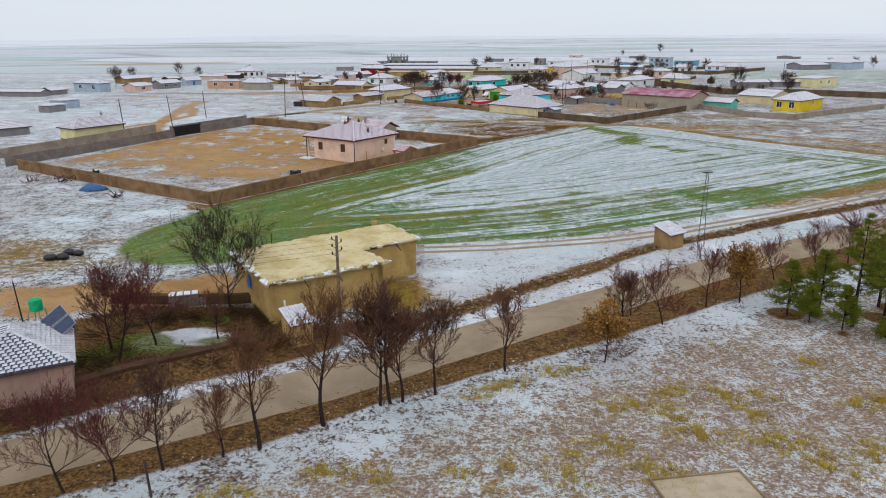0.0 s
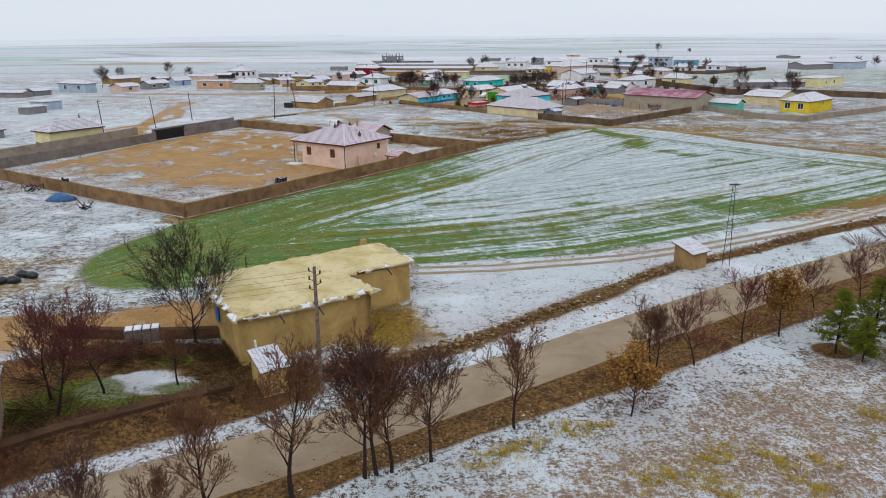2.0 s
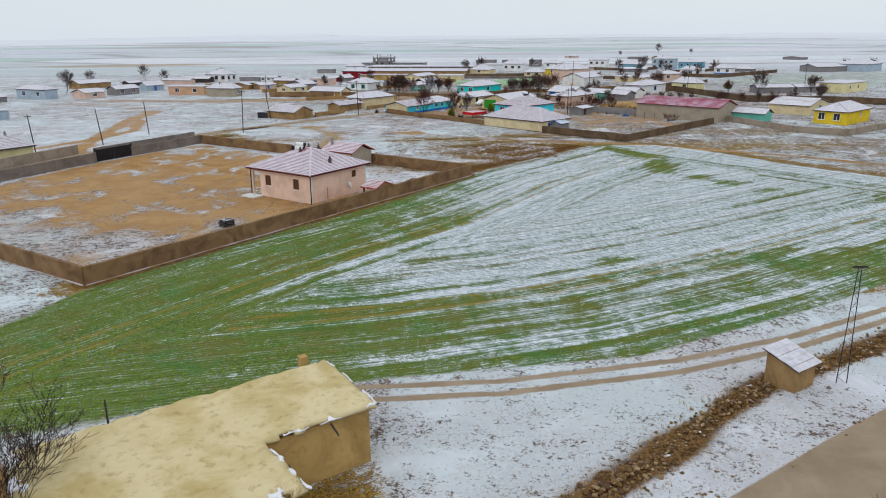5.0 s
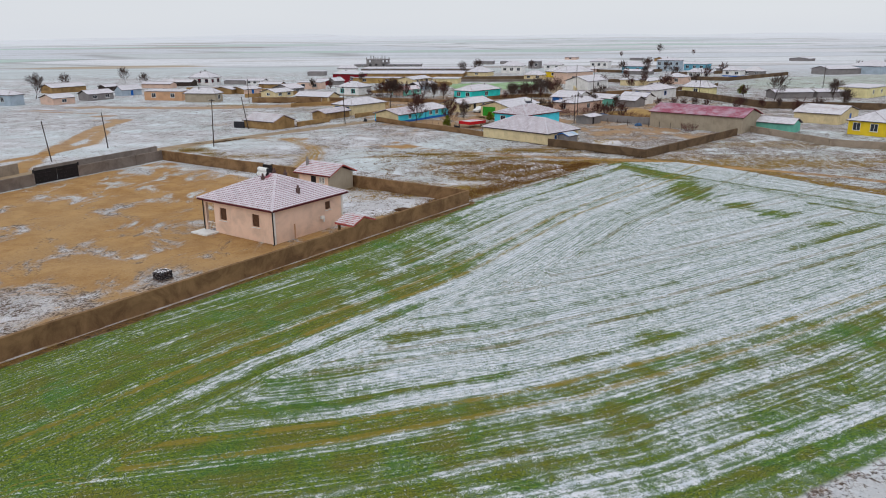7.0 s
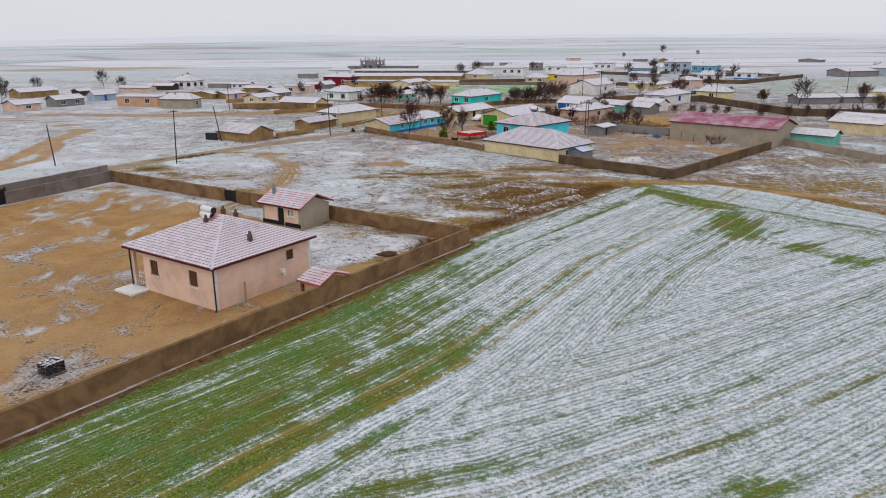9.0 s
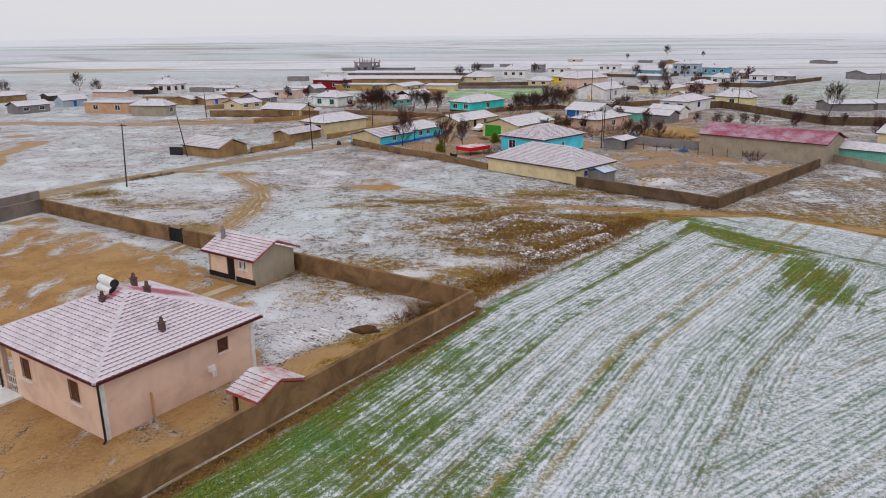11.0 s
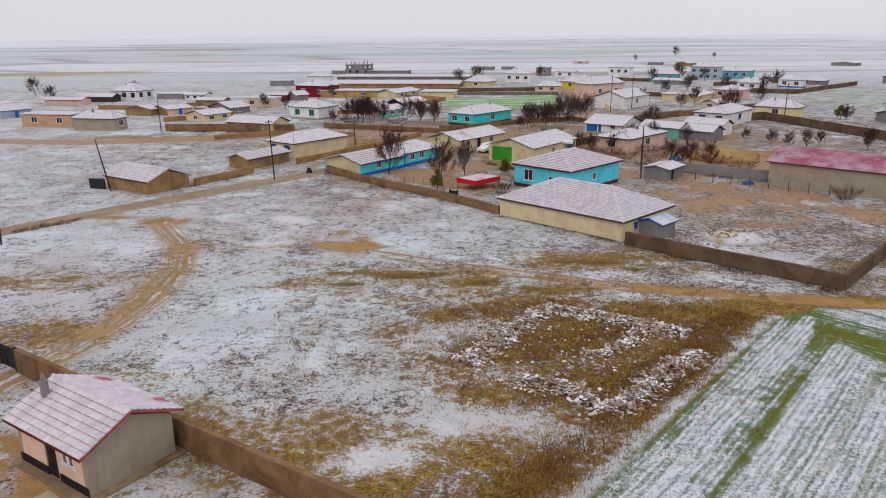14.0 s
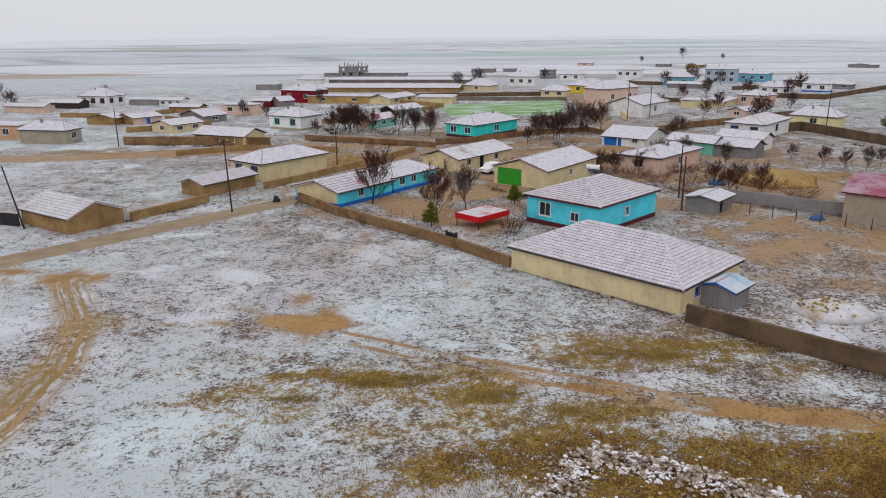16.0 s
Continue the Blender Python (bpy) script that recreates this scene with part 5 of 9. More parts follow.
for x0_, y0_, x1_, y1_ in ((0.0, -0.02, 0.26, 0.0), (9.36, -0.02, 9.62, 0.0)):
    bm = bmesh.new()
    box(bm, x0_, x1_, y0_ - 0.012, y1_, 0.0, 3.2)
    part("corner_strip", bm, M["frame_white"], main, "white painted corner strip")
bm = bmesh.new()
box(bm, -1.6, -0.02, 7.9, 10.2, -0.1, 0.16)
part("porch_step", bm, M["frame_white"], main, "pale concrete porch step")
for y0_, y1_ in ((8.35, 9.6),):
    bm = bmesh.new()
    for z_ in (0.5, 0.95):
        tube(bm, (0.12, y0_, z_), (0.12, y1_, z_), 0.025, 0.025, 6)
    for k_ in range(6):
        tube(bm, (0.12, y0_ + 0.05 + k_ * 0.23, 0.05), (0.12, y0_ + 0.05 + k_ * 0.23, 0.95), 0.018, 0.018, 5)
    part("porch_rail", bm, M["frame_white"], main, "white porch railing")
bm = bmesh.new()
box(bm, 2.6, 2.66, -0.16, -0.03, 0.0, 1.5)
part("meter_pipe", bm, M["orange"], main)
bm = bmesh.new()
box(bm, 6.2, 6.6, -0.26, -0.02, 1.2, 1.5)
box(bm, 6.3, 6.5, -0.4, -0.26, 0.95, 1.3)
part("wall_tap_box", bm, M["frame_white"], main)


def water_heater(label, x, y, z, deg, tanks=2, frame_h=0.7):
    """Solar water heater: frame, collector panels and tanks."""
    ob = thing("solar_water_heater", label, "water heater", x, y, z, deg)
    bm = bmesh.new()
    for sx in (-0.6, 0.6):
        tube(bm, (sx, -0.7, 0), (sx, 0.4, frame_h), 0.025, 0.025, 6)
        tube(bm, (sx, 0.4, -0.2), (sx, 0.4, frame_h + 0.3), 0.025, 0.025, 6)
    tube(bm, (-0.6, 0.4, frame_h), (0.6, 0.4, frame_h), 0.025, 0.025, 6)
    part("stand", bm, M["steel"], ob)
    for i in range(tanks):
        bm = bmesh.new()
        tube(bm, (-0.75, 0.4 - i * 0.12, frame_h + 0.35 + 0.45 * i), (0.75, 0.4 - i * 0.12, frame_h + 0.35 + 0.45 * i), 0.24, 0.24, 14)
        part("tank", bm, M["frame_white"], ob)
        for sx in (-0.80, 0.75):
            bm = bmesh.new()
            tube(bm, (sx, 0.4 - i * 0.12, frame_h + 0.35 + 0.45 * i), (sx + 0.05, 0.4 - i * 0.12, frame_h + 0.35 + 0.45 * i), 0.25, 0.25, 14)
            part("tank_end", bm, M["dark_steel"], ob)
    bm = bmesh.new()
    obox(bm, (-0.7, -0.85, 0.05), (1, 0, 0), Vector((0, 1.25, frame_h)).normalized(), Vector((0, -frame_h, 1.25)).normalized(), 1.4, 1.4, 0.07)
    part("collector", bm, M["solar"], ob)
    return ob


water_heater("steel solar water heater with two tanks on the red roof", -17.2, 115.6, 4.75, 140, 2, 0.3)

shed_ = house("small beige outbuilding with red tiled gable roof under snow", -13.2, 130.7, 56, 4.3, 5.4, 2.25, 3.35, "grey", "roof_red", "gv", left_wall="beige", doors=[("L", 2.2, 0.9, 1.95, "door_dark")],
      wins=[("L", 3.7, 1.25, 0.3, 0.6), ("L", 4.2, 1.25, 0.3, 0.6)], over=0.4, courses=8, riser="riser_bright", name="outbuilding", category="outbuilding", stacks=[(1.2, 4.8, 3.2)])
bm = bmesh.new()
box(bm, -0.04, -0.004, -0.02, 2.18, -0.1, 0.5)
part("plinth", bm, M["door_dark"], shed_, "black painted plinth")
bm = bmesh.new()
box(bm, -0.04, -0.004, 3.12, 5.42, -0.1, 0.5)
part("plinth", bm, M["door_dark"], shed_, "black painted plinth")
bm = bmesh.new()
box(bm, -0.45, 4.6, -0.45, 5.7, -0.2, 0.09)
part("footing", bm, M["pale_rim"], shed_, "bare concrete footing")

# little tiled gable over the garden door in the wall
ob = thing("door_canopy", "small red tiled gable roof on the yard wall, half under snow", "canopy", -7.8, 109.1, 0, 55)
part("roof", roof_mesh("gv", 3.05, 2.1, 1.62, 2.22, 0.12), M["roof_half"], ob, mats=[M["roof_half"], M["riser_bright"], M["riser_bright"]])
tile_layer(ob, "gv", 3.05, 2.1, 1.62, 2.22, 0.12, 6, M["roof_half"], M["riser_bright"])
bm = bmesh.new()
v = [bm.verts.new(p) for p in ((-0.1, -0.16, 1.4), (3.15, -0.16, 1.4), (1.52, -0.16, 2.05), (-0.1, 0.16, 1.4), (3.15, 0.16, 1.4), (1.52, 0.16, 2.05))]
for f in ((0, 1, 2), (5, 4, 3), (0, 2, 5, 3), (2, 1, 4, 5), (1, 0, 3, 4)):
    bm.faces.new([v[i] for i in f])
part("gable_wall", bm, M["earthwall"], ob)
for k in (0.1, 2.75):
    bm = bmesh.new()
    box(bm, k, k + 0.2, 1.85, 2.05, -0.1, 1.55)
    part("post", bm, M["earthwall"], ob)


def rock_mesh(seed, flat=0.7):
    r = random.Random(seed)
    bm = bmesh.new()
    bmesh.ops.create_icosphere(bm, subdivisions=1, radius=0.5)
    for v_ in bm.verts:
        v_.co *= r.uniform(0.72, 1.2)
        v_.co.z *= flat
    m = bpy.data.meshes.new("stone")
    bm.to_mesh(m)
    bm.free()
    return m


ROCKS = [rock_mesh(i) for i in range(8)]


def rocks_in(m, mat):
    out = []
    for one in ROCKS:
        c = one.copy()
        c.materials.append(mat)
        out.append(c)
    return out


STONES, RUBBLE = rocks_in(ROCKS, M["stone"]), rocks_in(ROCKS, M["rubble"])
rs = random.Random(5)


def scatter_stones(parent, spots, meshes, s0, s1):
    for x, y, z in spots:
        o = new("stone", rs.choice(meshes))
        o.parent = parent
        s = rs.uniform(s0, s1)
        o.matrix_basis = Matrix.LocRotScale((x, y, z), Euler((rs.uniform(-0.4, 0.4), rs.uniform(-0.4, 0.4), rs.uniform(0, 6.3))), (s, s * rs.uniform(0.7, 1.2), s * rs.uniform(0.6, 1.0)))


def stones_joined(name, label, spots, mat, s0, s1, category="stones", parent=None):
    vs, fs = [], []
    for x, y, z in spots:
        m = rs.choice(ROCKS)
        s = rs.uniform(s0, s1)
        k = len(vs)
        mm = Matrix.LocRotScale((x, y, z), Euler((rs.uniform(-0.4, 0.4), rs.uniform(-0.4, 0.4), rs.uniform(0, 6.3))), (s, s * rs.uniform(0.7, 1.2), s * rs.uniform(0.6, 1.0)))
        vs += [mm @ v_.co for v_ in m.vertices]
        fs += [tuple(k + i for i in p.vertices) for p in m.polygons]
    o = raw(name, vs, fs, mat, parent)
    return tagged(o, label, category, kind="stuff")


def along(pts, n, spread, z=0.05, pile=0.0):
    """Random places beside a polyline."""
    seg = [(Vector(a), Vector(b)) for a, b in zip(pts[:-1], pts[1:])]
    lens = [(b - a).length for a, b in seg]
    out = []
    for _ in range(n):
        a, b = rs.choices(seg, lens)[0]
        p = a.lerp(b, rs.random())
        o = rs.gauss(0, spread)
        d = (b - a).normalized()
        q = p + Vector((-d.y, d.x)) * o
        out.append((q.x, q.y, z + pile * max(0, 1 - abs(o) / (spread * 1.6)) * rs.random()))
    return out


# ruined foundation on the empty plot
RING = [(3.2, 143.4), (6.2, 148.0), (9.2, 152.4), (13.0, 150.8), (17.9, 147.4)]
RING2 = [(17.6, 144.6), (14.6, 142.0), (12.4, 139.2), (10.3, 137.6), (8.6, 140.4), (6.2, 141.4)]
ruin = thing("ruined_foundation", "ring of snow-dusted field stones, a ruined foundation in dead grass", "ruin")
scatter_stones(ruin, along(RING, 175, 0.45, 0.03, 0.35) + along(RING2, 105, 0.42, 0.03, 0.3) + along([(8.6, 141.5), (10.4, 144.2), (12.4, 145.0)], 24, 0.4, 0.05, 0.2), STONES, 0.16, 0.44)
stones_joined("stone_scatter", "small stones strewn round the ruined foundation", along(RING, 1800, 0.55, 0.05, 0.35) + along(RING2, 1300, 0.5, 0.05, 0.35) + along([(10.4, 144.2), (12.4, 145.0), (14.6, 147.8), (16.5, 148.9)], 420, 0.4, 0.04, 0.25) + [(rs.gauss(10.5, 4.0), rs.gauss(145, 3.6), 0.02) for _ in range(260)] + along([(3.5, 143.5), (6.2, 140.6)], 60, 0.6, 0.02), M["stone"], 0.12, 0.32)

# rubble bank along the dirt road
BANK = [(-8.5, 44.2), (-4.2, 45.6), (0.2, 48.0), (5.3, 52.4), (9.3, 55.4), (13.5, 59.6), (18.0, 63.2)]
bank = thing("rubble_bank", "low bank of brown field stones beside the dirt road", "stone bank")
scatter_stones(bank, along(BANK[:5], 290, 0.42, 0.06, 0.35), RUBBLE, 0.16, 0.46)
stones_joined("loose_rubble", "brown rubble and clods with snow along the bank", along(BANK, 1700, 0.48, 0.03, 0.25) + along([(18.0, 63.2), (25.6, 67.6), (33, 72.6), (60, 88)], 1100, 0.6, 0.03, 0.25), M["rubble"], 0.08, 0.3)
stones_joined("verge_stones", "small stones and clods on the verges of the road", along([(-18, 28.2), (-5, 36.2), (2, 40.6), (10, 46.3), (20, 53.6), (30, 60)], 900, 0.5, -0.06) + along([(-4, 42.6), (1, 45.6), (9.5, 52.2), (22, 60.8), (32, 67)], 150, 0.35, 0.0), M["rubble"], 0.06, 0.24)

# ---- mud barn by the road ----
ob = thing("mud_barn", "L-shaped mud barn with a flat straw-coloured earth roof and snowy edges", "barn", -12.25, 45.2, 0, 33.5)
barn = ob
OUT = [(0, 0), (8.4, 0), (8.4, 3.9), (13.6, 4.1), (13.4, 9.0), (8.0, 8.6), (0.2, 8.0)]
for i, (p, q) in enumerate(zip(OUT, OUT[1:] + OUT[:1])):
    d = Vector((q[0] - p[0], q[1] - p[1], 0))
    u = d.normalized()
    n = Vector((u.y, -u.x, 0))
    bm = bmesh.new()
    holes = [(3.0, 3.5, 1.6, 2.5)] if i == 6 else []
    pierced(bm, Vector((p[0], p[1], -0.3)), u, n, d.length, 3.1 if i in (0, 1, 6) else 3.0, 0.45, holes)
    part("wall", bm, M["mud"], barn)
bm = bmesh.new()
obox(bm, (-0.012, 4.3, 1.3), (0, 1, 0), (1, 0, 0), (0, 0, 1), 0.6, 0.05, 0.9)
part("shutter", bm, M["door_blue"], barn, "small faded blue window shutter")
# roof: earth sheet with thick ragged rim
RIM = [(-0.45, -0.5), (8.85, -0.5), (8.75, 3.5), (14.0, 3.7), (13.9, 9.4), (8.0, 9.1), (-0.3, 8.5)]
xs_, ys_ = np.arange(-0.9, 14.5, 0.22), np.arange(-0.9, 9.9, 0.22)
GX, GY = np.meshgrid(xs_, ys_)
GD = inside(GX, GY, RIM)
vs, fs, ids = [], [], {}
for j in range(GX.shape[0]):
    for i in range(GX.shape[1]):
        e = GD[j, i] + 0.14 * noise.noise(Vector((GX[j, i] * 1.7, GY[j, i] * 1.7, 0.5)))
        if e > -0.03:
            z = 2.86 + min(0.26, 0.1 + e * 0.5) + 0.10 * noise.noise(Vector((GX[j, i] * 0.6, GY[j, i] * 0.6, 2))) + 0.07 * noise.noise(Vector((GX[j, i] * 2.2, GY[j, i] * 2.2, 5)))
            ids[(j, i)] = len(vs)
            vs.append((GX[j, i], GY[j, i], z))
for (j, i) in list(ids):
    q = [(j, i), (j, i + 1), (j + 1, i + 1), (j + 1, i)]
    if all(k in ids for k in q):
        fs.append([ids[k] for k in q])
top = raw("roof", vs, fs, M["straw"], barn, "straw-coloured earth roof")
sol = top.modifiers.new("thickness", "SOLIDIFY")
sol.thickness, sol.offset = 0.2, -1
top.data.polygons.foreach_set("use_smooth", [True] * len(top.data.polygons))
# snow that has stayed along the edges
EDGES = [[RIM[0], RIM[1]], [RIM[1], RIM[2]], [RIM[2], RIM[3]], [RIM[3], RIM[4]], [RIM[6], RIM[0]]]
fx, fy = np.meshgrid(np.arange(-0.75, 14.4, 0.085), np.arange(-0.8, 9.8, 0.085))
fd = inside(fx, fy, RIM)
for i, edge in enumerate(EDGES):
    wide = (0.30, 0.18, 0.20, 0.10, 0.40)[i]
    fe = to_line(fx, fy, edge)
    vs, fs, ids = [], [], {}
    for j, k in zip(*np.nonzero((fe < 1.0) & (fd > -0.12))):
        x_, y_ = float(fx[j, k]), float(fy[j, k])
        n1 = noise.noise(Vector((x_ * 1.6, y_ * 1.6, 3.3 + i))) + 1.0 * noise.noise(Vector((x_ * 4.0, y_ * 4.0, 1.0)))
        edge_in = fd[j, k] + 0.14 * noise.noise(Vector((x_ * 1.7, y_ * 1.7, 0.5)))
        if edge_in < -0.06 or fe[j, k] > wide * (1.0 + 1.5 * n1):
            continue
        z = 2.86 + min(0.26, 0.1 + max(edge_in, -0.02) * 0.5) + 0.10 * noise.noise(Vector((x_ * 0.6, y_ * 0.6, 2))) + 0.07 * noise.noise(Vector((x_ * 2.2, y_ * 2.2, 5)))
        ids[(j, k)] = len(vs)
        vs.append((x_, y_, z + 0.05 + 0.03 * noise.noise(Vector((x_ * 6, y_ * 6, 7)))))
    for (j, k) in list(ids):
        q = [(j, k), (j, k + 1), (j + 1, k + 1), (j + 1, k)]
        if all(c in ids for c in q):
            fs.append([ids[c] for c in q])
    # one object for each unbroken stretch
    left = dict.fromkeys(tuple(f) for f in fs)
    at = {}
    for f in left:
        for c in f:
            at.setdefault(c, []).append(f)
    while left:
        heap, run = [left.popitem()[0]], []
        while heap:
            f = heap.pop()
            run.append(f)
            for c in f:
                for g_ in at[c]:
                    if g_ in left:
                        del left[g_]
                        heap.append(g_)
        if len(run) < 14:
            continue
        used = sorted({c for f in run for c in f})
        back = {c: k for k, c in enumerate(used)}
        rim = raw("snow_rim", [vs[c] for c in used], [[back[c] for c in f] for f in sorted(run)], M["snow"], barn, "ragged snow along the roof edge", smooth=True)
        mild = rim.modifiers.new("rounding", "SMOOTH")
        mild.factor, mild.iterations = 0.7, 4
        sol = rim.modifiers.new("thickness", "SOLIDIFY")
        sol.thickness, sol.offset = 0.06, -1
for x_, y_ in ((2.2, -0.55), (4.6, -0.6), (11.5, 3.55), (8.8, 1.6)):
    bm = bmesh.new()
    tube(bm, (x_, y_, 2.9), (x_ + 0.1, y_ - 0.55, 2.55), 0.05, 0.04, 6)
    part("rain_spout", bm, M["dark_wood"], barn)
bm = bmesh.new()
box(bm, 12.6, 13.1, 9.5, 10.0, -0.1, 3.3, lean=0.05)
part("chimney", bm, M["mud"], barn)

def lean_to(label, x, y, deg, a, b, front, back, wall, roof, over, nx, ny, name, piece):
    """A small shed under one tilted roof that is laid in separate pieces."""
    ob = thing(name, label, "shed", x, y, 0, deg)
    bm = bmesh.new()
    pierced(bm, (0, 0, -0.2), (1, 0, 0), (0, -1, 0), a, front + 0.1, 0.18, [])
    part("wall", bm, M[wall], ob)
    bm = bmesh.new()
    pierced(bm, (a, b, -0.2), (-1, 0, 0), (0, 1, 0), a, back + 0.1, 0.18, [])
    part("wall", bm, M[wall], ob)
    for x0 in (0, a - 0.18):
        bm = bmesh.new()
        v = [bm.verts.new(q) for q in ((x0, 0.18, -0.2), (x0, b - 0.18, -0.2), (x0, b - 0.18, back - 0.1), (x0, 0.18, front - 0.1), (x0 + 0.18, 0.18, -0.2), (x0 + 0.18, b - 0.18, -0.2), (x0 + 0.18, b - 0.18, back - 0.1), (x0 + 0.18, 0.18, front - 0.1))]
        for f in ((0, 3, 2, 1), (4, 5, 6, 7), (0, 1, 5, 4), (1, 2, 6, 5), (2, 3, 7, 6), (3, 0, 4, 7)):
            bm.faces.new([v[i] for i in f])
        part("wall", bm, M[wall], ob)
    tilt = math.atan2(back - front, b)
    L_ = b / math.cos(tilt) + 2 * over
    u, w = Vector((0, math.cos(tilt), math.sin(tilt))), Vector((0, -math.sin(tilt), math.cos(tilt)))
    p0 = Vector((-over, 0, front - 0.08)) - u * over
    bm = bmesh.new()
    obox(bm, p0, (1, 0, 0), u, w, a + 2 * over, L_, 0.04)
    part("roof_deck", bm, M["dark_wood"], ob)
    wx, wy = (a + 2 * over) / nx, L_ / ny
    for i in range(nx):
        for j in range(ny):
            bm = bmesh.new()
            obox(bm, p0 + Vector((i * wx + 0.012, 0, 0)) + u * (j * wy + 0.012) + w * (0.045 + 0.018 * ((i * 5 + j * 3) % 2)), (1, 0, 0), u, w, wx - 0.024, wy - 0.024, 0.05)
            part(piece, bm, M[roof], ob)
    return ob


lean_to("small mud privy with a roof of snow-covered tiles", -10.0, 41.1, 34, 1.35, 1.7, 1.7, 2.2, "mud", "roof_thin", 0.14, 8, 5, "privy", "roof_tile")
bm = bmesh.new()
tube(bm, (-10.9, 43.6, 1.4), (-11.0, 43.7, 2.3), 0.07, 0.07, 8)
tagged(part("stove_pipe", bm, M["frame_white"]), "short white stove pipe beside the privy", "pipe")
lean_to("small mud-brick pump shed with a snowy sheet roof", 19.0, 62.3, 34, 1.8, 1.8, 1.55, 2.05, "mudbrick", "roof_thin", 0.22, 1, 5, "pump_shed", "roof_sheet")

# ---- tiled house at the road with its solar heater ----
house("pink rendered cottage with a grey-blue tiled hip roof under snow", -20.1, 34.4, 118, 6.0, 5.4, 2.5, 3.75, "rose", "roof_slate", "hip", over=0.25, courses=13, riser="riser_slate", valley=True)
wh = thing("solar_water_heater", "tilted solar water panel on a steel frame on the cottage roof", "water heater", -22.55, 37.95, 2.75, -25)
wh.rotation_euler = (0, radians(26), radians(-36))
wh.scale = (0.84, 0.7, 0.72)
for sx in (-0.9, 0.0, 0.9):
    bm = bmesh.new()
    tube(bm, (sx, 0.75, -0.2), (sx, 0.75, 1.35), 0.03, 0.03, 6)
    tube(bm, (sx, 0.75, 1.3), (sx, -0.75, 0.12), 0.03, 0.03, 6)
    part("frame_leg", bm, M["steel"], wh)
for sx in (-1.05, 0.03):
    bm = bmesh.new()
    obox(bm, (sx, -0.8, 0.14), (1, 0, 0), Vector((0, 1.55, 1.2)).normalized(), Vector((0, -1.2, 1.55)).normalized(), 1.02, 1.95, 0.08)
    panel_ = part("collector", bm, M["steel"], wh)
    bm = bmesh.new()
    obox(bm, Vector((sx + 0.06, -0.8, 0.14)) + Vector((0, -1.2, 1.55)).normalized() * 0.082 + Vector((0, 1.55, 1.2)).normalized() * 0.06, (1, 0, 0), Vector((0, 1.55, 1.2)).normalized(), Vector((0, -1.2, 1.55)).normalized(), 0.9, 1.83, 0.01)
    part("glass_cover", bm, M["solar"], panel_, "dark blue collector glass")
ob = thing("water_tank", "green plastic water tank on a steel stand above the roof", "tank", -24.0, 38.6, 2.4)
bm = bmesh.new()
for sx in (-0.4, 0.4):
    for sy in (-0.4, 0.4):
        tube(bm, (sx, sy, -0.4), (sx * 0.8, sy * 0.8, 1.25), 0.03, 0.03, 6)
part("stand", bm, M["steel"], ob)
bm = bmesh.new()
tube(bm, (0, 0, 1.25), (0, 0, 1.9), 0.36, 0.36, 18)
tube(bm, (0, 0, 1.9), (0, 0, 2.0), 0.30, 0.15, 18)
part("drum", bm, M["green_tank"], ob)
wall_run("garden_wall", "low broken mud wall behind the garden", [(-25, 49.5), (-19, 49.2), (-14.5, 49.6)], 0.65, 0.5, M["bankearth"])

# kerb at the foot of the trees
ob = tagged(new("kerb"), "low pale concrete kerb along the tree row", "kerb", kind="structure")
for (x0, y0), (x1, y1) in zip(KERB[1:-1], KERB[2:]):
    d = Vector((x1 - x0, y1 - y0, 0))
    n = max(1, round(d.length / 2.0))
    for i in range(n):
        bm = bmesh.new()
        u = d.normalized()
        obox(bm, Vector((x0, y0, -0.25)) + d * (i / n), u, Vector((-u.y, u.x, 0)), (0, 0, 1), d.length / n - 0.02, 0.09, 0.37)
        part("kerb_stone", bm, M["concrete"], ob)
# bare slab in the grass
ob = thing("concrete_slab", "square bare concrete slab with a raised rim in the grass", "slab", 8.95, 25.0, 0, 10)
bm = bmesh.new()
box(bm, 0, 4.1, 0, 2.6, -0.1, 0.05)
part("slab", bm, M["pale_slab"], ob)
bm = bmesh.new()
box(bm, -0.08, 0, -0.1, 2.68, -0.1, 0.13)
box(bm, 0, 4.1, 2.6, 2.68, -0.1, 0.13)
box(bm, 4.1, 4.18, -0.1, 2.68, -0.1, 0.13)
part("rim", bm, M["pale_rim"], ob)

# ---- village ----
house("long house with turquoise front and cream gable", -8.8, 202.7, 52, 9.0, 7.2, 1.75, 2.75, "blue", "roof_red", "gu", left_wall="cream", wins=[("R", 3.2, 0.8, 0.8, 0.8)], doors=[("R", 6.6, 1.0, 1.6, "door_teal")], plinth="door_blue", skirt=0.4, courses=7)
house("turquoise house wing with snowy hip roof", -3.1, 210.2, 52, 8.4, 5.6, 2.0, 3.2, "blue", "roof_thin", "hip", wins=[("R", 1.2, 0.9, 0.9, 0.8), ("R", 3.4, 0.9, 0.9, 0.8)], doors=[("R", 5.4, 1.2, 1.75, "door_teal")], plinth="door_blue")
house("cream farmhouse with red tiles showing through snow", 5.2, 223.5, 50, 12.8, 6.6, 1.9, 3.0, "cream", "roof_old", "gu", wins=[("R", 2.0, 0.8, 0.9, 0.8), ("R", 8.6, 0.8, 0.9, 0.8)], doors=[("R", 5.0, 1.0, 1.7, "door_dark")])
house("yellowish barn with a big green door and snowy gable roof", 15.8, 211.3, 52, 13.5, 7.8, 2.4, 3.6, "cream", "roof_thin", "gu", doors=[("L", 0.5, 3.6, 2.2, "door_green")], wins=[("R", 5.8, 1.0, 0.7, 0.8)], over=0.3)
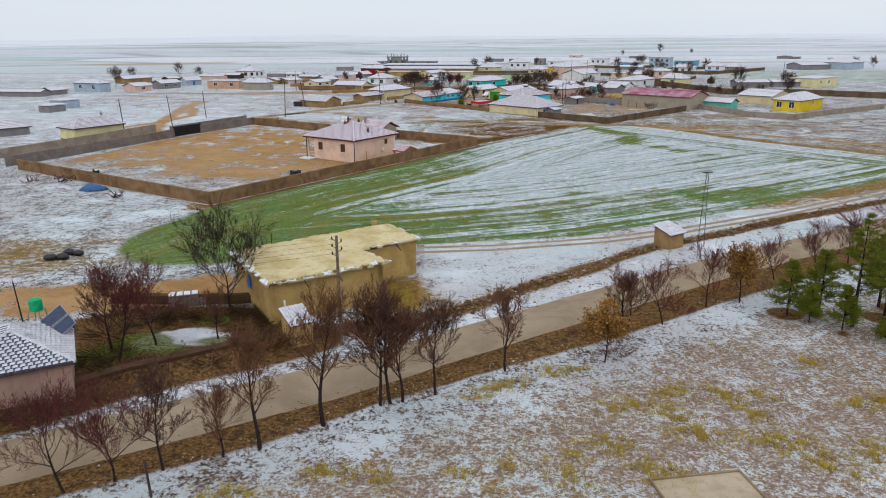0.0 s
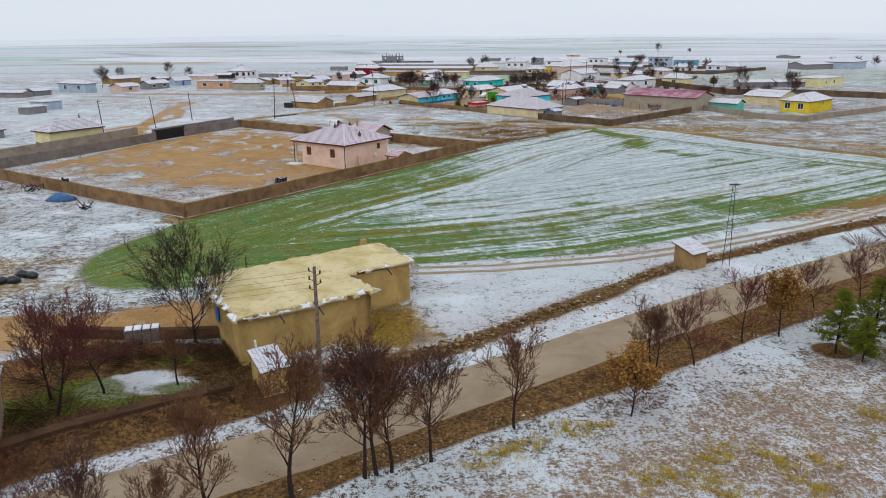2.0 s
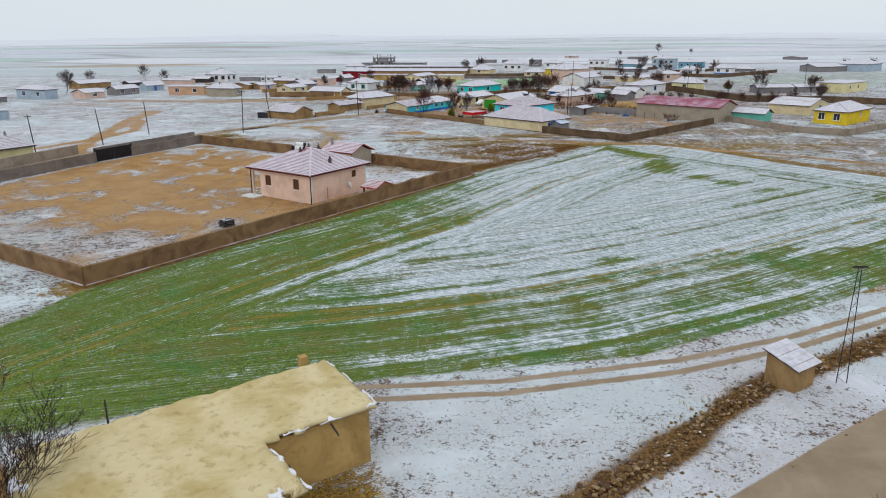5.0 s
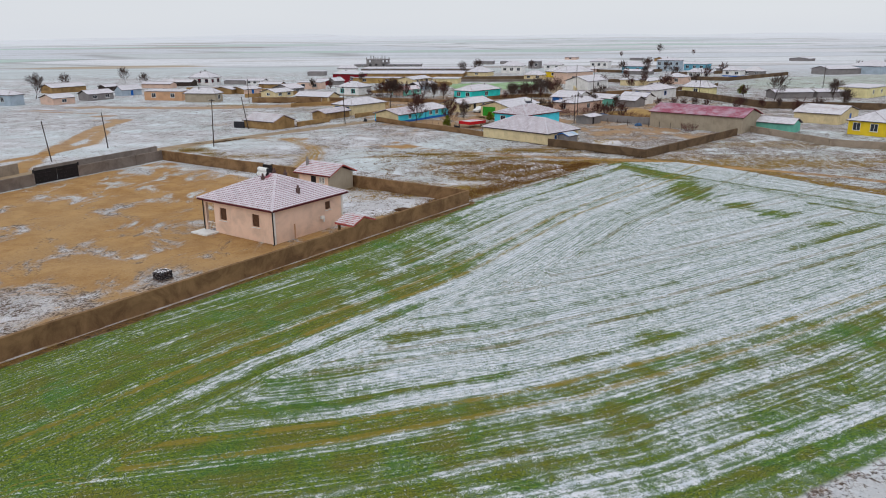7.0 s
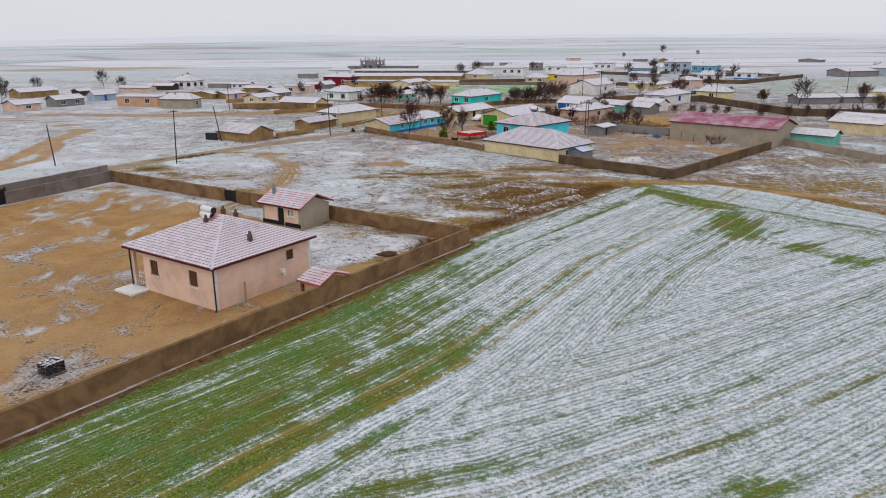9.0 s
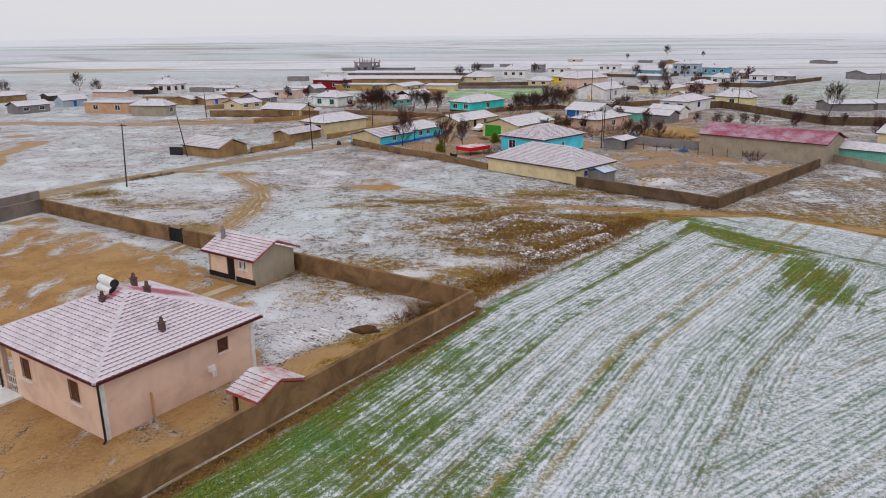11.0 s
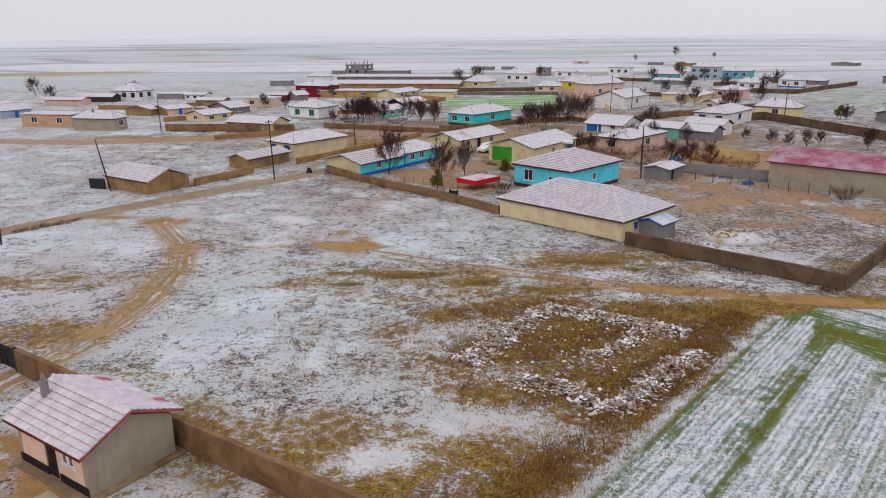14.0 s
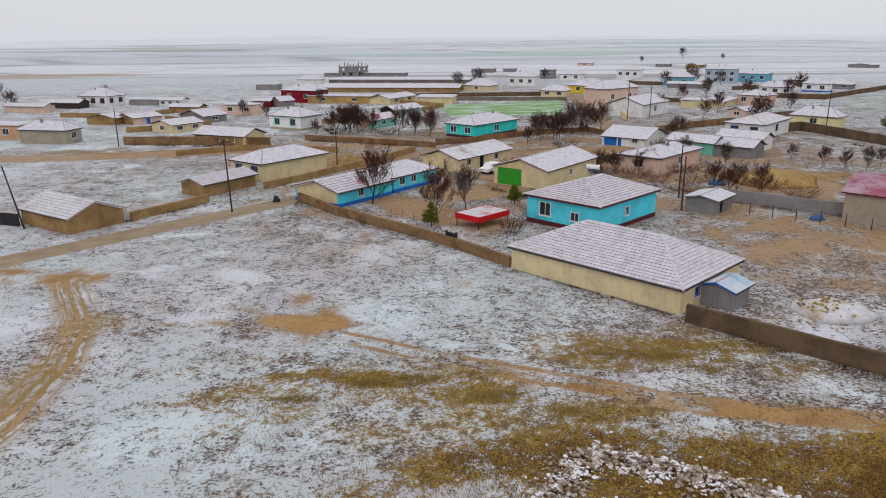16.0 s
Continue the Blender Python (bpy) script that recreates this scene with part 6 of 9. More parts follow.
blue = house("sky blue house with snowy tiled hip roof", 17.6, 190.0, 45, 10.8, 8.6, 2.9, 4.5, "blue", "roof_lav", "hip", wins=[("L", 1.6, 1.0, 1.3, 1.3), ("L", 5.4, 1.0, 0.9, 0.8), ("R", 4.8, 1.2, 0.7, 0.8)], plinth="trim_dark", courses=13, riser="riser_red")
water_heater("solar water heater with a blue drum on the blue house", 18.9, 199.0, 4.1, 150, 1)
house("long low cream house with snowy tiled hip roof", 18.85, 169.55, 44.5, 9.2, 15.0, 1.95, 4.0, "cream", "roof_lav", "hip", over=0.3, courses=16, riser="riser_lav", wins=[("R", 2.2, 0.8, 0.6, 0.6)], frame_="door_blue")
house("small grey block shed with a bright blue sheet roof", 22.7, 170.0, 44, 2.6, 2.6, 1.5, 1.95, "concrete", "roof_blue", "gu", over=0.25, name="shed", category="shed", riser="door_blue")
house("small grey privy shed with a flat snowy roof", 31.8, 197.8, 48, 4.4, 3.4, 1.6, 2.0, "concrete", "roof_thin", "gu", name="shed", category="shed", doors=[("R", 1.0, 0.8, 1.4, "door_dark")])
house("mint green shed with snowy gable roof", 45.5, 236.5, 46, 4.2, 7.5, 1.9, 2.9, "mint", "roof_thin", "gv", name="shed", category="shed")
house("grey shed with snowy gable roof", 50.2, 233, 46, 5.0, 6.0, 1.7, 2.7, "concrete", "roof_thin", "gv", name="shed", category="shed")
house("white annexe with snowy gable roof", 54.8, 240, 44, 4.0, 7.5, 2.0, 3.0, "white", "roof_thin", "gv", name="shed", category="shed")
house("long grey block barn with a red sheet gable roof", 57.6, 182.0, 47, 9.2, 19.0, 3.1, 4.5, "grey", "roof_bare", "gv", left_wall=None, over=0.35, riser="red", name="barn", category="barn")
house("mint green shed with snowy gable roof behind the wall", 67.5, 182.5, 46, 4.2, 8.5, 1.75, 2.7, "mint", "roof_thin", "gv", name="shed", category="shed")
house("bright yellow house with snowy hip roof", 81.6, 176.2, 42, 12.4, 6.5, 2.7, 4.3, "yellow", "roof_thin", wins=[("L", 0.9, 0.9, 1.2, 1.3), ("L", 3.9, 0.9, 1.2, 1.3), ("R", 7, 1.5, 0.6, 0.7)])
house("ochre house with blue door and snowy roof", 82.5, 194.2, 46, 13, 9, 2.2, 3.5, "cream", "roof_old", "gv", doors=[("R", 6.8, 1.4, 1.8, "door_blue")])
house("pale yellow house with lavender snowy hip roof", -68.6, 130.6, 57, 9.6, 4.8, 2.5, 4.1, "paleyellow", "roof_lav", "hip", plinth="trim_dark", over=0.45, courses=9, stacks=[(7, 2.4, 4.0)])
house("low grey shed with snowy roof beyond the long wall", 109, 257, 6, 10, 6, 1.7, 2.4, "concrete", "roof_thin", "gu", name="shed", category="shed")
house("long grey stable beyond the long wall", 96, 255, 2, 11, 6, 1.8, 2.6, "concrete", "roof_thin", "gu", name="stable", category="stable")
house("cream cottage on the far field", 122, 254, 40, 16, 9, 2.8, 3.6, "paleyellow", "roof_thin", "flat", wins=[("R", 3, 1.1, 1.0, 1.0), ("R", 9, 1.1, 1.0, 1.0)], over=0.2)
house("greyish pink farm building at the plain's edge", 168, 366, 20, 22, 10, 2.4, 3.6, "concrete", "roof_thin", "gu", name="stable", category="stable")
house("far farmhouse with snowy hip roof", 190, 366, 40, 18, 14, 3.4, 5.8, "paleblue", "roof_thin")
house("mud-brick house with patchy snow on old tiles", -33.9, 192.1, 56, 6.0, 8.7, 1.60, 2.85, "mudbrick", "roof_old", "gv", over=0.25, courses=8, riser="riser_lav")
house("low mud shed with a snowy roof by the lane", -25.7, 208.7, 57, 8.2, 4.1, 1.55, 2.25, "mudbrick", "roof_lav", "gu", name="shed", category="shed", courses=6, riser="riser_lav")
house("cream house with blue-framed windows and snowy hip roof", -20.9, 218.2, 52, 11.7, 6.5, 2.42, 3.74, "cream", "roof_thin", "hip", wins=[("L", 0.97, 0.87, 1.3, 1.02), ("L", 4.22, 0.87, 1.3, 1.02)], stacks=[(4.1, 3.9, 3.2)], frame_="door_blue")
house("turquoise house with snowy hip roof", 9.2, 257.5, 49, 13.6, 6.8, 2.49, 3.97, "teal", "roof_thin", "hip", wins=[("L", 1.05, 0.9, 1.3, 1.04), ("L", 4.45, 0.9, 1.3, 1.04), ("R", 6.15, 0.9, 1.3, 1.04)], stacks=[(4.8, 4.1, 3.4), (9.5, 2.9, 3.4)], plinth="trim_dark")
house("pink house with snowy hip roof", 32.3, 220.3, 46, 12.5, 6.2, 2.40, 3.40, "pink", "roof_thin", "hip", wins=[("L", 2.46, 0.86, 1.3, 1.01), ("R", 5.58, 0.86, 1.3, 1.01)], stacks=[(4.4, 3.7, 3.0)])
house("bare grey block house with snowy hip roof", -64.3, 254.4, 78, 4.2, 9.6, 2.53, 4.02, "grey", "roof_thin", "hip", wins=[("R", 1.45, 0.91, 1.3, 1.06)], stacks=[(1.5, 5.8, 3.5)])
house("salmon orange flat-roofed house", -76.1, 260.8, 78, 5.0, 12.3, 2.64, 2.84, "orange", "roof_thin", "flat", wins=[("L", 2.44, 0.95, 1.3, 1.11), ("L", 8.61, 0.95, 1.3, 1.11)], over=0.2)
house("white house with red windows and snowy hip roof", -87.5, 325.0, 72, 7.1, 9.3, 2.88, 4.97, "white", "roof_thin", "hip", wins=[("L", 0.91, 1.04, 1.3, 1.2), ("L", 4.02, 1.04, 1.3, 1.2), ("L", 7.13, 1.04, 1.3, 1.2), ("R", 1.12, 1.04, 1.3, 1.2), ("R", 4.65, 1.04, 1.3, 1.2)], stacks=[(2.5, 5.6, 4.2), (4.9, 3.9, 4.2)], frame_="red")
house("dark timber hay shed with broken snowy roof", -93.3, 320.9, 78, 4.2, 12.1, 1.55, 2.43, "dark_wood", "roof_old", "gv", name="shed", category="shed")
house("low pink shed with snowy roof", -97.6, 311.1, 78, 4.2, 11.6, 1.55, 2.25, "pink", "roof_lav", "gv", name="shed", category="shed")
house("low dark block shed with flat snowy roof", -75.2, 328.9, 80, 5.0, 8.7, 1.55, 1.75, "concrete", "roof_thin", "flat", name="shed", category="shed", over=0.05)
house("white shed with dark openings and snowy roof", -67.9, 326.7, 80, 4.2, 6.7, 1.55, 2.25, "white", "roof_thin", "gv", wins=[("L", 0.61, 0.56, 1.02, 0.65), ("L", 2.86, 0.56, 1.02, 0.65), ("L", 5.1, 0.56, 1.02, 0.65)], name="shed", category="shed")
house("brown-tiled house with a mud gable, thin snow", -63.5, 282.8, 50, 6.7, 7.6, 1.55, 2.28, "pink", "roof_old", "gu", doors=[("R", 2.89, 0.95, 1.32, "door_blue")], left_wall="mudbrick")
house("cream cottage with snowy gable roof", -50.1, 268.1, 56, 7.4, 6.5, 1.67, 2.57, "cream", "roof_thin", "gu", wins=[("L", 2.59, 0.6, 1.3, 0.7), ("R", 1.21, 0.6, 1.3, 0.7), ("R", 4.92, 0.6, 1.3, 0.7)])
house("grey farm shed with lavender snowy gable roof", -49.0, 285.0, 56, 6.3, 8.1, 1.55, 2.85, "concrete", "roof_lav", "gu", wins=[("R", 2.51, 0.56, 1.3, 0.65)], name="shed", category="shed")
house("low cream shed with snowy roof", -31.5, 250.6, 66, 6.0, 11.1, 1.68, 2.86, "cream", "roof_thin", "gv", wins=[("L", 2.12, 0.6, 1.3, 0.71), ("L", 7.66, 0.6, 1.3, 0.71)], name="shed", category="shed", left_wall="mudbrick")
house("pale pink flat-roofed house", -41.9, 301.8, 78, 5.0, 8.6, 2.30, 2.50, "pink", "roof_thin", "flat", wins=[("L", 1.51, 0.83, 1.3, 0.96), ("L", 5.82, 0.83, 1.3, 0.96)], over=0.15)
house("dark red house with a snowy roof and balcony", -32.2, 332.2, 66, 7.1, 11.3, 3.44, 4.81, "red", "roof_thin", "hip", wins=[("L", 2.18, 1.24, 1.3, 1.2), ("L", 7.85, 1.24, 1.3, 1.2), ("R", 1.14, 1.24, 1.3, 1.2), ("R", 4.71, 1.24, 1.3, 1.2)], stacks=[(2.5, 6.8, 4.3)])
house("low dark red shed with snowy roof", -42.5, 321.5, 76, 4.2, 5.0, 1.64, 2.34, "red", "roof_thin", "gv", name="shed", category="shed")
house("small grey shed with a snowy gable roof", -39.6, 321.3, 50, 4.6, 4.1, 1.55, 2.73, "concrete", "roof_thin", "gu", name="shed", category="shed")
house("white house with mint shutters and snowy hip roof", -25.2, 270.9, 60, 6.7, 8.3, 2.83, 4.38, "white", "roof_thin", "hip", wins=[("L", 1.42, 1.02, 1.3, 1.19), ("L", 5.57, 1.02, 1.3, 1.19)], stacks=[(2.3, 5.0, 3.8), (4.7, 3.5, 3.8)], frame_="door_teal", plinth="grey")
house("mint green cottage with thin snow on red tiles", -11.4, 272.8, 55, 9.0, 4.5, 1.72, 2.67, "mint", "roof_half", "gu", wins=[("R", 0.85, 0.62, 1.3, 0.72), ("R", 3.86, 0.62, 1.3, 0.72), ("R", 6.86, 0.62, 1.3, 0.72)], left_wall="pink")
house("dark-ended barn with a snowy gable roof", -7.4, 294.4, 52, 9.8, 4.9, 1.55, 2.61, "paleblue", "roof_thin", "gu", wins=[("R", 4.26, 0.56, 1.3, 0.65)], name="barn", category="barn", left_wall="door_dark")
house("low grey flat-roofed shed on the plain", -53.6, 383.2, 80, 5.0, 7.7, 1.93, 2.13, "concrete", "roof_thin", "flat", name="shed", category="shed", over=0.05)
house("long grey block stable with flat roof", -12.2, 460.6, 82, 8.7, 37.4, 1.55, 1.75, "concrete", "roof_thin", "flat", wins=[("L", 4.02, 0.56, 1.3, 0.65), ("L", 13.36, 0.56, 1.3, 0.65), ("L", 22.7, 0.56, 1.3, 0.65), ("L", 32.05, 0.56, 1.3, 0.65)], name="stable", category="stable")
house("long pale stable with flat snowy roof", 14.7, 408.1, 83, 17.4, 55.0, 1.55, 1.75, "paleearth", "roof_thin", "flat", wins=[("L", 3.93, 0.56, 1.3, 0.65), ("L", 13.1, 0.56, 1.3, 0.65), ("L", 22.26, 0.56, 1.3, 0.65), ("L", 31.43, 0.56, 1.3, 0.65), ("L", 40.59, 0.56, 1.3, 0.65), ("L", 49.76, 0.56, 1.3, 0.65)], name="stable", category="stable")
house("long mud stable under a broad snowy roof", 9.5, 367.0, 83, 21.9, 47.7, 1.55, 2.25, "mudbrick", "roof_thin", "gv", name="stable", category="stable")
house("mud-walled shed with flat snowy roof", -16.3, 329.1, 80, 5.0, 18.1, 2.01, 2.21, "mud", "roof_thin", "flat", wins=[("L", 3.88, 0.72, 1.3, 0.84), ("L", 12.94, 0.72, 1.3, 0.84)], name="shed", category="shed")
house("low cream house with snowy gable roof", -10.6, 325.4, 60, 13.6, 6.8, 1.67, 2.60, "cream", "roof_thin", "gu", wins=[("R", 2.75, 0.6, 1.3, 0.7), ("R", 9.56, 0.6, 1.3, 0.7)])
house("white house with snowy hip roof behind the stable", -41.5, 404.7, 78, 4.3, 9.1, 2.29, 3.82, "white", "roof_thin", "hip")
house("cream house with rounded snowy hip roof", 19.7, 370.8, 62, 8.1, 9.4, 1.85, 4.10, "cream", "roof_thin", "hip", wins=[("L", 4.07, 0.66, 1.3, 0.78)])
house("long dark stable at the far side of the village", 30.1, 489.0, 76, 8.4, 11.0, 1.88, 2.08, "concrete", "roof_thin", "flat", name="stable", category="stable")
house("dark shed at the far side of the village", 40.7, 492.9, 74, 8.1, 5.7, 1.63, 1.83, "concrete", "roof_thin", "flat", name="shed", category="shed")
house("large pale house with snowy hip roof", 37.7, 393.2, 71, 7.2, 9.9, 3.41, 5.58, "white", "roof_thin", "hip", wins=[("L", 1.0, 1.23, 1.3, 1.2), ("L", 4.3, 1.23, 1.3, 1.2), ("L", 7.6, 1.23, 1.3, 1.2)], stacks=[(2.5, 5.9, 4.8)])
house("small cream house with snowy hip roof", 40.7, 344.5, 64, 5.5, 7.6, 1.99, 3.55, "cream", "roof_thin", "hip", wins=[("L", 1.25, 0.72, 1.3, 0.84), ("L", 5.05, 0.72, 1.3, 0.84)])
house("small yellow house with thin snow on its roof", 50.3, 358.5, 52, 14.0, 7.0, 2.46, 4.28, "yellow", "roof_old", "hip", wins=[("L", 2.85, 0.89, 1.3, 1.03), ("R", 6.35, 0.89, 1.3, 1.03)])
house("pink two-storey house with a white hip roof", 46.6, 319.1, 36, 14.0, 7.0, 4.27, 6.31, "pink", "roof_thin", "hip", wins=[("R", 2.85, 1.54, 1.3, 1.2), ("R", 9.85, 1.54, 1.3, 1.2)])
house("big white barn with a pale sheet gable roof", 48.8, 289.3, 50, 14.0, 8.6, 2.91, 4.51, "white", "roof_thin", "gu", wins=[("R", 6.35, 1.05, 1.3, 1.2)], name="barn", category="barn")
house("long barn with blue doors and snowy roof", 37.1, 244.3, 52, 9.6, 7.8, 1.55, 3.01, "white", "roof_thin", "gv", wins=[("L", 5.47, 0.8, 0.9, 0.7)], doors=[("L", 0.3, 2.34, 1.4, "door_blue"), ("L", 2.81, 0.7, 1.4, "door_blue")], name="barn", category="barn")
house("white house with blue windows and snowy hip roof", 60.7, 253.1, 48, 14.0, 7.0, 2.72, 3.91, "white", "roof_lav", "hip", wins=[("L", 1.1, 0.98, 1.3, 1.14), ("L", 4.6, 0.98, 1.3, 1.14), ("R", 6.35, 0.98, 1.3, 1.14)], stacks=[(4.9, 4.2, 3.5)], frame_="door_blue")
house("pale yellow house with a broad snowy hip roof", 81.3, 267.0, 45, 4.8, 9.0, 2.33, 4.07, "paleyellow", "roof_thin", "hip", wins=[("L", 3.84, 0.84, 1.3, 0.98)], stacks=[(1.7, 5.4, 3.4)])
house("pink house with snowy hip roof beside the lane", 87.4, 314.3, 42, 7.0, 7.5, 2.60, 3.80, "pink", "roof_thin", "hip", wins=[("L", 1.22, 0.94, 1.3, 1.09), ("L", 4.97, 0.94, 1.3, 1.09)])
house("white house with snowy hip roof and dark windows", 108.6, 344.4, 52, 4.2, 9.4, 2.49, 4.04, "white", "roof_thin", "hip", wins=[("L", 0.92, 0.9, 1.3, 1.05), ("L", 4.05, 0.9, 1.3, 1.05), ("L", 7.18, 0.9, 1.3, 1.05)], stacks=[(1.5, 5.6, 3.5)], plinth="paleblue")
house("white house by the field with snowy hip roof", 125.7, 355.8, 50, 4.4, 7.8, 2.61, 4.11, "white", "roof_thin", "hip", wins=[("L", 1.3, 0.94, 1.3, 1.1), ("L", 5.2, 0.94, 1.3, 1.1)], plinth="door_blue")
house("weathered house in a cluttered yard, snowy roof", 138.6, 366.5, 49, 6.3, 8.0, 1.64, 3.53, "concrete", "roof_old", "hip", wins=[("L", 1.36, 0.59, 1.3, 0.69), ("L", 5.39, 0.59, 1.3, 0.69)])
house("pale blue two-storey house with snowy hip roof", 113.6, 400.2, 58, 6.6, 11.0, 5.13, 6.34, "paleblue", "roof_thin", "hip", wins=[("L", 0.75, 0.72, 1.25, 1.2), ("L", 0.75, 2.98, 1.25, 1.2), ("L", 3.51, 0.72, 1.25, 1.2), ("L", 3.51, 2.98, 1.25, 1.2), ("L", 6.27, 0.72, 1.25, 1.2), ("L", 6.27, 2.98, 1.25, 1.2), ("L", 9.03, 0.72, 1.25, 1.2), ("L", 9.03, 2.98, 1.25, 1.2)], stacks=[(2.3, 6.6, 5.9), (4.6, 4.6, 5.9)])
house("washed-out blue house with snowy hip roof", 127.4, 405.1, 54, 10.4, 10.1, 3.14, 4.48, "blue2", "roof_thin", "hip", wins=[("L", 1.04, 1.13, 1.3, 1.2), ("L", 4.41, 1.13, 1.3, 1.2), ("L", 7.78, 1.13, 1.3, 1.2)], stacks=[(3.6, 6.1, 4.0)])
house("pale blue house with snowy hip roof", 92.8, 387.3, 61, 6.5, 9.7, 3.14, 5.06, "blue2", "roof_thin", "hip", wins=[("L", 1.78, 1.13, 1.3, 1.2), ("L", 6.63, 1.13, 1.3, 1.2)])
house("white two-storey house with snowy hip roof", 87.0, 435.4, 63, 7.9, 9.3, 3.46, 5.08, "white", "roof_thin", "hip", wins=[("L", 0.9, 1.25, 1.3, 1.2), ("L", 3.99, 1.25, 1.3, 1.2), ("L", 7.08, 1.25, 1.3, 1.2)])
house("grey house with snowy hip roof", 60.5, 423.4, 67, 6.5, 8.6, 2.44, 4.24, "white", "roof_thin", "hip", wins=[("L", 1.5, 0.88, 1.3, 1.03), ("L", 5.79, 0.88, 1.3, 1.03)])
house("small pink house far out with snowy roof", 91.3, 555.6, 68, 10.8, 7.5, 1.58, 2.95, "pink", "roof_thin", "hip", wins=[("L", 3.12, 0.57, 1.3, 0.67)])
house("violet-walled shed with snowy gable roof", 71.6, 287.7, 39, 4.7, 4.3, 1.55, 2.33, "pink", "roof_lav", "gu", wins=[("L", 1.48, 0.56, 1.3, 0.65)], name="shed", category="shed")
house("low cream flat-roofed shed", 70.2, 308.3, 58, 5.8, 6.4, 1.96, 2.16, "cream", "roof_thin", "flat", name="shed", category="shed")
house("cream hut with snowy gable roof", 74.2, 309.4, 52, 13.3, 6.6, 1.55, 2.25, "cream", "roof_thin", "gu", name="shed", category="shed")
house("low grey shed with snowy gable roof", 92.6, 373.7, 58, 5.1, 12.3, 1.55, 2.31, "concrete", "roof_thin", "gv", name="shed", category="shed")
house("grey farm barn far out on the plain", 226.6, 505.9, 40, 8.2, 12.4, 1.55, 2.26, "concrete", "roof_thin", "gu", name="barn", category="barn")
house("low farm shed far out on the plain", 130.3, 534.6, 63, 8.8, 7.3, 1.55, 1.75, "concrete", "roof_thin", "flat", name="shed", category="shed")
house("far shed with snowy roof beside the road", 141.0, 519.4, 51, 12.8, 6.4, 1.55, 2.64, "mudbrick", "roof_thin", "gu", name="shed", category="shed")
house("low village shed with flat snowy roof", 6.4, 325.6, 80, 8.4, 9.8, 1.83, 2.03, "cream", "roof_thin", "flat", name="shed", category="shed")
house("brown shed with a snowy gable roof", -67.7, 283.1, 76, 4.2, 7.1, 1.55, 2.40, "mudbrick", "roof_thin", "gu", name="shed", category="shed")
house("low shed with snowy roof behind the cream cottage", -57.0, 306.8, 78, 4.2, 8.1, 1.55, 2.25, "mudbrick", "roof_thin", "gv", name="shed", category="shed")
house("small shed between the far houses", 67.9, 392.9, 46, 10.5, 5.3, 1.55, 2.25, "pink", "roof_thin", "gu", name="shed", category="shed")
house("grey block house, unplastered, with flat roof", 51.0, 435.9, 69, 6.8, 5.6, 3.69, 3.89, "concrete", "roof_thin", "flat", wins=[("L", 0.76, 1.33, 1.26, 1.2), ("L", 3.54, 1.33, 1.26, 1.2)])
house("low shed with snowy roof by the field", 136.8, 391.4, 53, 6.0, 8.6, 1.55, 2.25, "concrete", "roof_thin", "gv", name="shed", category="shed")
house("pale blue house with snowy roof", -119.2, 247.5, 66, 4.4, 12.4, 2.97, 4.19, "paleblue", "roof_thin", "hip", wins=[("L", 2.46, 1.07, 1.3, 1.2), ("L", 8.69, 1.07, 1.3, 1.2)])
house("long low stable with snowy roof", -130.1, 230.4, 78, 4.2, 23.7, 1.55, 2.25, "concrete", "roof_thin", "gv", name="stable", category="stable")
house("grey gabled shed with snowy roof", -129.9, 236.7, 62, 5.6, 5.3, 1.55, 2.41, "concrete", "roof_thin", "gu", name="shed", category="shed")
house("pink shed with a snowy roof", -108.0, 249.2, 58, 6.4, 6.6, 1.87, 2.89, "pink", "roof_thin", "gu", wins=[("R", 2.55, 0.67, 1.3, 0.78)], name="shed", category="shed")
house("long grey block stable with snowy roof", -104.0, 261.7, 58, 8.2, 5.1, 1.96, 3.03, "concrete", "roof_thin", "gu", wins=[("R", 1.39, 0.7, 1.3, 0.82), ("R", 5.48, 0.7, 1.3, 0.82)], name="stable", category="stable")
house("long pale blue stable with blue door and snowy roof", -101.1, 278.4, 58, 7.1, 3.9, 1.87, 3.29, "paleblue", "roof_thin", "gu", doors=[("R", 3.09, 0.95, 1.59, "door_blue")], name="stable", category="stable")
house("mud shed with a dark gable and snowy roof", -129.3, 289.8, 58, 12.3, 6.6, 1.94, 3.06, "mudbrick", "roof_thin", "gu", name="shed", category="shed")
house("dark timber shed with snowy roof", -115.3, 298.7, 58, 4.9, 4.3, 1.55, 2.25, "dark_wood", "roof_thin", "gu", name="shed", category="shed")
house("small grey block hut on the meadow", -101.4, 182.6, 70, 5.0, 3.6, 1.67, 1.87, "concrete", "roof_thin", "flat", name="hut", category="hut")
house("pale blue hut beside the earth bank", -103.1, 192.4, 62, 5.0, 5.5, 2.05, 2.25, "paleblue", "roof_thin", "flat", name="hut", category="hut")
house("low grey stable with lavender snowy roof", -87.0, 138.3, 50, 5.3, 19.5, 1.55, 2.25, "concrete", "roof_lav", "gu", name="stable", category="stable", courses=6)
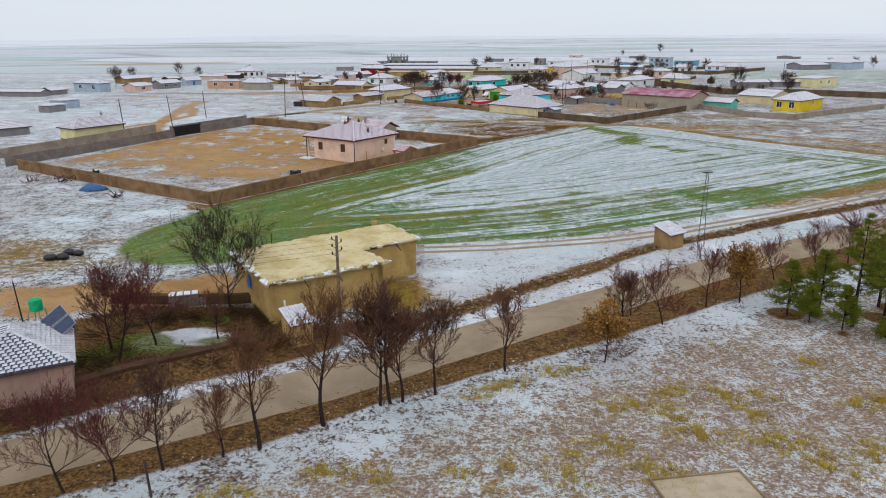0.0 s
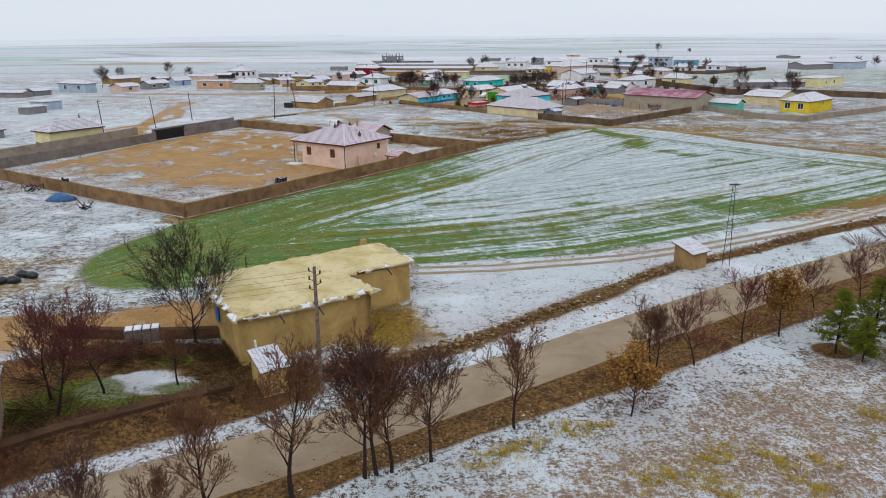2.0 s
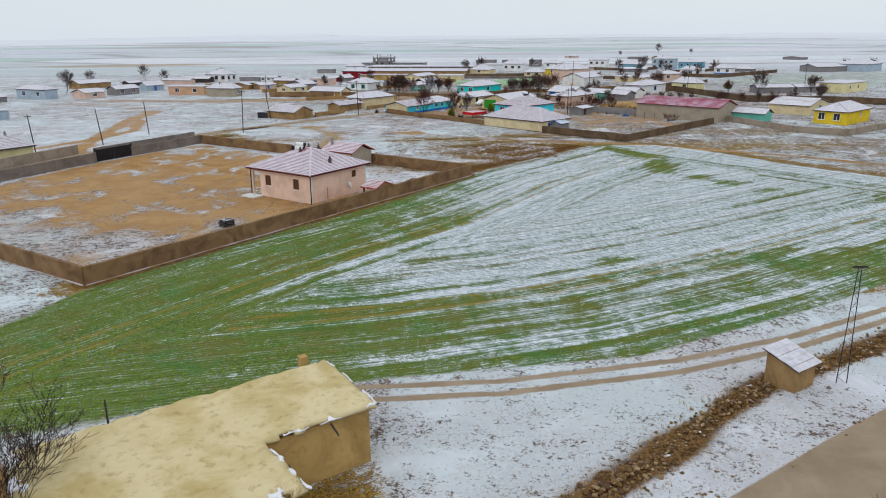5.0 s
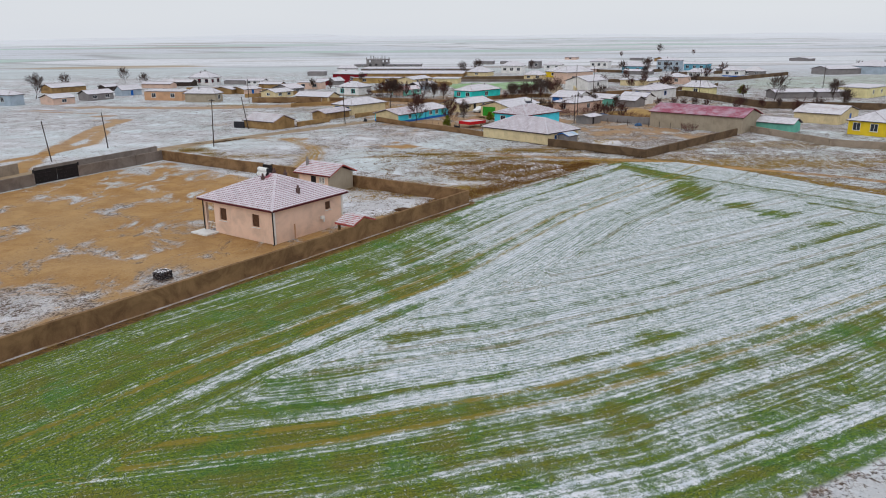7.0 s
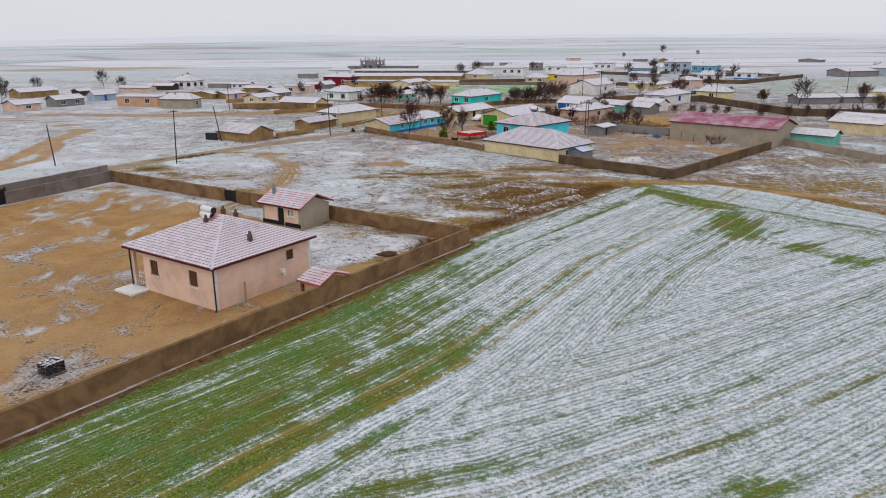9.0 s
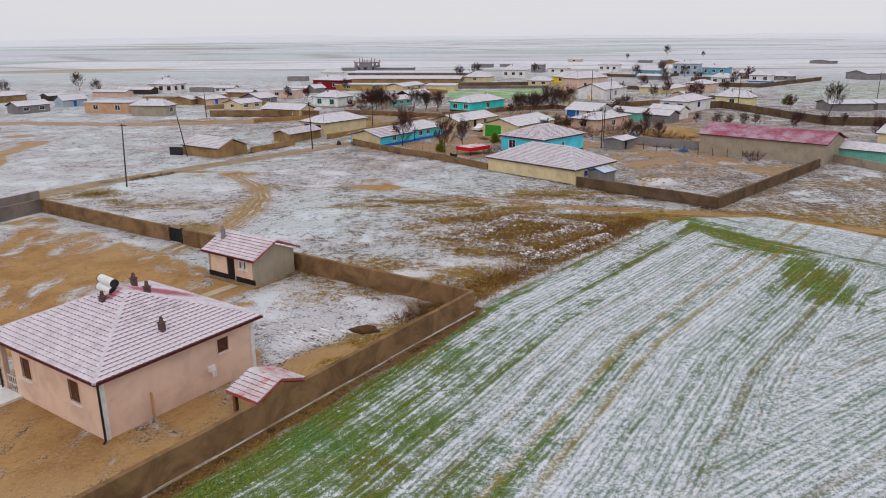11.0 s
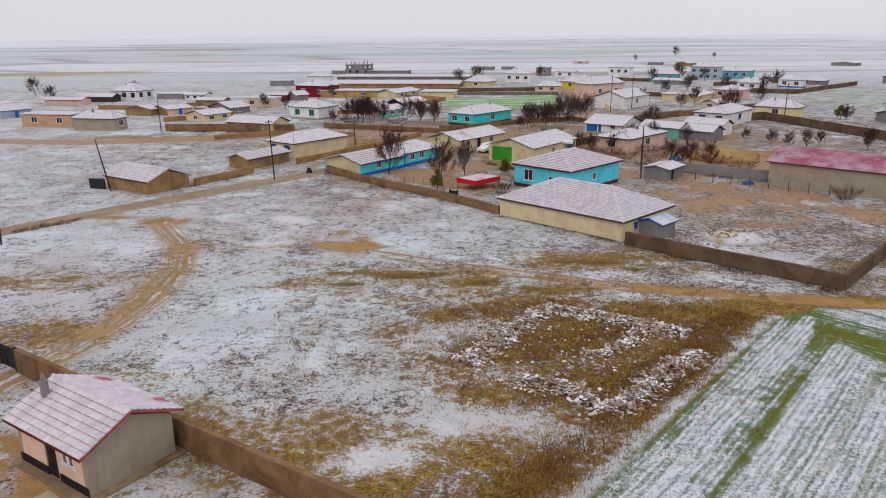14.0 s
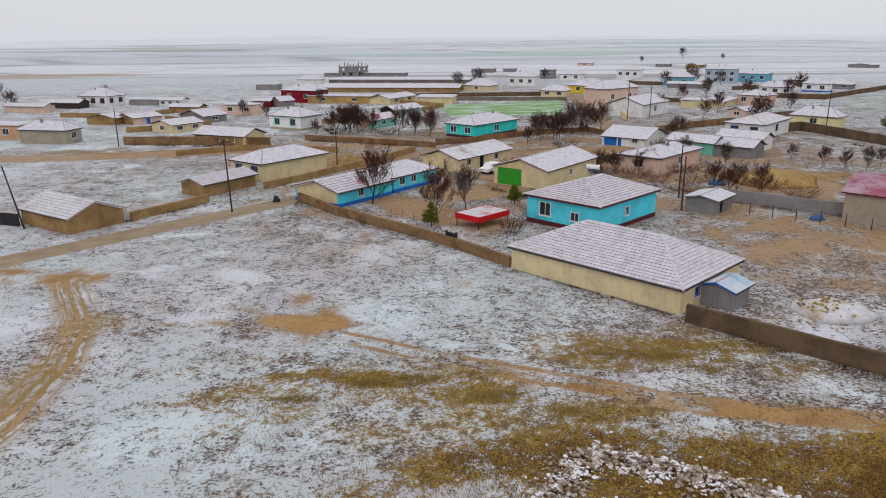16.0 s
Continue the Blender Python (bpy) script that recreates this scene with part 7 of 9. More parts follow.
for pts, hh, mt in (([(-6, 300), (4, 318), (-8, 330)], 1.0, "mudbrick"), ([(64, 330), (80, 318), (84, 340)], 1.2, "darkwall"), ([(70, 402), (92, 388), (106, 402)], 1.3, "darkwall"), ([(-60, 270), (-46, 280), (-60, 292)], 1.1, "mudbrick"), ([(24, 228), (32, 236), (42, 232)], 1.0, "darkwall"), ([(98, 340), (112, 332), (150, 366)], 1.4, "darkwall"), ([(-30, 344), (0, 350), (38, 352)], 1.2, "darkwall"), ([(-88, 300), (-70, 298), (-62, 310)], 1.1, "mudbrick"), ([(-40, 240.5), (-30, 246), (-14, 243)], 0.9, "mudbrick"), ([(50, 340), (52, 372), (58, 400)], 1.2, "cream"), ([(-28, 282), (-14, 286), (-20, 300)], 0.9, "mudbrick"), ([(100, 368), (120, 378), (142, 384)], 1.3, "darkwall"), ([(74, 286), (92, 296), (98, 306)], 1.1, "darkwall")):
    wall_run("village_wall", "low yard wall between the village houses", pts, hh, 0.3, M[mt])

# unfinished concrete house
ob = thing("unfinished_house", "bare grey concrete frame of an unfinished house", "building", -33.5, 458.9, 0, 62)
ob.scale = (0.78, 0.78, 0.9)
for i in range(3):
    for j in range(3):
        bm = bmesh.new()
        box(bm, i * 5.5, i * 5.5 + 0.4, j * 6, j * 6 + 0.4, 0, 7.0 if (i + j) % 2 else 6.0)
        part("column", bm, M["concrete"], ob)
for z in (2.4, 4.6):
    bm = bmesh.new()
    box(bm, -0.4, 11.8, -0.4, 12.8, z, z + 0.35)
    part("floor_slab", bm, M["concrete"], ob)
bm = bmesh.new()
pierced(bm, (0.2, 0.1, 0), (1, 0, 0), (0, -1, 0), 11, 4.6, 0.25, [(2, 4, 0.8, 2.0), (7, 9, 0.8, 2.0), (2, 4, 3.1, 4.3), (7, 9, 3.1, 4.3)])
pierced(bm, (0.1, 12.2, 0), (0, -1, 0), (-1, 0, 0), 12, 4.6, 0.25, [(2, 4, 0.8, 2.0), (7, 9, 0.8, 2.0), (2, 4, 3.1, 4.3)])
part("infill_wall", bm, M["concrete"], ob)

# yard walls of the village
wall_run("cream_yard_wall", "low mud-rendered wall in front of the turquoise yard", [(-14.0, 206.6), (-8.95, 199.8), (3.0, 187.4), (8.3, 180.6)], 0.95, 0.35, M["earthwall"])
wall_run("corner_wall", "brown block wall round the hay yard", [(18.9, 168.3), (32.3, 155.6), (56.0, 180.2)], 1.3, 0.3, M["darkwall"])
wall_run("hay_wall_right", "grey-beige block wall beyond the red-roofed barn", [(60.5, 184.8), (66.6, 166.6), (74, 161.4), (84, 169), (106, 184)], 1.2, 0.3, M["greywall"])
wall_run("long_wall", "long grey-brown block wall behind the white house", [(66.5, 262), (73.6, 266), (82, 229), (104, 224), (150, 190)], 1.7, 0.3, M["darkwall"])
wall_run("lane_bank_wall", "mud wall along the village lane", [(-30.0, 197.6), (-24.5, 206.2)], 0.95, 0.35, M["mudbrick"])
wall_run("lane_bank_wall_far", "mud wall along the village lane", [(-19.6, 213.5), (-15.0, 220.0), (-8, 231), (-1.5, 243)], 0.9, 0.45, M["mudbrick"])
wall_run("orchard_wall", "low mud wall in front of the orchard", [(-22, 257.5), (-1, 248.6), (2, 247)], 1.0, 0.35, M["earthwall"])
wall_run("shed_wall", "grey block wall beside the low shed", [(-53.5, 253), (-41, 252.6), (-27, 250.8)], 1.5, 0.3, M["earthwall"])
wall_run("teal_wall", "low mud wall beside the turquoise house", [(2, 251), (8, 252.5), (20, 262), (32, 266), (36, 256)], 1.0, 0.3, M["earthwall"])
wall_run("green_plot_wall", "low wall round the green plot", [(33, 294), (39.5, 335), (0, 338)], 1.0, 0.3, M["paleearth"])
wall_run("lane_side_wall", "pale wall beside the village lane", [(44, 283), (47, 320), (50, 350)], 1.3, 0.3, M["cream"])
wall_run("barn_wall", "brown yard wall beside the white barn", [(36.5, 256.5), (52, 270), (64, 277), (68, 262)], 1.3, 0.3, M["earthwall"])
wall_run("hay_yard_wall", "grey block wall behind the hay yard", [(35, 205), (42, 199), (50, 194)], 1.4, 0.3, M["concrete"])
wall_run("blue_yard_wall", "low mud wall by the blue house", [(9.0, 182.0), (13.5, 189.0), (16.8, 190.2)], 1.0, 0.3, M["mud"])
wall_run("sheet_fence", "short dark sheet metal fence beside the mud-brick house", [(-43.1, 196.4), (-40.7, 195.6)], 1.3, 0.12, M["dark_steel"])
wall_run("far_left_wall", "grey block wall of the far farm", [(-190, 232), (-150, 236), (-128, 240)], 1.6, 0.3, M["concrete"])

# ---- trees ----


def bare_tree_mesh(seed, height, spread, fork, mat_twig, levels=4, limbs=6, lift=0.75, leaves=0, thin=0.0095):
    """Trunk and twig meshes of a leafless tree, grown by forking."""
    r = random.Random(seed)
    out = {"trunk": ([], []), "crown": ([], [])}

    def tube_to(key, pts, rads, n):
        vs, fs = out[key]
        k0 = len(vs)
        for p, rad, q in zip(pts, rads, pts[1:] + [pts[-1] * 2 - pts[-2]]):
            d = (q - p).normalized()
            a = d.orthogonal().normalized()
            b = d.cross(a)
            for i in range(n):
                t = 2 * math.pi * i / n
                vs.append(p + (a * math.cos(t) + b * math.sin(t)) * rad)
        for s in range(len(pts) - 1):
            for i in range(n):
                j = (i + 1) % n
                fs.append((k0 + s * n + i, k0 + s * n + j, k0 + (s + 1) * n + j, k0 + (s + 1) * n + i))

    tips = []

    def twist(d, amount):
        """A direction bent away from d by a random side step."""
        side = Vector((r.gauss(0, 1), r.gauss(0, 1), r.gauss(0.15, 0.7)))
        side = (side - d * side.dot(d)).normalized()
        return (d + side * amount).normalized()

    def grow(p, d, length, rad, level):
        seg = 4 if level == 1 else 3 if level == 2 else 2
        pts, rads = [p], [rad]
        for i in range(seg):
            d = (d + Vector((r.gauss(0, 0.11), r.gauss(0, 0.11), r.gauss(0.11, 0.08)))).normalized()
            p = p + d * (length / seg)
            pts.append(p)
            rads.append(max(thin, rad * (1 - 0.7 * (i + 1) / seg)))
        tube_to("trunk" if level < 2 else "crown", pts, rads, (6, 5, 4, 3, 3)[min(level, 4)])
        if level >= levels:
            tips.append(p)
            return
        for i in range((0, 7, 5, 4)[level] + r.choice((0, 1))):
            k = 0.3 + 0.7 * (i + r.random()) / (5, 6, 4, 3)[level]
            at = min(seg, max(1, int(k * seg + 0.5)))
            grow(pts[at], twist(d, r.uniform(0.45, 0.9)), length * r.uniform(0.38, 0.6), max(thin, rads[at] * r.uniform(0.5, 0.7)), level + 1)

    # a leader that runs up through the crown, with limbs round it
    pts, rads, p = [], [], Vector((0, 0, -0.2))
    d = Vector((r.gauss(0, 0.05), r.gauss(0, 0.05), 1)).normalized()
    r0 = 0.016 * height + 0.022
    for i in range(10):
        pts.append(p)
        rads.append(max(0.02, r0 * (1 - 0.085 * i)))
        d = (d + Vector((r.gauss(0, 0.07), r.gauss(0, 0.07), 0.06))).normalized()
        p = p + d * (height * 0.084 + 0.02)
    tube_to("trunk", pts, rads, 7)
    for i in range(limbs):
        k = (i + r.random() * 0.8) / limbs
        zf = fork + (0.84 - fork) * k
        at = min(9, int(zf * 10 / 0.84 + 0.5))
        turn = i * 2.4 + r.uniform(-0.5, 0.5)
        rise = radians(36 + 34 * k * lift + r.uniform(-10, 12))
        nd = Vector((math.cos(turn) * math.cos(rise), math.sin(turn) * math.cos(rise), math.sin(rise)))
        reach = height * spread * (0.75 + 0.55 * math.sin(math.pi * (0.25 + 0.6 * k))) * r.uniform(0.8, 1.15)
        grow(pts[at], nd, reach, max(0.022, rads[at] * r.uniform(0.45, 0.65)), 1)
    grow(pts[-1], d, height * spread * 0.7, rads[-1], 1)
    tall = float(np.percentile([v.z for v in out["crown"][0]], 98))
    for key in out:
        out[key] = ([Vector((v.x, v.y, v.z)) * (height / tall) for v in out[key][0]], out[key][1])
    leaf = ([], [])
    for tip in tips:
        for _ in range(leaves):
            c = tip * (height / tall) + Vector((r.gauss(0, 0.12), r.gauss(0, 0.12), r.gauss(0, 0.10)))
            u = Vector((r.gauss(0, 1), r.gauss(0, 1), r.gauss(0, 1))).normalized() * r.uniform(0.04, 0.09)
            v = u.orthogonal() * 0.6
            k = len(leaf[0])
            leaf[0].extend((c - u, c + v, c + u, c - v))
            leaf[1].append((k, k + 1, k + 2, k + 3))
    return out, leaf


def bare_tree(label, seed, height, spread, fork, twig, levels=4, limbs=6, lift=0.75, leaves=0, name="bare_tree", thin=0.0095):
    data, leaf = bare_tree_mesh(seed, height, spread, fork, twig, levels, limbs, lift, leaves, thin)
    ob = thing(name, label, "tree")
    raw("trunk", *data["trunk"], M["bark"], ob, smooth=True)
    raw("crown", *data["crown"], M[twig], ob, "fine leafless twigs")
    if leaves:
        raw("leaves", *leaf, M["dryleaf"], ob, "dry brown leaves still on the twigs")
    return ob


def plant(kinds, x, y, deg, scale):
    """A copy of a tree at its place."""
    ob = copy_thing(kinds, Matrix.Identity(4))
    ob.matrix_basis = Matrix.LocRotScale((x, y, 0), Euler((0, 0, radians(deg))), (scale, scale, scale))
    return ob


T_A = bare_tree("leafless roadside tree with reddish twigs", 3, 5.0, 0.25, 0.30, "twig_brown", 4, 13, thin=0.0095)
T_B = bare_tree("leafless roadside tree with a spreading dark crown", 11, 5.0, 0.29, 0.32, "twig_dark", 4, 12, thin=0.0095)
T_C = bare_tree("leafless roadside tree with dark red twigs", 19, 5.0, 0.38, 0.30, "twig_red", 4, 10, 0.6, thin=0.0105)
T_D = bare_tree("small roadside tree with dry orange leaves", 23, 4.0, 0.36, 0.30, "twig_brown", 4, 10, 0.7, leaves=2)
T_E = bare_tree("large spreading leafless tree", 31, 5.9, 0.56, 0.12, "bark", 4, 15, 0.45, thin=0.013)
T_F = bare_tree("tall slender leafless roadside tree", 41, 6.5, 0.20, 0.34, "twig_brown", 4, 13)
T_V = bare_tree("leafless fruit tree with dense dark red twigs", 51, 4.6, 0.42, 0.16, "twig_village", 4, 15, 0.7, thin=0.013)
T_W = bare_tree("leafless village tree with smoky brown twigs", 57, 4.8, 0.38, 0.22, "twig_smoke", 4, 13, 0.7, thin=0.013)
spots = ((T_C, 2.2, 196.6, 40, 0.95), (T_C, -16.5, 26.3, 10, 1.0), (T_C, -14.8, 27.1, 140, 0.95), (T_B, -13.0, 28.0, 60, 1.0), (T_A, -10.7, 29.2, 200, 0.76), (T_F, -9.2, 29.9, 20, 0.98), (T_F, -6.5, 32.0, 120, 1.1),
         (T_B, -3.9, 34.0, 250, 1.3), (T_A, -3.4, 34.3, 70, 1.25), (T_A, -2.8, 34.6, 160, 1.08), (T_B, -1.1, 35.5, 310, 1.08), (T_A, 2.85, 38.1, 0, 1.0), (T_D, 8.8, 39.5, 30, 0.9),
         (T_A, 10.9, 43.6, 90, 0.86), (T_B, 11.2, 43.9, 200, 0.8), (T_C, 13.7, 45.0, 45, 0.87), (T_C, 17.6, 48.0, 280, 0.9), (T_D, 20.4, 49.3, 150, 1.05), (T_C, 24.7, 53.8, 33, 0.72), (T_C, 28.4, 55.1, 80, 0.85), (T_B, 32.5, 58.0, 10, 0.78),
         (T_C, 40.5, 62.5, 120, 0.85), (T_B, 46.5, 66.0, 10, 0.8), (T_C, -20.1, 39.5, 200, 1.2), (T_C, -18.9, 42.0, 95, 1.05), (T_B, -21.4, 41.3, 15, 1.05), (T_A, -15.2, 42.9, 45, 0.66), (T_C, -23.2, 27.2, 33, 0.9), (T_B, -19.6, 24.6, 73, 0.95),
         (T_C, -5.2, 204.3, 0, 1.05), (T_B, 5.4, 201.1, 120, 0.74), (T_C, -16.0, 267.7, 20, 0.8), (T_B, -13.2, 267.0, 140, 0.78), (T_B, -14.8, 268.6, 260, 0.74), (T_B, -5.2, 262.9, 30, 0.85), (T_C, -2.0, 266.8, 220, 0.8), (T_B, 1.0, 266.7, 100, 0.7),
         (T_B, 21.7, 257.4, 50, 0.7), (T_C, 24.8, 257.3, 10, 0.72), (T_B, 28.0, 262.5, 80, 0.7), (T_B, 31.6, 264.8, 200, 0.75), (T_C, 41.0, 207.6, 140, 0.62), (T_C, 38.4, 209.3, 300, 0.6), (T_B, 93.8, 250.5, 0, 1.1), (T_C, 88.5, 258.7, 70, 0.6),
         (T_B, -124.8, 271.4, 0, 1.15), (T_B, -136, 311, 40, 0.85), (T_B, 16, 378, 40, 1.1), (T_C, 70, 300, 10, 0.8), (T_B, 95, 392, 20, 1.0), (T_C, 106, 340, 50, 0.9), (T_C, 78.8, 204, 100, 0.75), (T_B, 84, 207, 10, 0.7), (T_B, 43, 250, 60, 0.6), (T_C, 66, 226, 12, 0.45), (T_C, 72, 222, 70, 0.45), (T_B, 77, 229, 200, 0.42),
         (T_B, 108, 246, 90, 0.9), (T_C, 56, 300, 30, 0.7), (T_B, 80, 336, 80, 0.9), (T_C, 122, 366, 80, 0.9), (T_B, -110, 318, 80, 0.8))
for kind_, x, y, deg, k in spots:
    if y > 150:
        plant(T_V if kind_ is T_C else T_W, x, y, deg, k * 1.32)
    else:
        plant(kind_, x, y, deg, k)
rt = random.Random(77)
for x, y, k in ((-18.7, 267.7, 0.8), (-17.2, 270.5, 0.75), (-14.4, 266.4, 0.85), (-12.5, 267.3, 0.75), (-10.6, 266.2, 0.8), (-18.3, 273.6, 0.8), (-14.5, 273.4, 0.8), (-2.1, 264.7, 0.85), (0.5, 262.7, 0.75), (-20.5, 264.0, 0.6),
                (19.7, 255.5, 0.7), (21.2, 254.6, 0.8), (22.9, 257.0, 0.8), (24.6, 255.2, 0.75), (30.0, 267.5, 0.9), (32.0, 269.3, 0.95), (33.0, 267.3, 0.9), (35.0, 270.5, 0.9), (26.5, 262.5, 0.7), (29.0, 258.5, 0.6), (18.0, 250.0, 0.5),
                (46.5, 256.4, 0.65), (25.4, 222.3, 0.5), (27.1, 222.2, 0.55), (29.7, 222.0, 0.5), (31.7, 223.0, 0.55), (36.7, 207.0, 0.62), (36.4, 209.3, 0.6), (34.5, 227.5, 0.6), (39.0, 229.0, 0.6), (43.5, 227.0, 0.55),
                (9.3, 377.7, 1.1), (178.6, 661.3, 1.2), (197.7, 633.6, 0.7), (131.6, 595.0, 0.7),
                (-127.5, 343.6, 1.0), (-93.0, 338.0, 0.8), (74.0, 226.0, 0.5), (79.0, 224.0, 0.5), (84.5, 227.0, 0.5), (62.0, 262.0, 0.6), (70.0, 280.0, 0.8), (73.0, 283.0, 0.9), (92.0, 338.0, 0.8),
                (88.0, 300.0, 0.8), (52.0, 305.0, 0.7), (72.0, 330.0, 0.8), (82.0, 384.0, 0.9), (105.0, 392.0, 0.9), (46.0, 420.0, 0.8), (110.0, 440.0, 0.9), (189.0, 380.5, 1.0), (201.0, 379.0, 1.1), (211.7, 383.6, 1.0),
                (63.0, 290.0, 0.7), (-44.0, 300.0, 0.7), (-38.0, 296.0, 0.7), (-30.0, 330.0, 0.7), (99.0, 222.0, 0.7), (104.0, 232.0, 0.8), (118.0, 262.0, 0.8), (58.5, 226.4, 0.5), (59.3, 223.2, 0.5), (62.3, 223.0, 0.55), (54.9, 231.1, 0.5)):
    plant(rt.choice((T_V, T_V, T_W)), x + rt.gauss(0, 0.3), y + rt.gauss(0, 0.3), rt.uniform(0, 360), k * rt.uniform(1.05, 1.4))
plant(T_E, -16.15, 48.6, 25, 1.18)
for one in (T_A, T_B, T_C, T_D, T_E, T_F, T_V, T_W):
    for c in list(one.children_recursive):
        bpy.data.objects.remove(c)
    bpy.data.objects.remove(one)


def pine(label, seed, height, wide, bare=0.22):
    """Young pine: tapered trunk and whorls of needle tufts."""
    r = random.Random(seed)
    ob = thing("pine_tree", label, "pine tree")
    bm = bmesh.new()
    tube(bm, (0, 0, -0.2), (0, 0, height * 0.96), 0.018 * height, 0.01, 7)
    vs, fs = [], []
    z = height * bare
    while z < height * 0.97:
        k = (z / height - bare) / (1 - bare)
        reach = 1.2 * wide * (1 - k) ** 0.8 * (0.55 + 0.45 * min(1, k * 6 + 0.4))
        for i in range(r.choice((5, 6, 7))):
            a = r.uniform(0, 6.28)
            d = Vector((math.cos(a), math.sin(a), r.uniform(0.05, 0.45)))
            long_ = reach * r.uniform(0.65, 1.1)
            tube(bm, (0, 0, z), Vector((0, 0, z)) + d * long_, 0.018, 0.006, 3, False)
            for _ in range(int(14 + long_ * 34)):
                c = Vector((0, 0, z)) + d * (long_ * r.uniform(0.3, 1.05)) + Vector((r.gauss(0, 0.08), r.gauss(0, 0.08), r.gauss(0, 0.07)))
                for _ in range(4):
                    n = Vector((d.x * 0.6 + r.gauss(0, 0.6), d.y * 0.6 + r.gauss(0, 0.6), r.gauss(0.35, 0.5))).normalized() * r.uniform(0.10, 0.20)
                    w = n.orthogonal().normalized() * 0.014
                    b0 = len(vs)
                    vs.extend((c - w, c + w, c + n))
                    fs.append((b0, b0 + 1, b0 + 2))
        z += height * 0.055 * r.uniform(0.7, 1.3)
    part("trunk", bm, M["bark"], ob)
    raw("crown", vs, fs, M["needle"], ob, "green needles")
    return ob


for i, (x, y, h, w) in enumerate(((22.7, 46.9, 4.2, 1.25), (25.0, 47.2, 4.9, 1.45), (23.6, 45.6, 2.6, 0.95), (25.2, 44.4, 3.1, 0.95), (26.1, 44.9, 7.8, 1.7), (27.4, 43.2, 8.3, 1.9), (28.8, 46.0, 7.6, 1.9), (29.8, 48.5, 6.5, 1.7), (26.9, 42.3, 1.9, 0.7), (32.0, 46.5, 8.0, 1.9), (1.6, 193.9, 2.6, 0.85), (11.0, 203.7, 2.2, 0.8), (90.5, 265.2, 3.2, 1.5))):
    ob = pine("young green pine with dense needles" if i < 10 else "small dark fir in the village yard", 50 + i, h, w, 0.27 if h > 5 else 0.2)
    ob.location = (x, y, 0)


def shrub(label, seed, h, w, mat, stems=40, name="shrub"):
    r = random.Random(seed)
    vs, fs = [], []
    for _ in range(stems):
        a, k = r.uniform(0, 6.28), r.random() ** 0.5
        p = Vector((math.cos(a) * w * k * 0.35, math.sin(a) * w * k * 0.35, -0.05))
        d = Vector((math.cos(a) * k * w * 0.7 + r.gauss(0, 0.1), math.sin(a) * k * w * 0.7 + r.gauss(0, 0.1), h * r.uniform(0.6, 1.0)))
        for t0, t1 in ((0.0, 0.6), (0.45, 0.85), (0.5, 1.0), (0.6, 1.05)):
            q0 = p + d * t0
            q1 = p + d * t1 + Vector((r.gauss(0, 0.14), r.gauss(0, 0.14), r.gauss(0, 0.05))) * h * 0.6
            wv = (q1 - q0).orthogonal().normalized() * 0.013
            wv2 = (q1 - q0).cross(wv).normalized() * 0.013
            b0 = len(vs)
            vs.extend((q0 - wv, q0 + wv, q0 + wv2, q1))
            fs.extend(((b0, b0 + 1, b0 + 3), (b0 + 1, b0 + 2, b0 + 3), (b0 + 2, b0, b0 + 3)))
    return tagged(raw(name, vs, fs, M[mat]), label, "shrub")


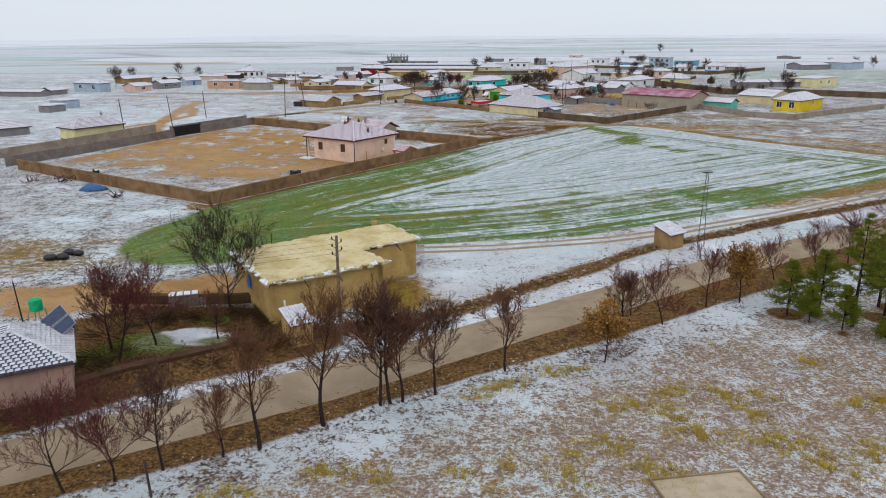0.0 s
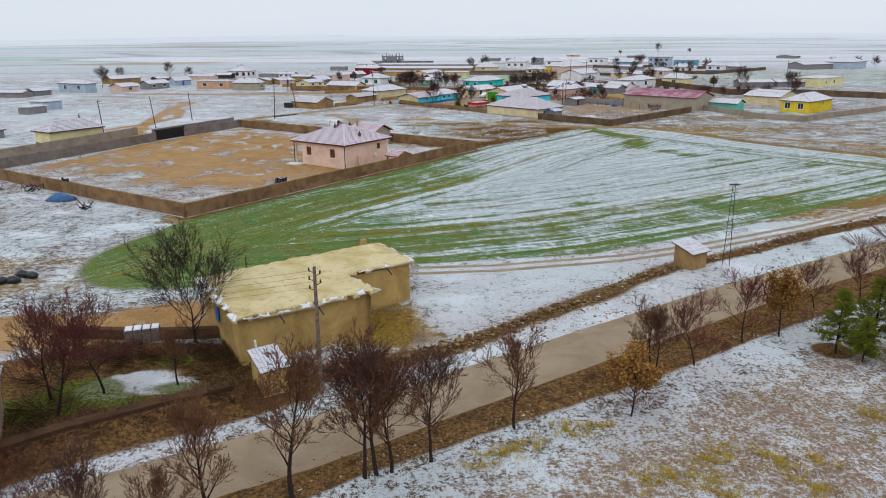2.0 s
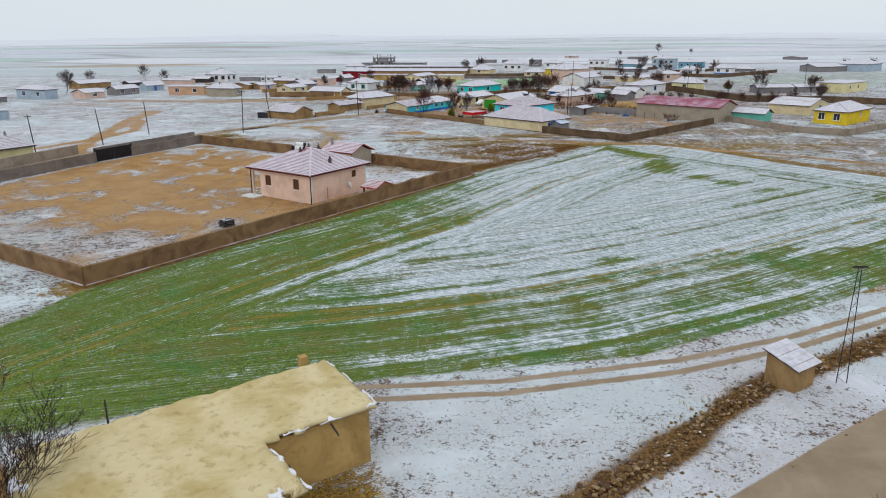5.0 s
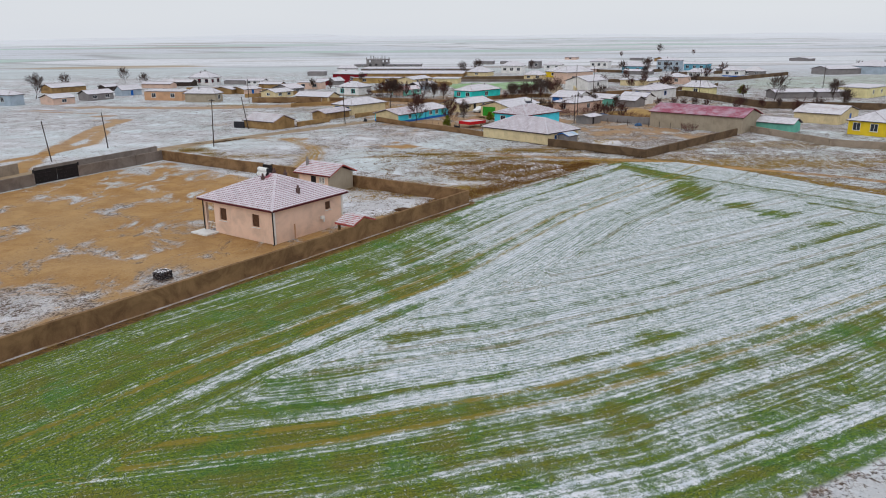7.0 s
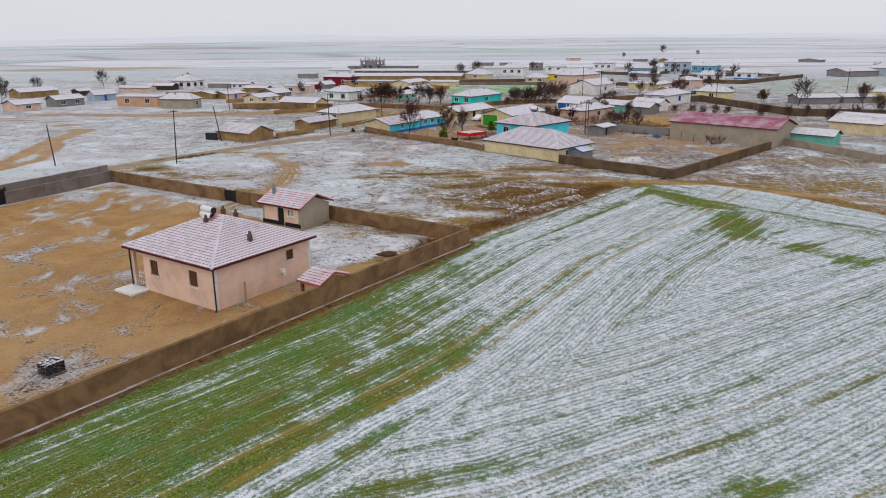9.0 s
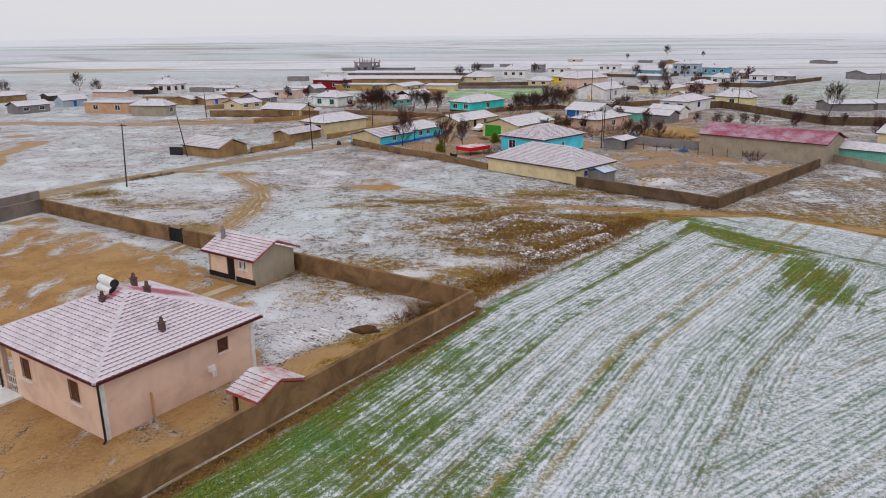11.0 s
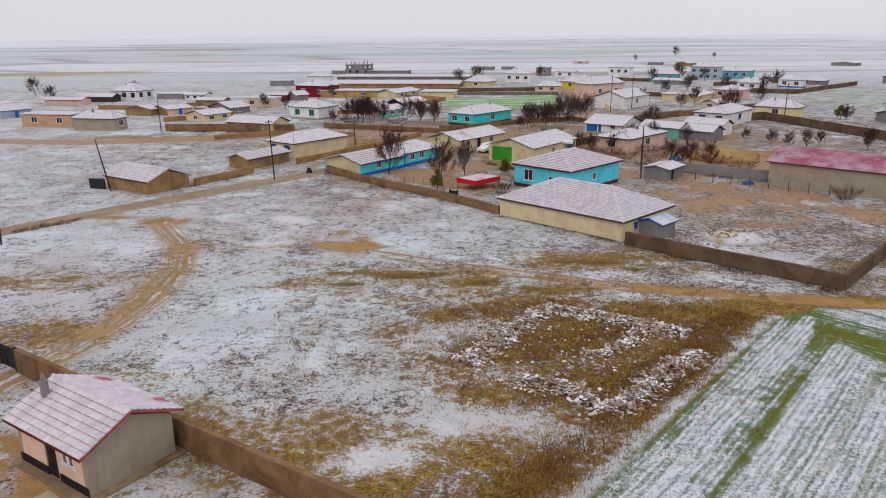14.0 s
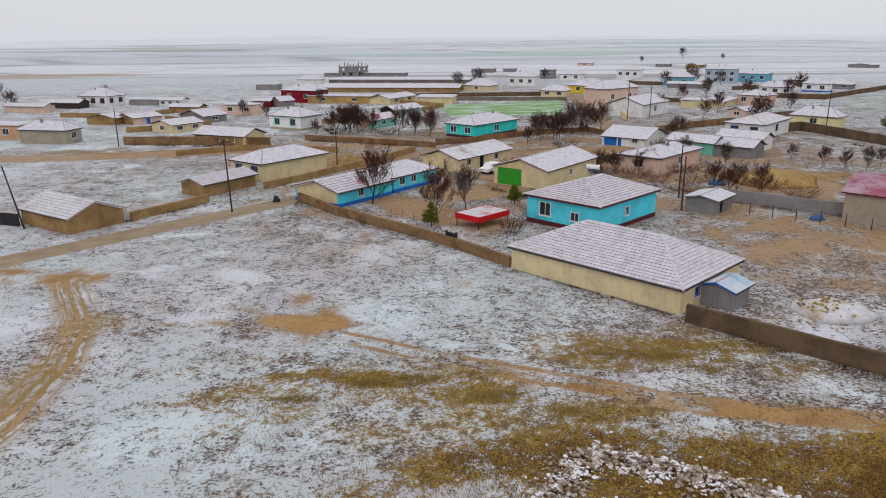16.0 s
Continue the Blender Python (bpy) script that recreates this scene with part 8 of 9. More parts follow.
for i, (x, y, h, w, mat, st) in enumerate(((-9.0, 43.6, 1.4, 2.2, "twig_dark", 90), (-5.5, 43.0, 1.5, 2.4, "twig_red", 110), (-3.3, 43.9, 1.4, 2.0, "twig_brown", 90), (-1.6, 44.6, 1.3, 2.0, "twig_brown", 90), (9.6, 40.6, 0.8, 1.4, "twig_brown", 60), (15.5, 47.3, 0.9, 1.4, "twig_red", 60),
                                           (8.0, 43.2, 0.8, 1.0, "twig_brown", 50), (40.8, 70.9, 1.6, 3.2, "twig_red", 140), (46.0, 74.5, 1.5, 3.0, "twig_red", 120), (36.5, 69.6, 0.9, 2.4, "twig_brown", 100), (30.5, 70.2, 0.7, 2.2, "twig_brown", 90), (9.4, 190.9, 1.9, 1.6, "twig_dark", 90), (28.4, 218.8, 1.8, 3.0, "twig_brown", 120),
                                           (30.6, 215.4, 1.8, 2.6, "twig_red", 100), (25.6, 221.5, 1.6, 2.4, "twig_brown", 90), (49.0, 186.2, 1.9, 2.0, "twig_red", 100), (42.8, 210.5, 1.8, 2.6, "twig_red", 110), (34.0, 213.0, 1.4, 2.4, "twig_dark", 90), (0.0, 124.5, 0.7, 1.4, "twig_dark", 60), (-1.4, 123.6, 0.6, 1.2, "twig_dark", 50),
                                           (-23.4, 32.2, 1.3, 2.4, "twig_dark", 130), (-21.6, 33.0, 1.2, 2.4, "twig_dark", 130), (-20.2, 33.6, 1.2, 2.2, "twig_brown", 130), (-19.0, 34.8, 1.0, 2.0, "twig_brown", 110), (-25.4, 31.2, 1.3, 2.4, "twig_red", 120), (-19.5, 37.2, 0.8, 1.8, "twig_brown", 90), (20.5, 226, 1.5, 3.0, "twig_brown", 120), (14, 228, 1.4, 3.0, "twig_dark", 120), (36, 222, 1.6, 3.2, "twig_red", 130), (33, 208, 1.2, 2.4, "twig_brown", 90), (44.5, 205.5, 1.6, 2.8, "twig_red", 110), (24.0, 246.0, 1.6, 3.0, "twig_dark", 120), (-7.5, 264, 1.6, 3.0, "twig_red", 120), (-17.5, 266, 1.8, 3.0, "twig_dark", 120), (12.0, 196.5, 1.2, 2.2, "twig_brown", 90), (48, 244, 1.6, 2.8, "twig_brown", 110), (-20.0, 46.0, 1.0, 1.6, "twig_dark", 60), (19.0, 50.6, 0.8, 1.6, "dryleaf", 80), (23.4, 51.4, 1.0, 1.6, "twig_brown", 70), (-36.3, 160.7, 0.7, 2.4, "drygrass", 120), (-41.5, 165.5, 0.7, 3.0, "drygrass", 140))):
    ob = shrub("tangled leafless shrub with thin stems" if "twig" in mat else "clump of tall dead grass in snow", 100 + i, h, w, mat, st)
    ob.location = (x, y, 0)

wall_run("earth_bank", "brown cut earth bank between the garden and the road", [(-28, 30.6), (-22.6, 33.9), (-18.6, 37.3), (-15.2, 39.5), (-11.8, 41.5)], 0.8, 0.7, M["bankearth"])
for i in range(14):
    t = i / 13
    c = Vector((-27, 31.2, 0)).lerp(Vector((-9.3, 42.6, 0)), t)
    rr = random.Random(300 + i)
    ob = shrub("dark tangled scrub on the road bank", 300 + i, rr.uniform(0.6, 1.1), rr.uniform(1.4, 2.2), rr.choice(("brush", "twig_dark", "twig_red")), 90, "bank_scrub")
    ob.location = (c.x + rr.gauss(0, 0.5), c.y + rr.gauss(0, 0.5), 0.3)
# garden growth, packed dark so that it also stands in for tree shade
for i, (x, y) in enumerate(((-21.5, 40.5), (-22.6, 43.5), (-20.5, 45.5), (-17.5, 47.2), (-14.0, 46.8), (-19.8, 39.2), (-13.2, 44.2), (-23.6, 46.4), (-15.5, 46.4), (-12.6, 45.8), (-14.6, 48.2), (-18.6, 46.0), (-20.8, 47.6), (-22.0, 38.6))):
    ob = shrub("dark undergrowth below the garden trees, doubling as their shade", 340 + i, 0.45, 2.0, "brush", 170, "undergrowth")
    ob.location = (x, y, 0)

# ---- dry grass ----


def tufts(name, label, n, place, h0, h1, mat, blades=6, wide=0.10, z=-0.04):
    r = random.Random(len(label) * 7 + n)
    vs, fs = [], []
    for _ in range(n):
        p = place(r)
        if p is None:
            continue
        h = r.uniform(h0, h1)
        for _ in range(blades):
            a = r.uniform(0, 6.28)
            q = Vector((p[0] + r.gauss(0, wide), p[1] + r.gauss(0, wide), z))
            tip = q + Vector((math.cos(a) * h * 0.6, math.sin(a) * h * 0.6, h * r.uniform(0.6, 1.0)))
            w = Vector((-math.sin(a), math.cos(a), 0)) * r.uniform(0.010, 0.022)
            b0 = len(vs)
            vs.extend((q - w, q + w, tip))
            fs.append((b0, b0 + 1, b0 + 2))
    return tagged(raw(name, vs, fs, M[mat]), label, "grass", kind="stuff")


def kerb_y(x):
    return float(np.interp(x, [p[0] for p in KERB], [p[1] for p in KERB]))


def in_meadow(r):
    x = r.uniform(-12, 42)
    y = kerb_y(x) - 3.5 - abs(r.gauss(0, 12))
    if y < 10 or noise.noise(Vector((x * 0.35, y * 0.35, 1))) + 0.6 * noise.noise(Vector((x * 1.1, y * 1.1, 4))) < 0.12:
        return None
    return x, y


def in_plot(r):
    x, y = r.uniform(-12, 24), r.uniform(127, 165)
    k = noise.noise(Vector((x * 0.22, y * 0.22, 7))) + 0.6 * noise.noise(Vector((x * 0.8, y * 0.8, 2)))
    near_ring = 0.6 if math.hypot((x - 10) / 9, (y - 146) / 9) < 1.1 else 0.0
    if k + near_ring < 0.22 or x > 4 + (y - 126) * 0.82:
        return None
    return x, y


tufts("meadow_grass", "brown dead grass standing in thin snow", 15000, in_meadow, 0.06, 0.2, "drygrass", 6, 0.14)
tufts("plot_grass", "brown dead grass on the empty plot", 12000, in_plot, 0.07, 0.22, "drygrass", 6, 0.14)
clumps = ((5.0, 38.5, 2), (3.2, 36.6, 2), (1.5, 35.5, 2), (6.8, 38.4, 1), (11.6, 35.6, 3), (9.1, 34.4, 2), (8.0, 33.8, 1), (11.2, 33.0, 3), (7.3, 30.8, 2), (12.1, 31.3, 2), (5.4, 29.4, 2), (5.0, 27.7, 2), (1.4, 26.9, 2), (8.7, 28.6, 4), (10.5, 31.4, 1), (14.5, 35.3, 2), (16.4, 35.5, 1),
          (15.4, 31.0, 4), (16.7, 29.0, 4), (19.2, 30.1, 2), (2.4, 28.6, 1), (-6, 28.2, 2), (-9.6, 26.5, 3), (0.2, 28.0, 1), (-3.4, 27.5, 2), (23, 35, 2), (21, 39.5, 1), (15.2, 33.4, 1), (21.4, 34.5, 2))


def straw_at(r):
    x, y, size = r.choices(clumps, [c[2] for c in clumps])[0]
    lean = math.sin(x * 3.1 + y)
    a, b = r.gauss(0, 0.34 + 0.20 * size), r.gauss(0, 0.22 + 0.09 * size)
    q = x + a * math.cos(lean) - b * math.sin(lean), y + a * math.sin(lean) + b * math.cos(lean)
    return q if noise.noise(Vector((q[0] * 1.9, q[1] * 1.9, 3))) > 0.04 else None


tufts("straw_clumps", "golden straw clumps scattered over the meadow", 8600, straw_at, 0.10, 0.32, "tuft", 7, 0.10)
def rust_at(r):
    x, y, size = r.choice(clumps)
    q = x + r.gauss(0.4, 0.7), y + r.gauss(-0.2, 0.5)
    return q if noise.noise(Vector((q[0] * 1.3, q[1] * 1.3, 9))) > 0.12 else None


tufts("rust_clumps", "brown dead weeds scattered over the meadow", 3600, rust_at, 0.06, 0.2, "weeds", 6, 0.12)
tufts("barn_grass", "dry yellow grass in the corner of the barn", 1600, lambda r: (-4.9 + r.gauss(0, 1.1), 50.9 + r.gauss(0, 1.2)), 0.08, 0.22, "tuft", 6)
def on_barn_edge(r):
    a = radians(33.5)
    t = r.random()
    if r.random() < 0.65:
        u, v = t * 8.6, -0.3 + abs(r.gauss(0, 0.45))
    else:
        u, v = -0.3 + abs(r.gauss(0, 0.5)), t * 8.0
    return -12.25 + u * math.cos(a) - v * math.sin(a), 45.2 + u * math.sin(a) + v * math.cos(a)


tufts("roof_grass", "dead brown grass along the edge of the barn roof", 2600, on_barn_edge, 0.06, 0.2, "drygrass", 6, 0.10, 2.98)
tufts("track_weeds", "brown weeds between the tracks on the empty plot", 1500, lambda r: (lambda c: (c[0] + r.gauss(0, 0.8), c[1] + r.gauss(0, 0.35)))(r.choice([(-1.8, 159.8), (1.0, 160.3), (-5.6, 158.0), (5.1, 158.2), (12.5, 163.5), (15.5, 163), (9, 156.5), (18, 161), (-42, 166), (-38, 162)])), 0.10, 0.30, "drygrass", 7, 0.1)
tufts("bank_grass", "dead grass along the rubble bank", 1600, lambda r: along(BANK, 1, 0.9)[0][:2], 0.10, 0.30, "drygrass", 6)


def rusty(r):
    x, y = along(BANK + [(25.6, 67.6), (33, 72.6), (60, 88)], 1, 0.5)[0][:2]
    return (x, y) if noise.noise(Vector((x * 0.35, y * 0.35, 6))) > 0.02 else None


tufts("bank_turf", "olive green turf along the top of the road bank", 3800, lambda r: along([(-27, 32.2), (-22.2, 35.2), (-18.2, 38.3), (-14.9, 40.4), (-11.6, 42.3)], 1, 0.45)[0][:2], 0.05, 0.16, "turf", 6, 0.12, 0.35)
tufts("bank_weeds", "rust-brown dead weeds in clumps on the rubble bank", 4200, rusty, 0.15, 0.45, "weeds", 6, 0.12)


def by_walls(r):
    runs = ([(-14.0, 206.0), (-9, 199.2), (3.0, 186.8)], [(19, 167.6), (32.3, 154.9)], [(-30.5, 197), (-24.8, 206)], [(-22, 256.8), (-1, 248)], [(2, 250.3), (20, 261.3)], [(35, 204.3), (50, 193.3)],
            [(-53, 252.4), (-27, 250.2)], [(24, 227.5), (32, 235.5), (42, 231.5)], [(66.5, 261), (82, 228), (104, 223)], [(36.5, 256), (52, 269.5)], [(-45, 171), (-36, 180)], [(26, 216), (33, 210), (44, 203)], [(8, 214), (14, 206)])
    x, y = along(r.choice(runs), 1, 0.55)[0][:2]
    return (x, y) if noise.noise(Vector((x * 0.3, y * 0.3, 12))) > -0.1 else None


tufts("wall_moss", "dark mossy line at the foot of the long cream house", 1500, lambda r: along([(8.6, 180.1), (18.4, 169.5)], 1, 0.22)[0][:2], 0.04, 0.14, "brush", 6, 0.12)
tufts("wall_weeds", "dark dead weeds along the village walls", 5200, by_walls, 0.15, 0.5, "brush", 6, 0.16)
tufts("verge_leaves", "brown leaves and stalks on the tree verge", 2600, lambda r: (lambda x: (x, kerb_y(x) + 0.3 + abs(r.gauss(0, 0.8))))(r.uniform(-20, 34)), 0.04, 0.13, "litter", 6, 0.14)
tufts("field_margin", "dead grass along the field margin", 2600, lambda r: along([(-27.5, 79.5), (-21.6, 90.8), (-8.2, 106.4), (4.2, 127), (24, 150.6)], 1, 0.35)[0][:2], 0.06, 0.2, "drygrass", 5)

# ---- poles and wires ----


def wood_pole(label, x, y, h, lean=(0, 0), arms=1, deg=0, mat="dark_wood", r=0.10):
    ob = thing("utility_pole", label, "utility pole", x, y, 0, deg, group="village power poles")
    bm = bmesh.new()
    tube(bm, (0, 0, -0.5), (lean[0], lean[1], h), r, r * 0.65, 10)
    part("pole", bm, M[mat], ob)
    for i in range(arms):
        z = h - 0.25 - i * 0.5
        bm = bmesh.new()
        box(bm, lean[0] - 0.55, lean[0] + 0.55, lean[1] - 0.05, lean[1] + 0.05, z - 0.05, z + 0.05)
        part("crossarm", bm, M["dark_steel"], ob)
        for k in (-0.48, 0.0, 0.48):
            bm = bmesh.new()
            tube(bm, (lean[0] + k, lean[1], z + 0.05), (lean[0] + k, lean[1], z + 0.22), 0.045, 0.03, 8)
            part("insulator", bm, M["frame_white"], ob)
    return ob


pb = wood_pole("weathered grey pole with insulators beside the mud barn", -7.15, 42.0, 7.1, (0, 0), 0, 20, "wood", 0.13)
for k, sx in ((6.9, -1), (6.7, 1), (6.45, -1), (6.2, 1), (5.95, -1)):
    bm = bmesh.new()
    tube(bm, (0, 0, k - 0.12), (0.28 * sx, 0, k), 0.025, 0.02, 6)
    tube(bm, (0.28 * sx, 0, k), (0.28 * sx, 0, k + 0.18), 0.05, 0.035, 8)
    part("bracket_arm", bm, M["dark_steel"], pb)
wood_pole("tall dark pole beside the lane", -39.5, 170.1, 8.2, (0.35, -0.2), 1, 40)
wood_pole("dark pole on the lane verge", -20.4, 201.2, 8.0, (-0.3, 0), 1, 50)
wood_pole("leaning dark pole by the mud-brick house", -39.6, 194.6, 6.6, (-1.1, 0.0), 0, 40)
wood_pole("dark pole behind the orchard wall", -12.6, 230.2, 5.2, (0, 0), 1, 40)
wood_pole("dark pole by the far lane", -54.2, 252.3, 6.6, (0, 0), 0, 40)
wood_pole("dark leaning pole on the snowy plain", -63.7, 140.0, 7.0, (-0.5, 0), 1, 60)
wood_pole("dark leaning pole on the snowy plain", -60.3, 155.4, 6.4, (-0.7, 0), 0, 60)
wood_pole("dark leaning pole on the snowy plain", -57.6, 169.2, 6.2, (-0.4, 0), 0, 60)
wood_pole("dark pole beside the white barn", 43.8, 282.9, 8.8, (0, 0), 0, 40)
wood_pole("dark pole beside the white barn", 51.1, 291.3, 8.0, (0, 0), 0, 40)
wood_pole("short dark pole between the houses", 28.8, 199.8, 6.0, (0, 0), 0, 40)
wood_pole("dark pole between the houses", 30.6, 206.4, 6.2, (0, 0), 0, 40)
wood_pole("dark pole on the field edge", 76.5, 262.0, 8.0, (0.2, 0), 1, 40)
wood_pole("dark pole on the far field", 121.7, 279.4, 8.0, (0.1, 0), 0, 40)
wood_pole("short wooden post in the meadow", -12.85, 26.3, 1.7, (-0.08, 0), 0, 0, "dark_wood", 0.07)
wood_pole("thin stove pipe pole behind the cottage", -29.0, 45.0, 3.2, (-0.25, 0), 0, 0, "dark_steel", 0.06)
wood_pole("thin post behind the barn", -14.6, 55.4, 3.6, (0, 0), 0, 0, "dark_wood", 0.06)

ob = thing("lattice_pole", "slender steel lattice power pole beside the track", "utility pole", 22.15, 63.5, 0, 0, group="village power poles")
H_ = 6.9
for sx in (-1, 1):
    bm = bmesh.new()
    tube(bm, (0.30 * sx, 0, -0.2), (0.09 * sx, 0, H_), 0.028, 0.022, 6)
    part("leg", bm, M["dark_steel"], ob)
for i in range(14):
    z0, z1 = i * H_ / 14, (i + 1) * H_ / 14
    w0, w1 = 0.30 - 0.21 * z0 / H_, 0.30 - 0.21 * z1 / H_
    s = 1 if i % 2 else -1
    bm = bmesh.new()
    tube(bm, (-w0 * s, 0, z0), (w1 * s, 0, z1), 0.011, 0.011, 5)
    part("brace", bm, M["dark_steel"], ob)
bm = bmesh.new()
box(bm, -0.4, 0.4, -0.03, 0.03, H_ - 0.1, H_)
part("crossarm", bm, M["dark_steel"], ob)


def wire(p, q, sag, r=0.006):
    p, q = Vector(p), Vector(q)
    n, vs, fs = 16, [], []
    side = (q - p).cross(Vector((0, 0, 1))).normalized() * r
    for i in range(n + 1):
        t = i / n
        c = p.lerp(q, t) - Vector((0, 0, sag * 4 * t * (1 - t)))
        vs += [c - side, c + Vector((0, 0, r)), c + side, c - Vector((0, 0, r))]
        if i:
            fs += [((i - 1) * 4 + j, (i - 1) * 4 + (j + 1) % 4, i * 4 + (j + 1) % 4, i * 4 + j) for j in range(4)]
    return tagged(raw("power_line", vs, fs, M["wire"]), "thin dark overhead power line", "cable", "power lines")


for k in (6.9, 6.6, 6.3, 6.0):
    wire((-7.2, 42.0, k), (-42, 37.5, k - 0.2), 0.9)
wire((-20.7, 201.2, 7.7), (-12.6, 230.2, 4.9), 0.4)

# ---- small things ----
ob = thing("brick_pallet", "pallet of dark charcoal bricks with snow on top in the yard", "bricks", -21.95, 98.4, 0, 56)
bm = bmesh.new()
for k in (-0.5, 0.0, 0.5):
    box(bm, k - 0.05, k + 0.05, -0.6, 0.6, 0.0, 0.1)
box(bm, -0.6, 0.6, -0.6, 0.6, 0.1, 0.14)
part("pallet", bm, M["wood"], ob)
bmk = bmesh.new()
box(bmk, -0.095, 0.095, -0.045, 0.045, 0, 0.085, lean=0.004)
mk = bpy.data.meshes.new("brick")
bmk.to_mesh(mk)
bmk.free()
mk.materials.append(M["brick"])
rb = random.Random(2)
for lz in range(7):
    for i in range(5):
        for j in range(8):
            if lz == 6 and rb.random() < 0.5 or 0 < i < 4 and 0 < j < 7 and lz < 5:
                continue
            o = new("brick", mk)
            o.parent = ob
            o.matrix_basis = pose(-0.46 + i * 0.23 + rb.uniform(-0.02, 0.02), -0.46 + j * 0.13, 0.145 + lz * 0.092, 0, 0, rb.uniform(-5, 5))


def lump(bm, c, size, seed, flat=1.0):
    r = random.Random(seed)
    got = bmesh.ops.create_icosphere(bm, subdivisions=2, radius=1.0)
    for v in got["verts"]:
        k = 1 + 0.35 * noise.noise(v.co * 1.6 + Vector((seed, 0, 0)))
        v.co = Vector((v.co.x * size[0] * k, v.co.y * size[1] * k, max(-0.2, v.co.z * size[2] * k * flat))) + Vector(c)


for x, y, deg in ((-34.7, 59.8, 8), (-33.9, 61.3, -20)):
    bm = bmesh.new()
    lump(bm, (-0.45, 0, 0.25), (0.62, 0.4, 0.34), int(x * -10))
    lump(bm, (0.55, 0.05, 0.25), (0.58, 0.38, 0.32), int(x * -10) + 5)
    ob = part("wrapped_bale", bm, M["black_wrap"], smooth=True)
    ob.matrix_basis = pose(x, y, 0, 0, 0, deg)
    tagged(ob, "long bale wrapped in black plastic on the snow", "bale", "wrapped bales")
bm = bmesh.new()
lump(bm, (0, 0, 0.1), (1.6, 0.9, 0.8), 4)
ob = tagged(part("covered_heap", bm, M["blue_plastic"], smooth=True), "heap under a dark blue tarpaulin, dusted with snow", "heap")
ob.location = (-45.4, 88.8, 0)
for i, (x, y, w) in enumerate(((-56.9, 94.5, 1.3), (-51.6, 94.4, 1.9), (-53.5, 96.4, 1.5), (-40.5, 84.8, 0.7))):
    ob = thing("scrap_heap", "heap of rusty farm scrap on the snow", "scrap", x, y, 0, i * 40)
    r = random.Random(70 + i)
    for _ in range(12):
        bm = bmesh.new()
        p = Vector((r.gauss(0, w * 0.4), r.gauss(0, 0.4), 0.05))
        tube(bm, p, p + Vector((r.gauss(0, 0.7), r.gauss(0, 0.5), r.uniform(0.1, 0.9))), 0.06, 0.05, 6)
        part("scrap_bar", bm, M["riser_red"] if r.random() < 0.4 else M["dark_steel"], ob)

# garden pit, its dark hollow only suggested by a dark mound, and concrete path
bm = bmesh.new()
lump(bm, (0, 0, 0), (1.0, 0.6, 0.28), 8)
ob = tagged(part("soil_mound", bm, M["bankearth"], smooth=True), "low dark mound standing in for the pit in the snowy garden", "soil heap")
ob.location = (-3.8, 121.8, 0)
ob = tagged(new("garden_path"), "narrow pale concrete path to the outbuilding", "path", kind="structure")
for i in range(9):
    bm = bmesh.new()
    p = Vector((-15.3, 131.3, 0)).lerp(Vector((-21.4, 122.4, 0)), i / 9)
    u = Vector((-6.1, -8.9, 0)).normalized()
    obox(bm, p + Vector((0, 0, -0.05)), u, Vector((-u.y, u.x, 0)), (0, 0, 1), 1.18, 0.85, 0.10)
    part("path_slab", bm, M["pale_slab"], ob)
ob = tagged(new("garden_bed"), "snowy garden soil in dug ridges", "soil", kind="structure")
rg = random.Random(12)
for i in range(19):
    for half in (0, 1):
        bm = bmesh.new()
        a = Vector((-7.7 + i * 0.29, 118.5 + i * 0.43, 0)) + Vector((-0.826, 0.564, 0)) * (half * 4.2 + rg.uniform(-0.5, 0.5))
        L_ = rg.uniform(2.6, 4.3)
        prev = None
        for k in range(13):
            c = a + Vector((-0.826, 0.564, 0)) * (k * L_ / 12)
            c += Vector((0.564, 0.826, 0)) * 0.16 * noise.noise(Vector((c.x * 0.9, c.y * 0.9, i)))
            h = 0.0 + 0.07 * noise.noise(Vector((c.x * 2.2, c.y * 2.2, i * 3.0)))
            o = Vector((0.564, 0.826, 0)) * (0.16 + 0.09 * noise.noise(Vector((c.x * 1.7, c.y * 1.7, 9))))
            ring_ = [bm.verts.new(v) for v in (c - o + Vector((0, 0, -0.08)), c + Vector((0, 0, max(-0.04, h))), c + o + Vector((0, 0, -0.08)))]
            if prev:
                bm.faces.new((prev[0], ring_[0], ring_[1], prev[1]))
                bm.faces.new((prev[1], ring_[1], ring_[2], prev[2]))
            prev = ring_
        bmesh.ops.recalc_face_normals(bm, faces=bm.faces)
        part("ridge", bm, M["ridge_soil"], ob)

# red canopy in the village yard
ob = thing("red_canopy", "red-edged flat shelter with snow on its roof", "shelter", 6.3, 192.4, 0, 44)
bm = bmesh.new()
box(bm, 0, 4.6, 0, 3.2, 1.22, 1.30)
part("roof", bm, M["red_cloth"], ob)
bm = bmesh.new()
for a0, a1, b0, b1 in ((-0.03, 4.63, -0.03, 0.0), (-0.03, 4.63, 3.2, 3.23), (-0.03, 0, 0, 3.2), (4.6, 4.63, 0, 3.2)):
    box(bm, a0, a1, b0, b1, 0.75, 1.34)
part("valance", bm, M["red_paint"], ob, "bright red valance")
for sx in (0.1, 4.5):
    for sy in (0.1, 3.1):
        bm = bmesh.new()
        tube(bm, (sx, sy, -0.1), (sx, sy, 1.22), 0.05, 0.05, 8)
        part("post", bm, M["dark_steel"], ob)

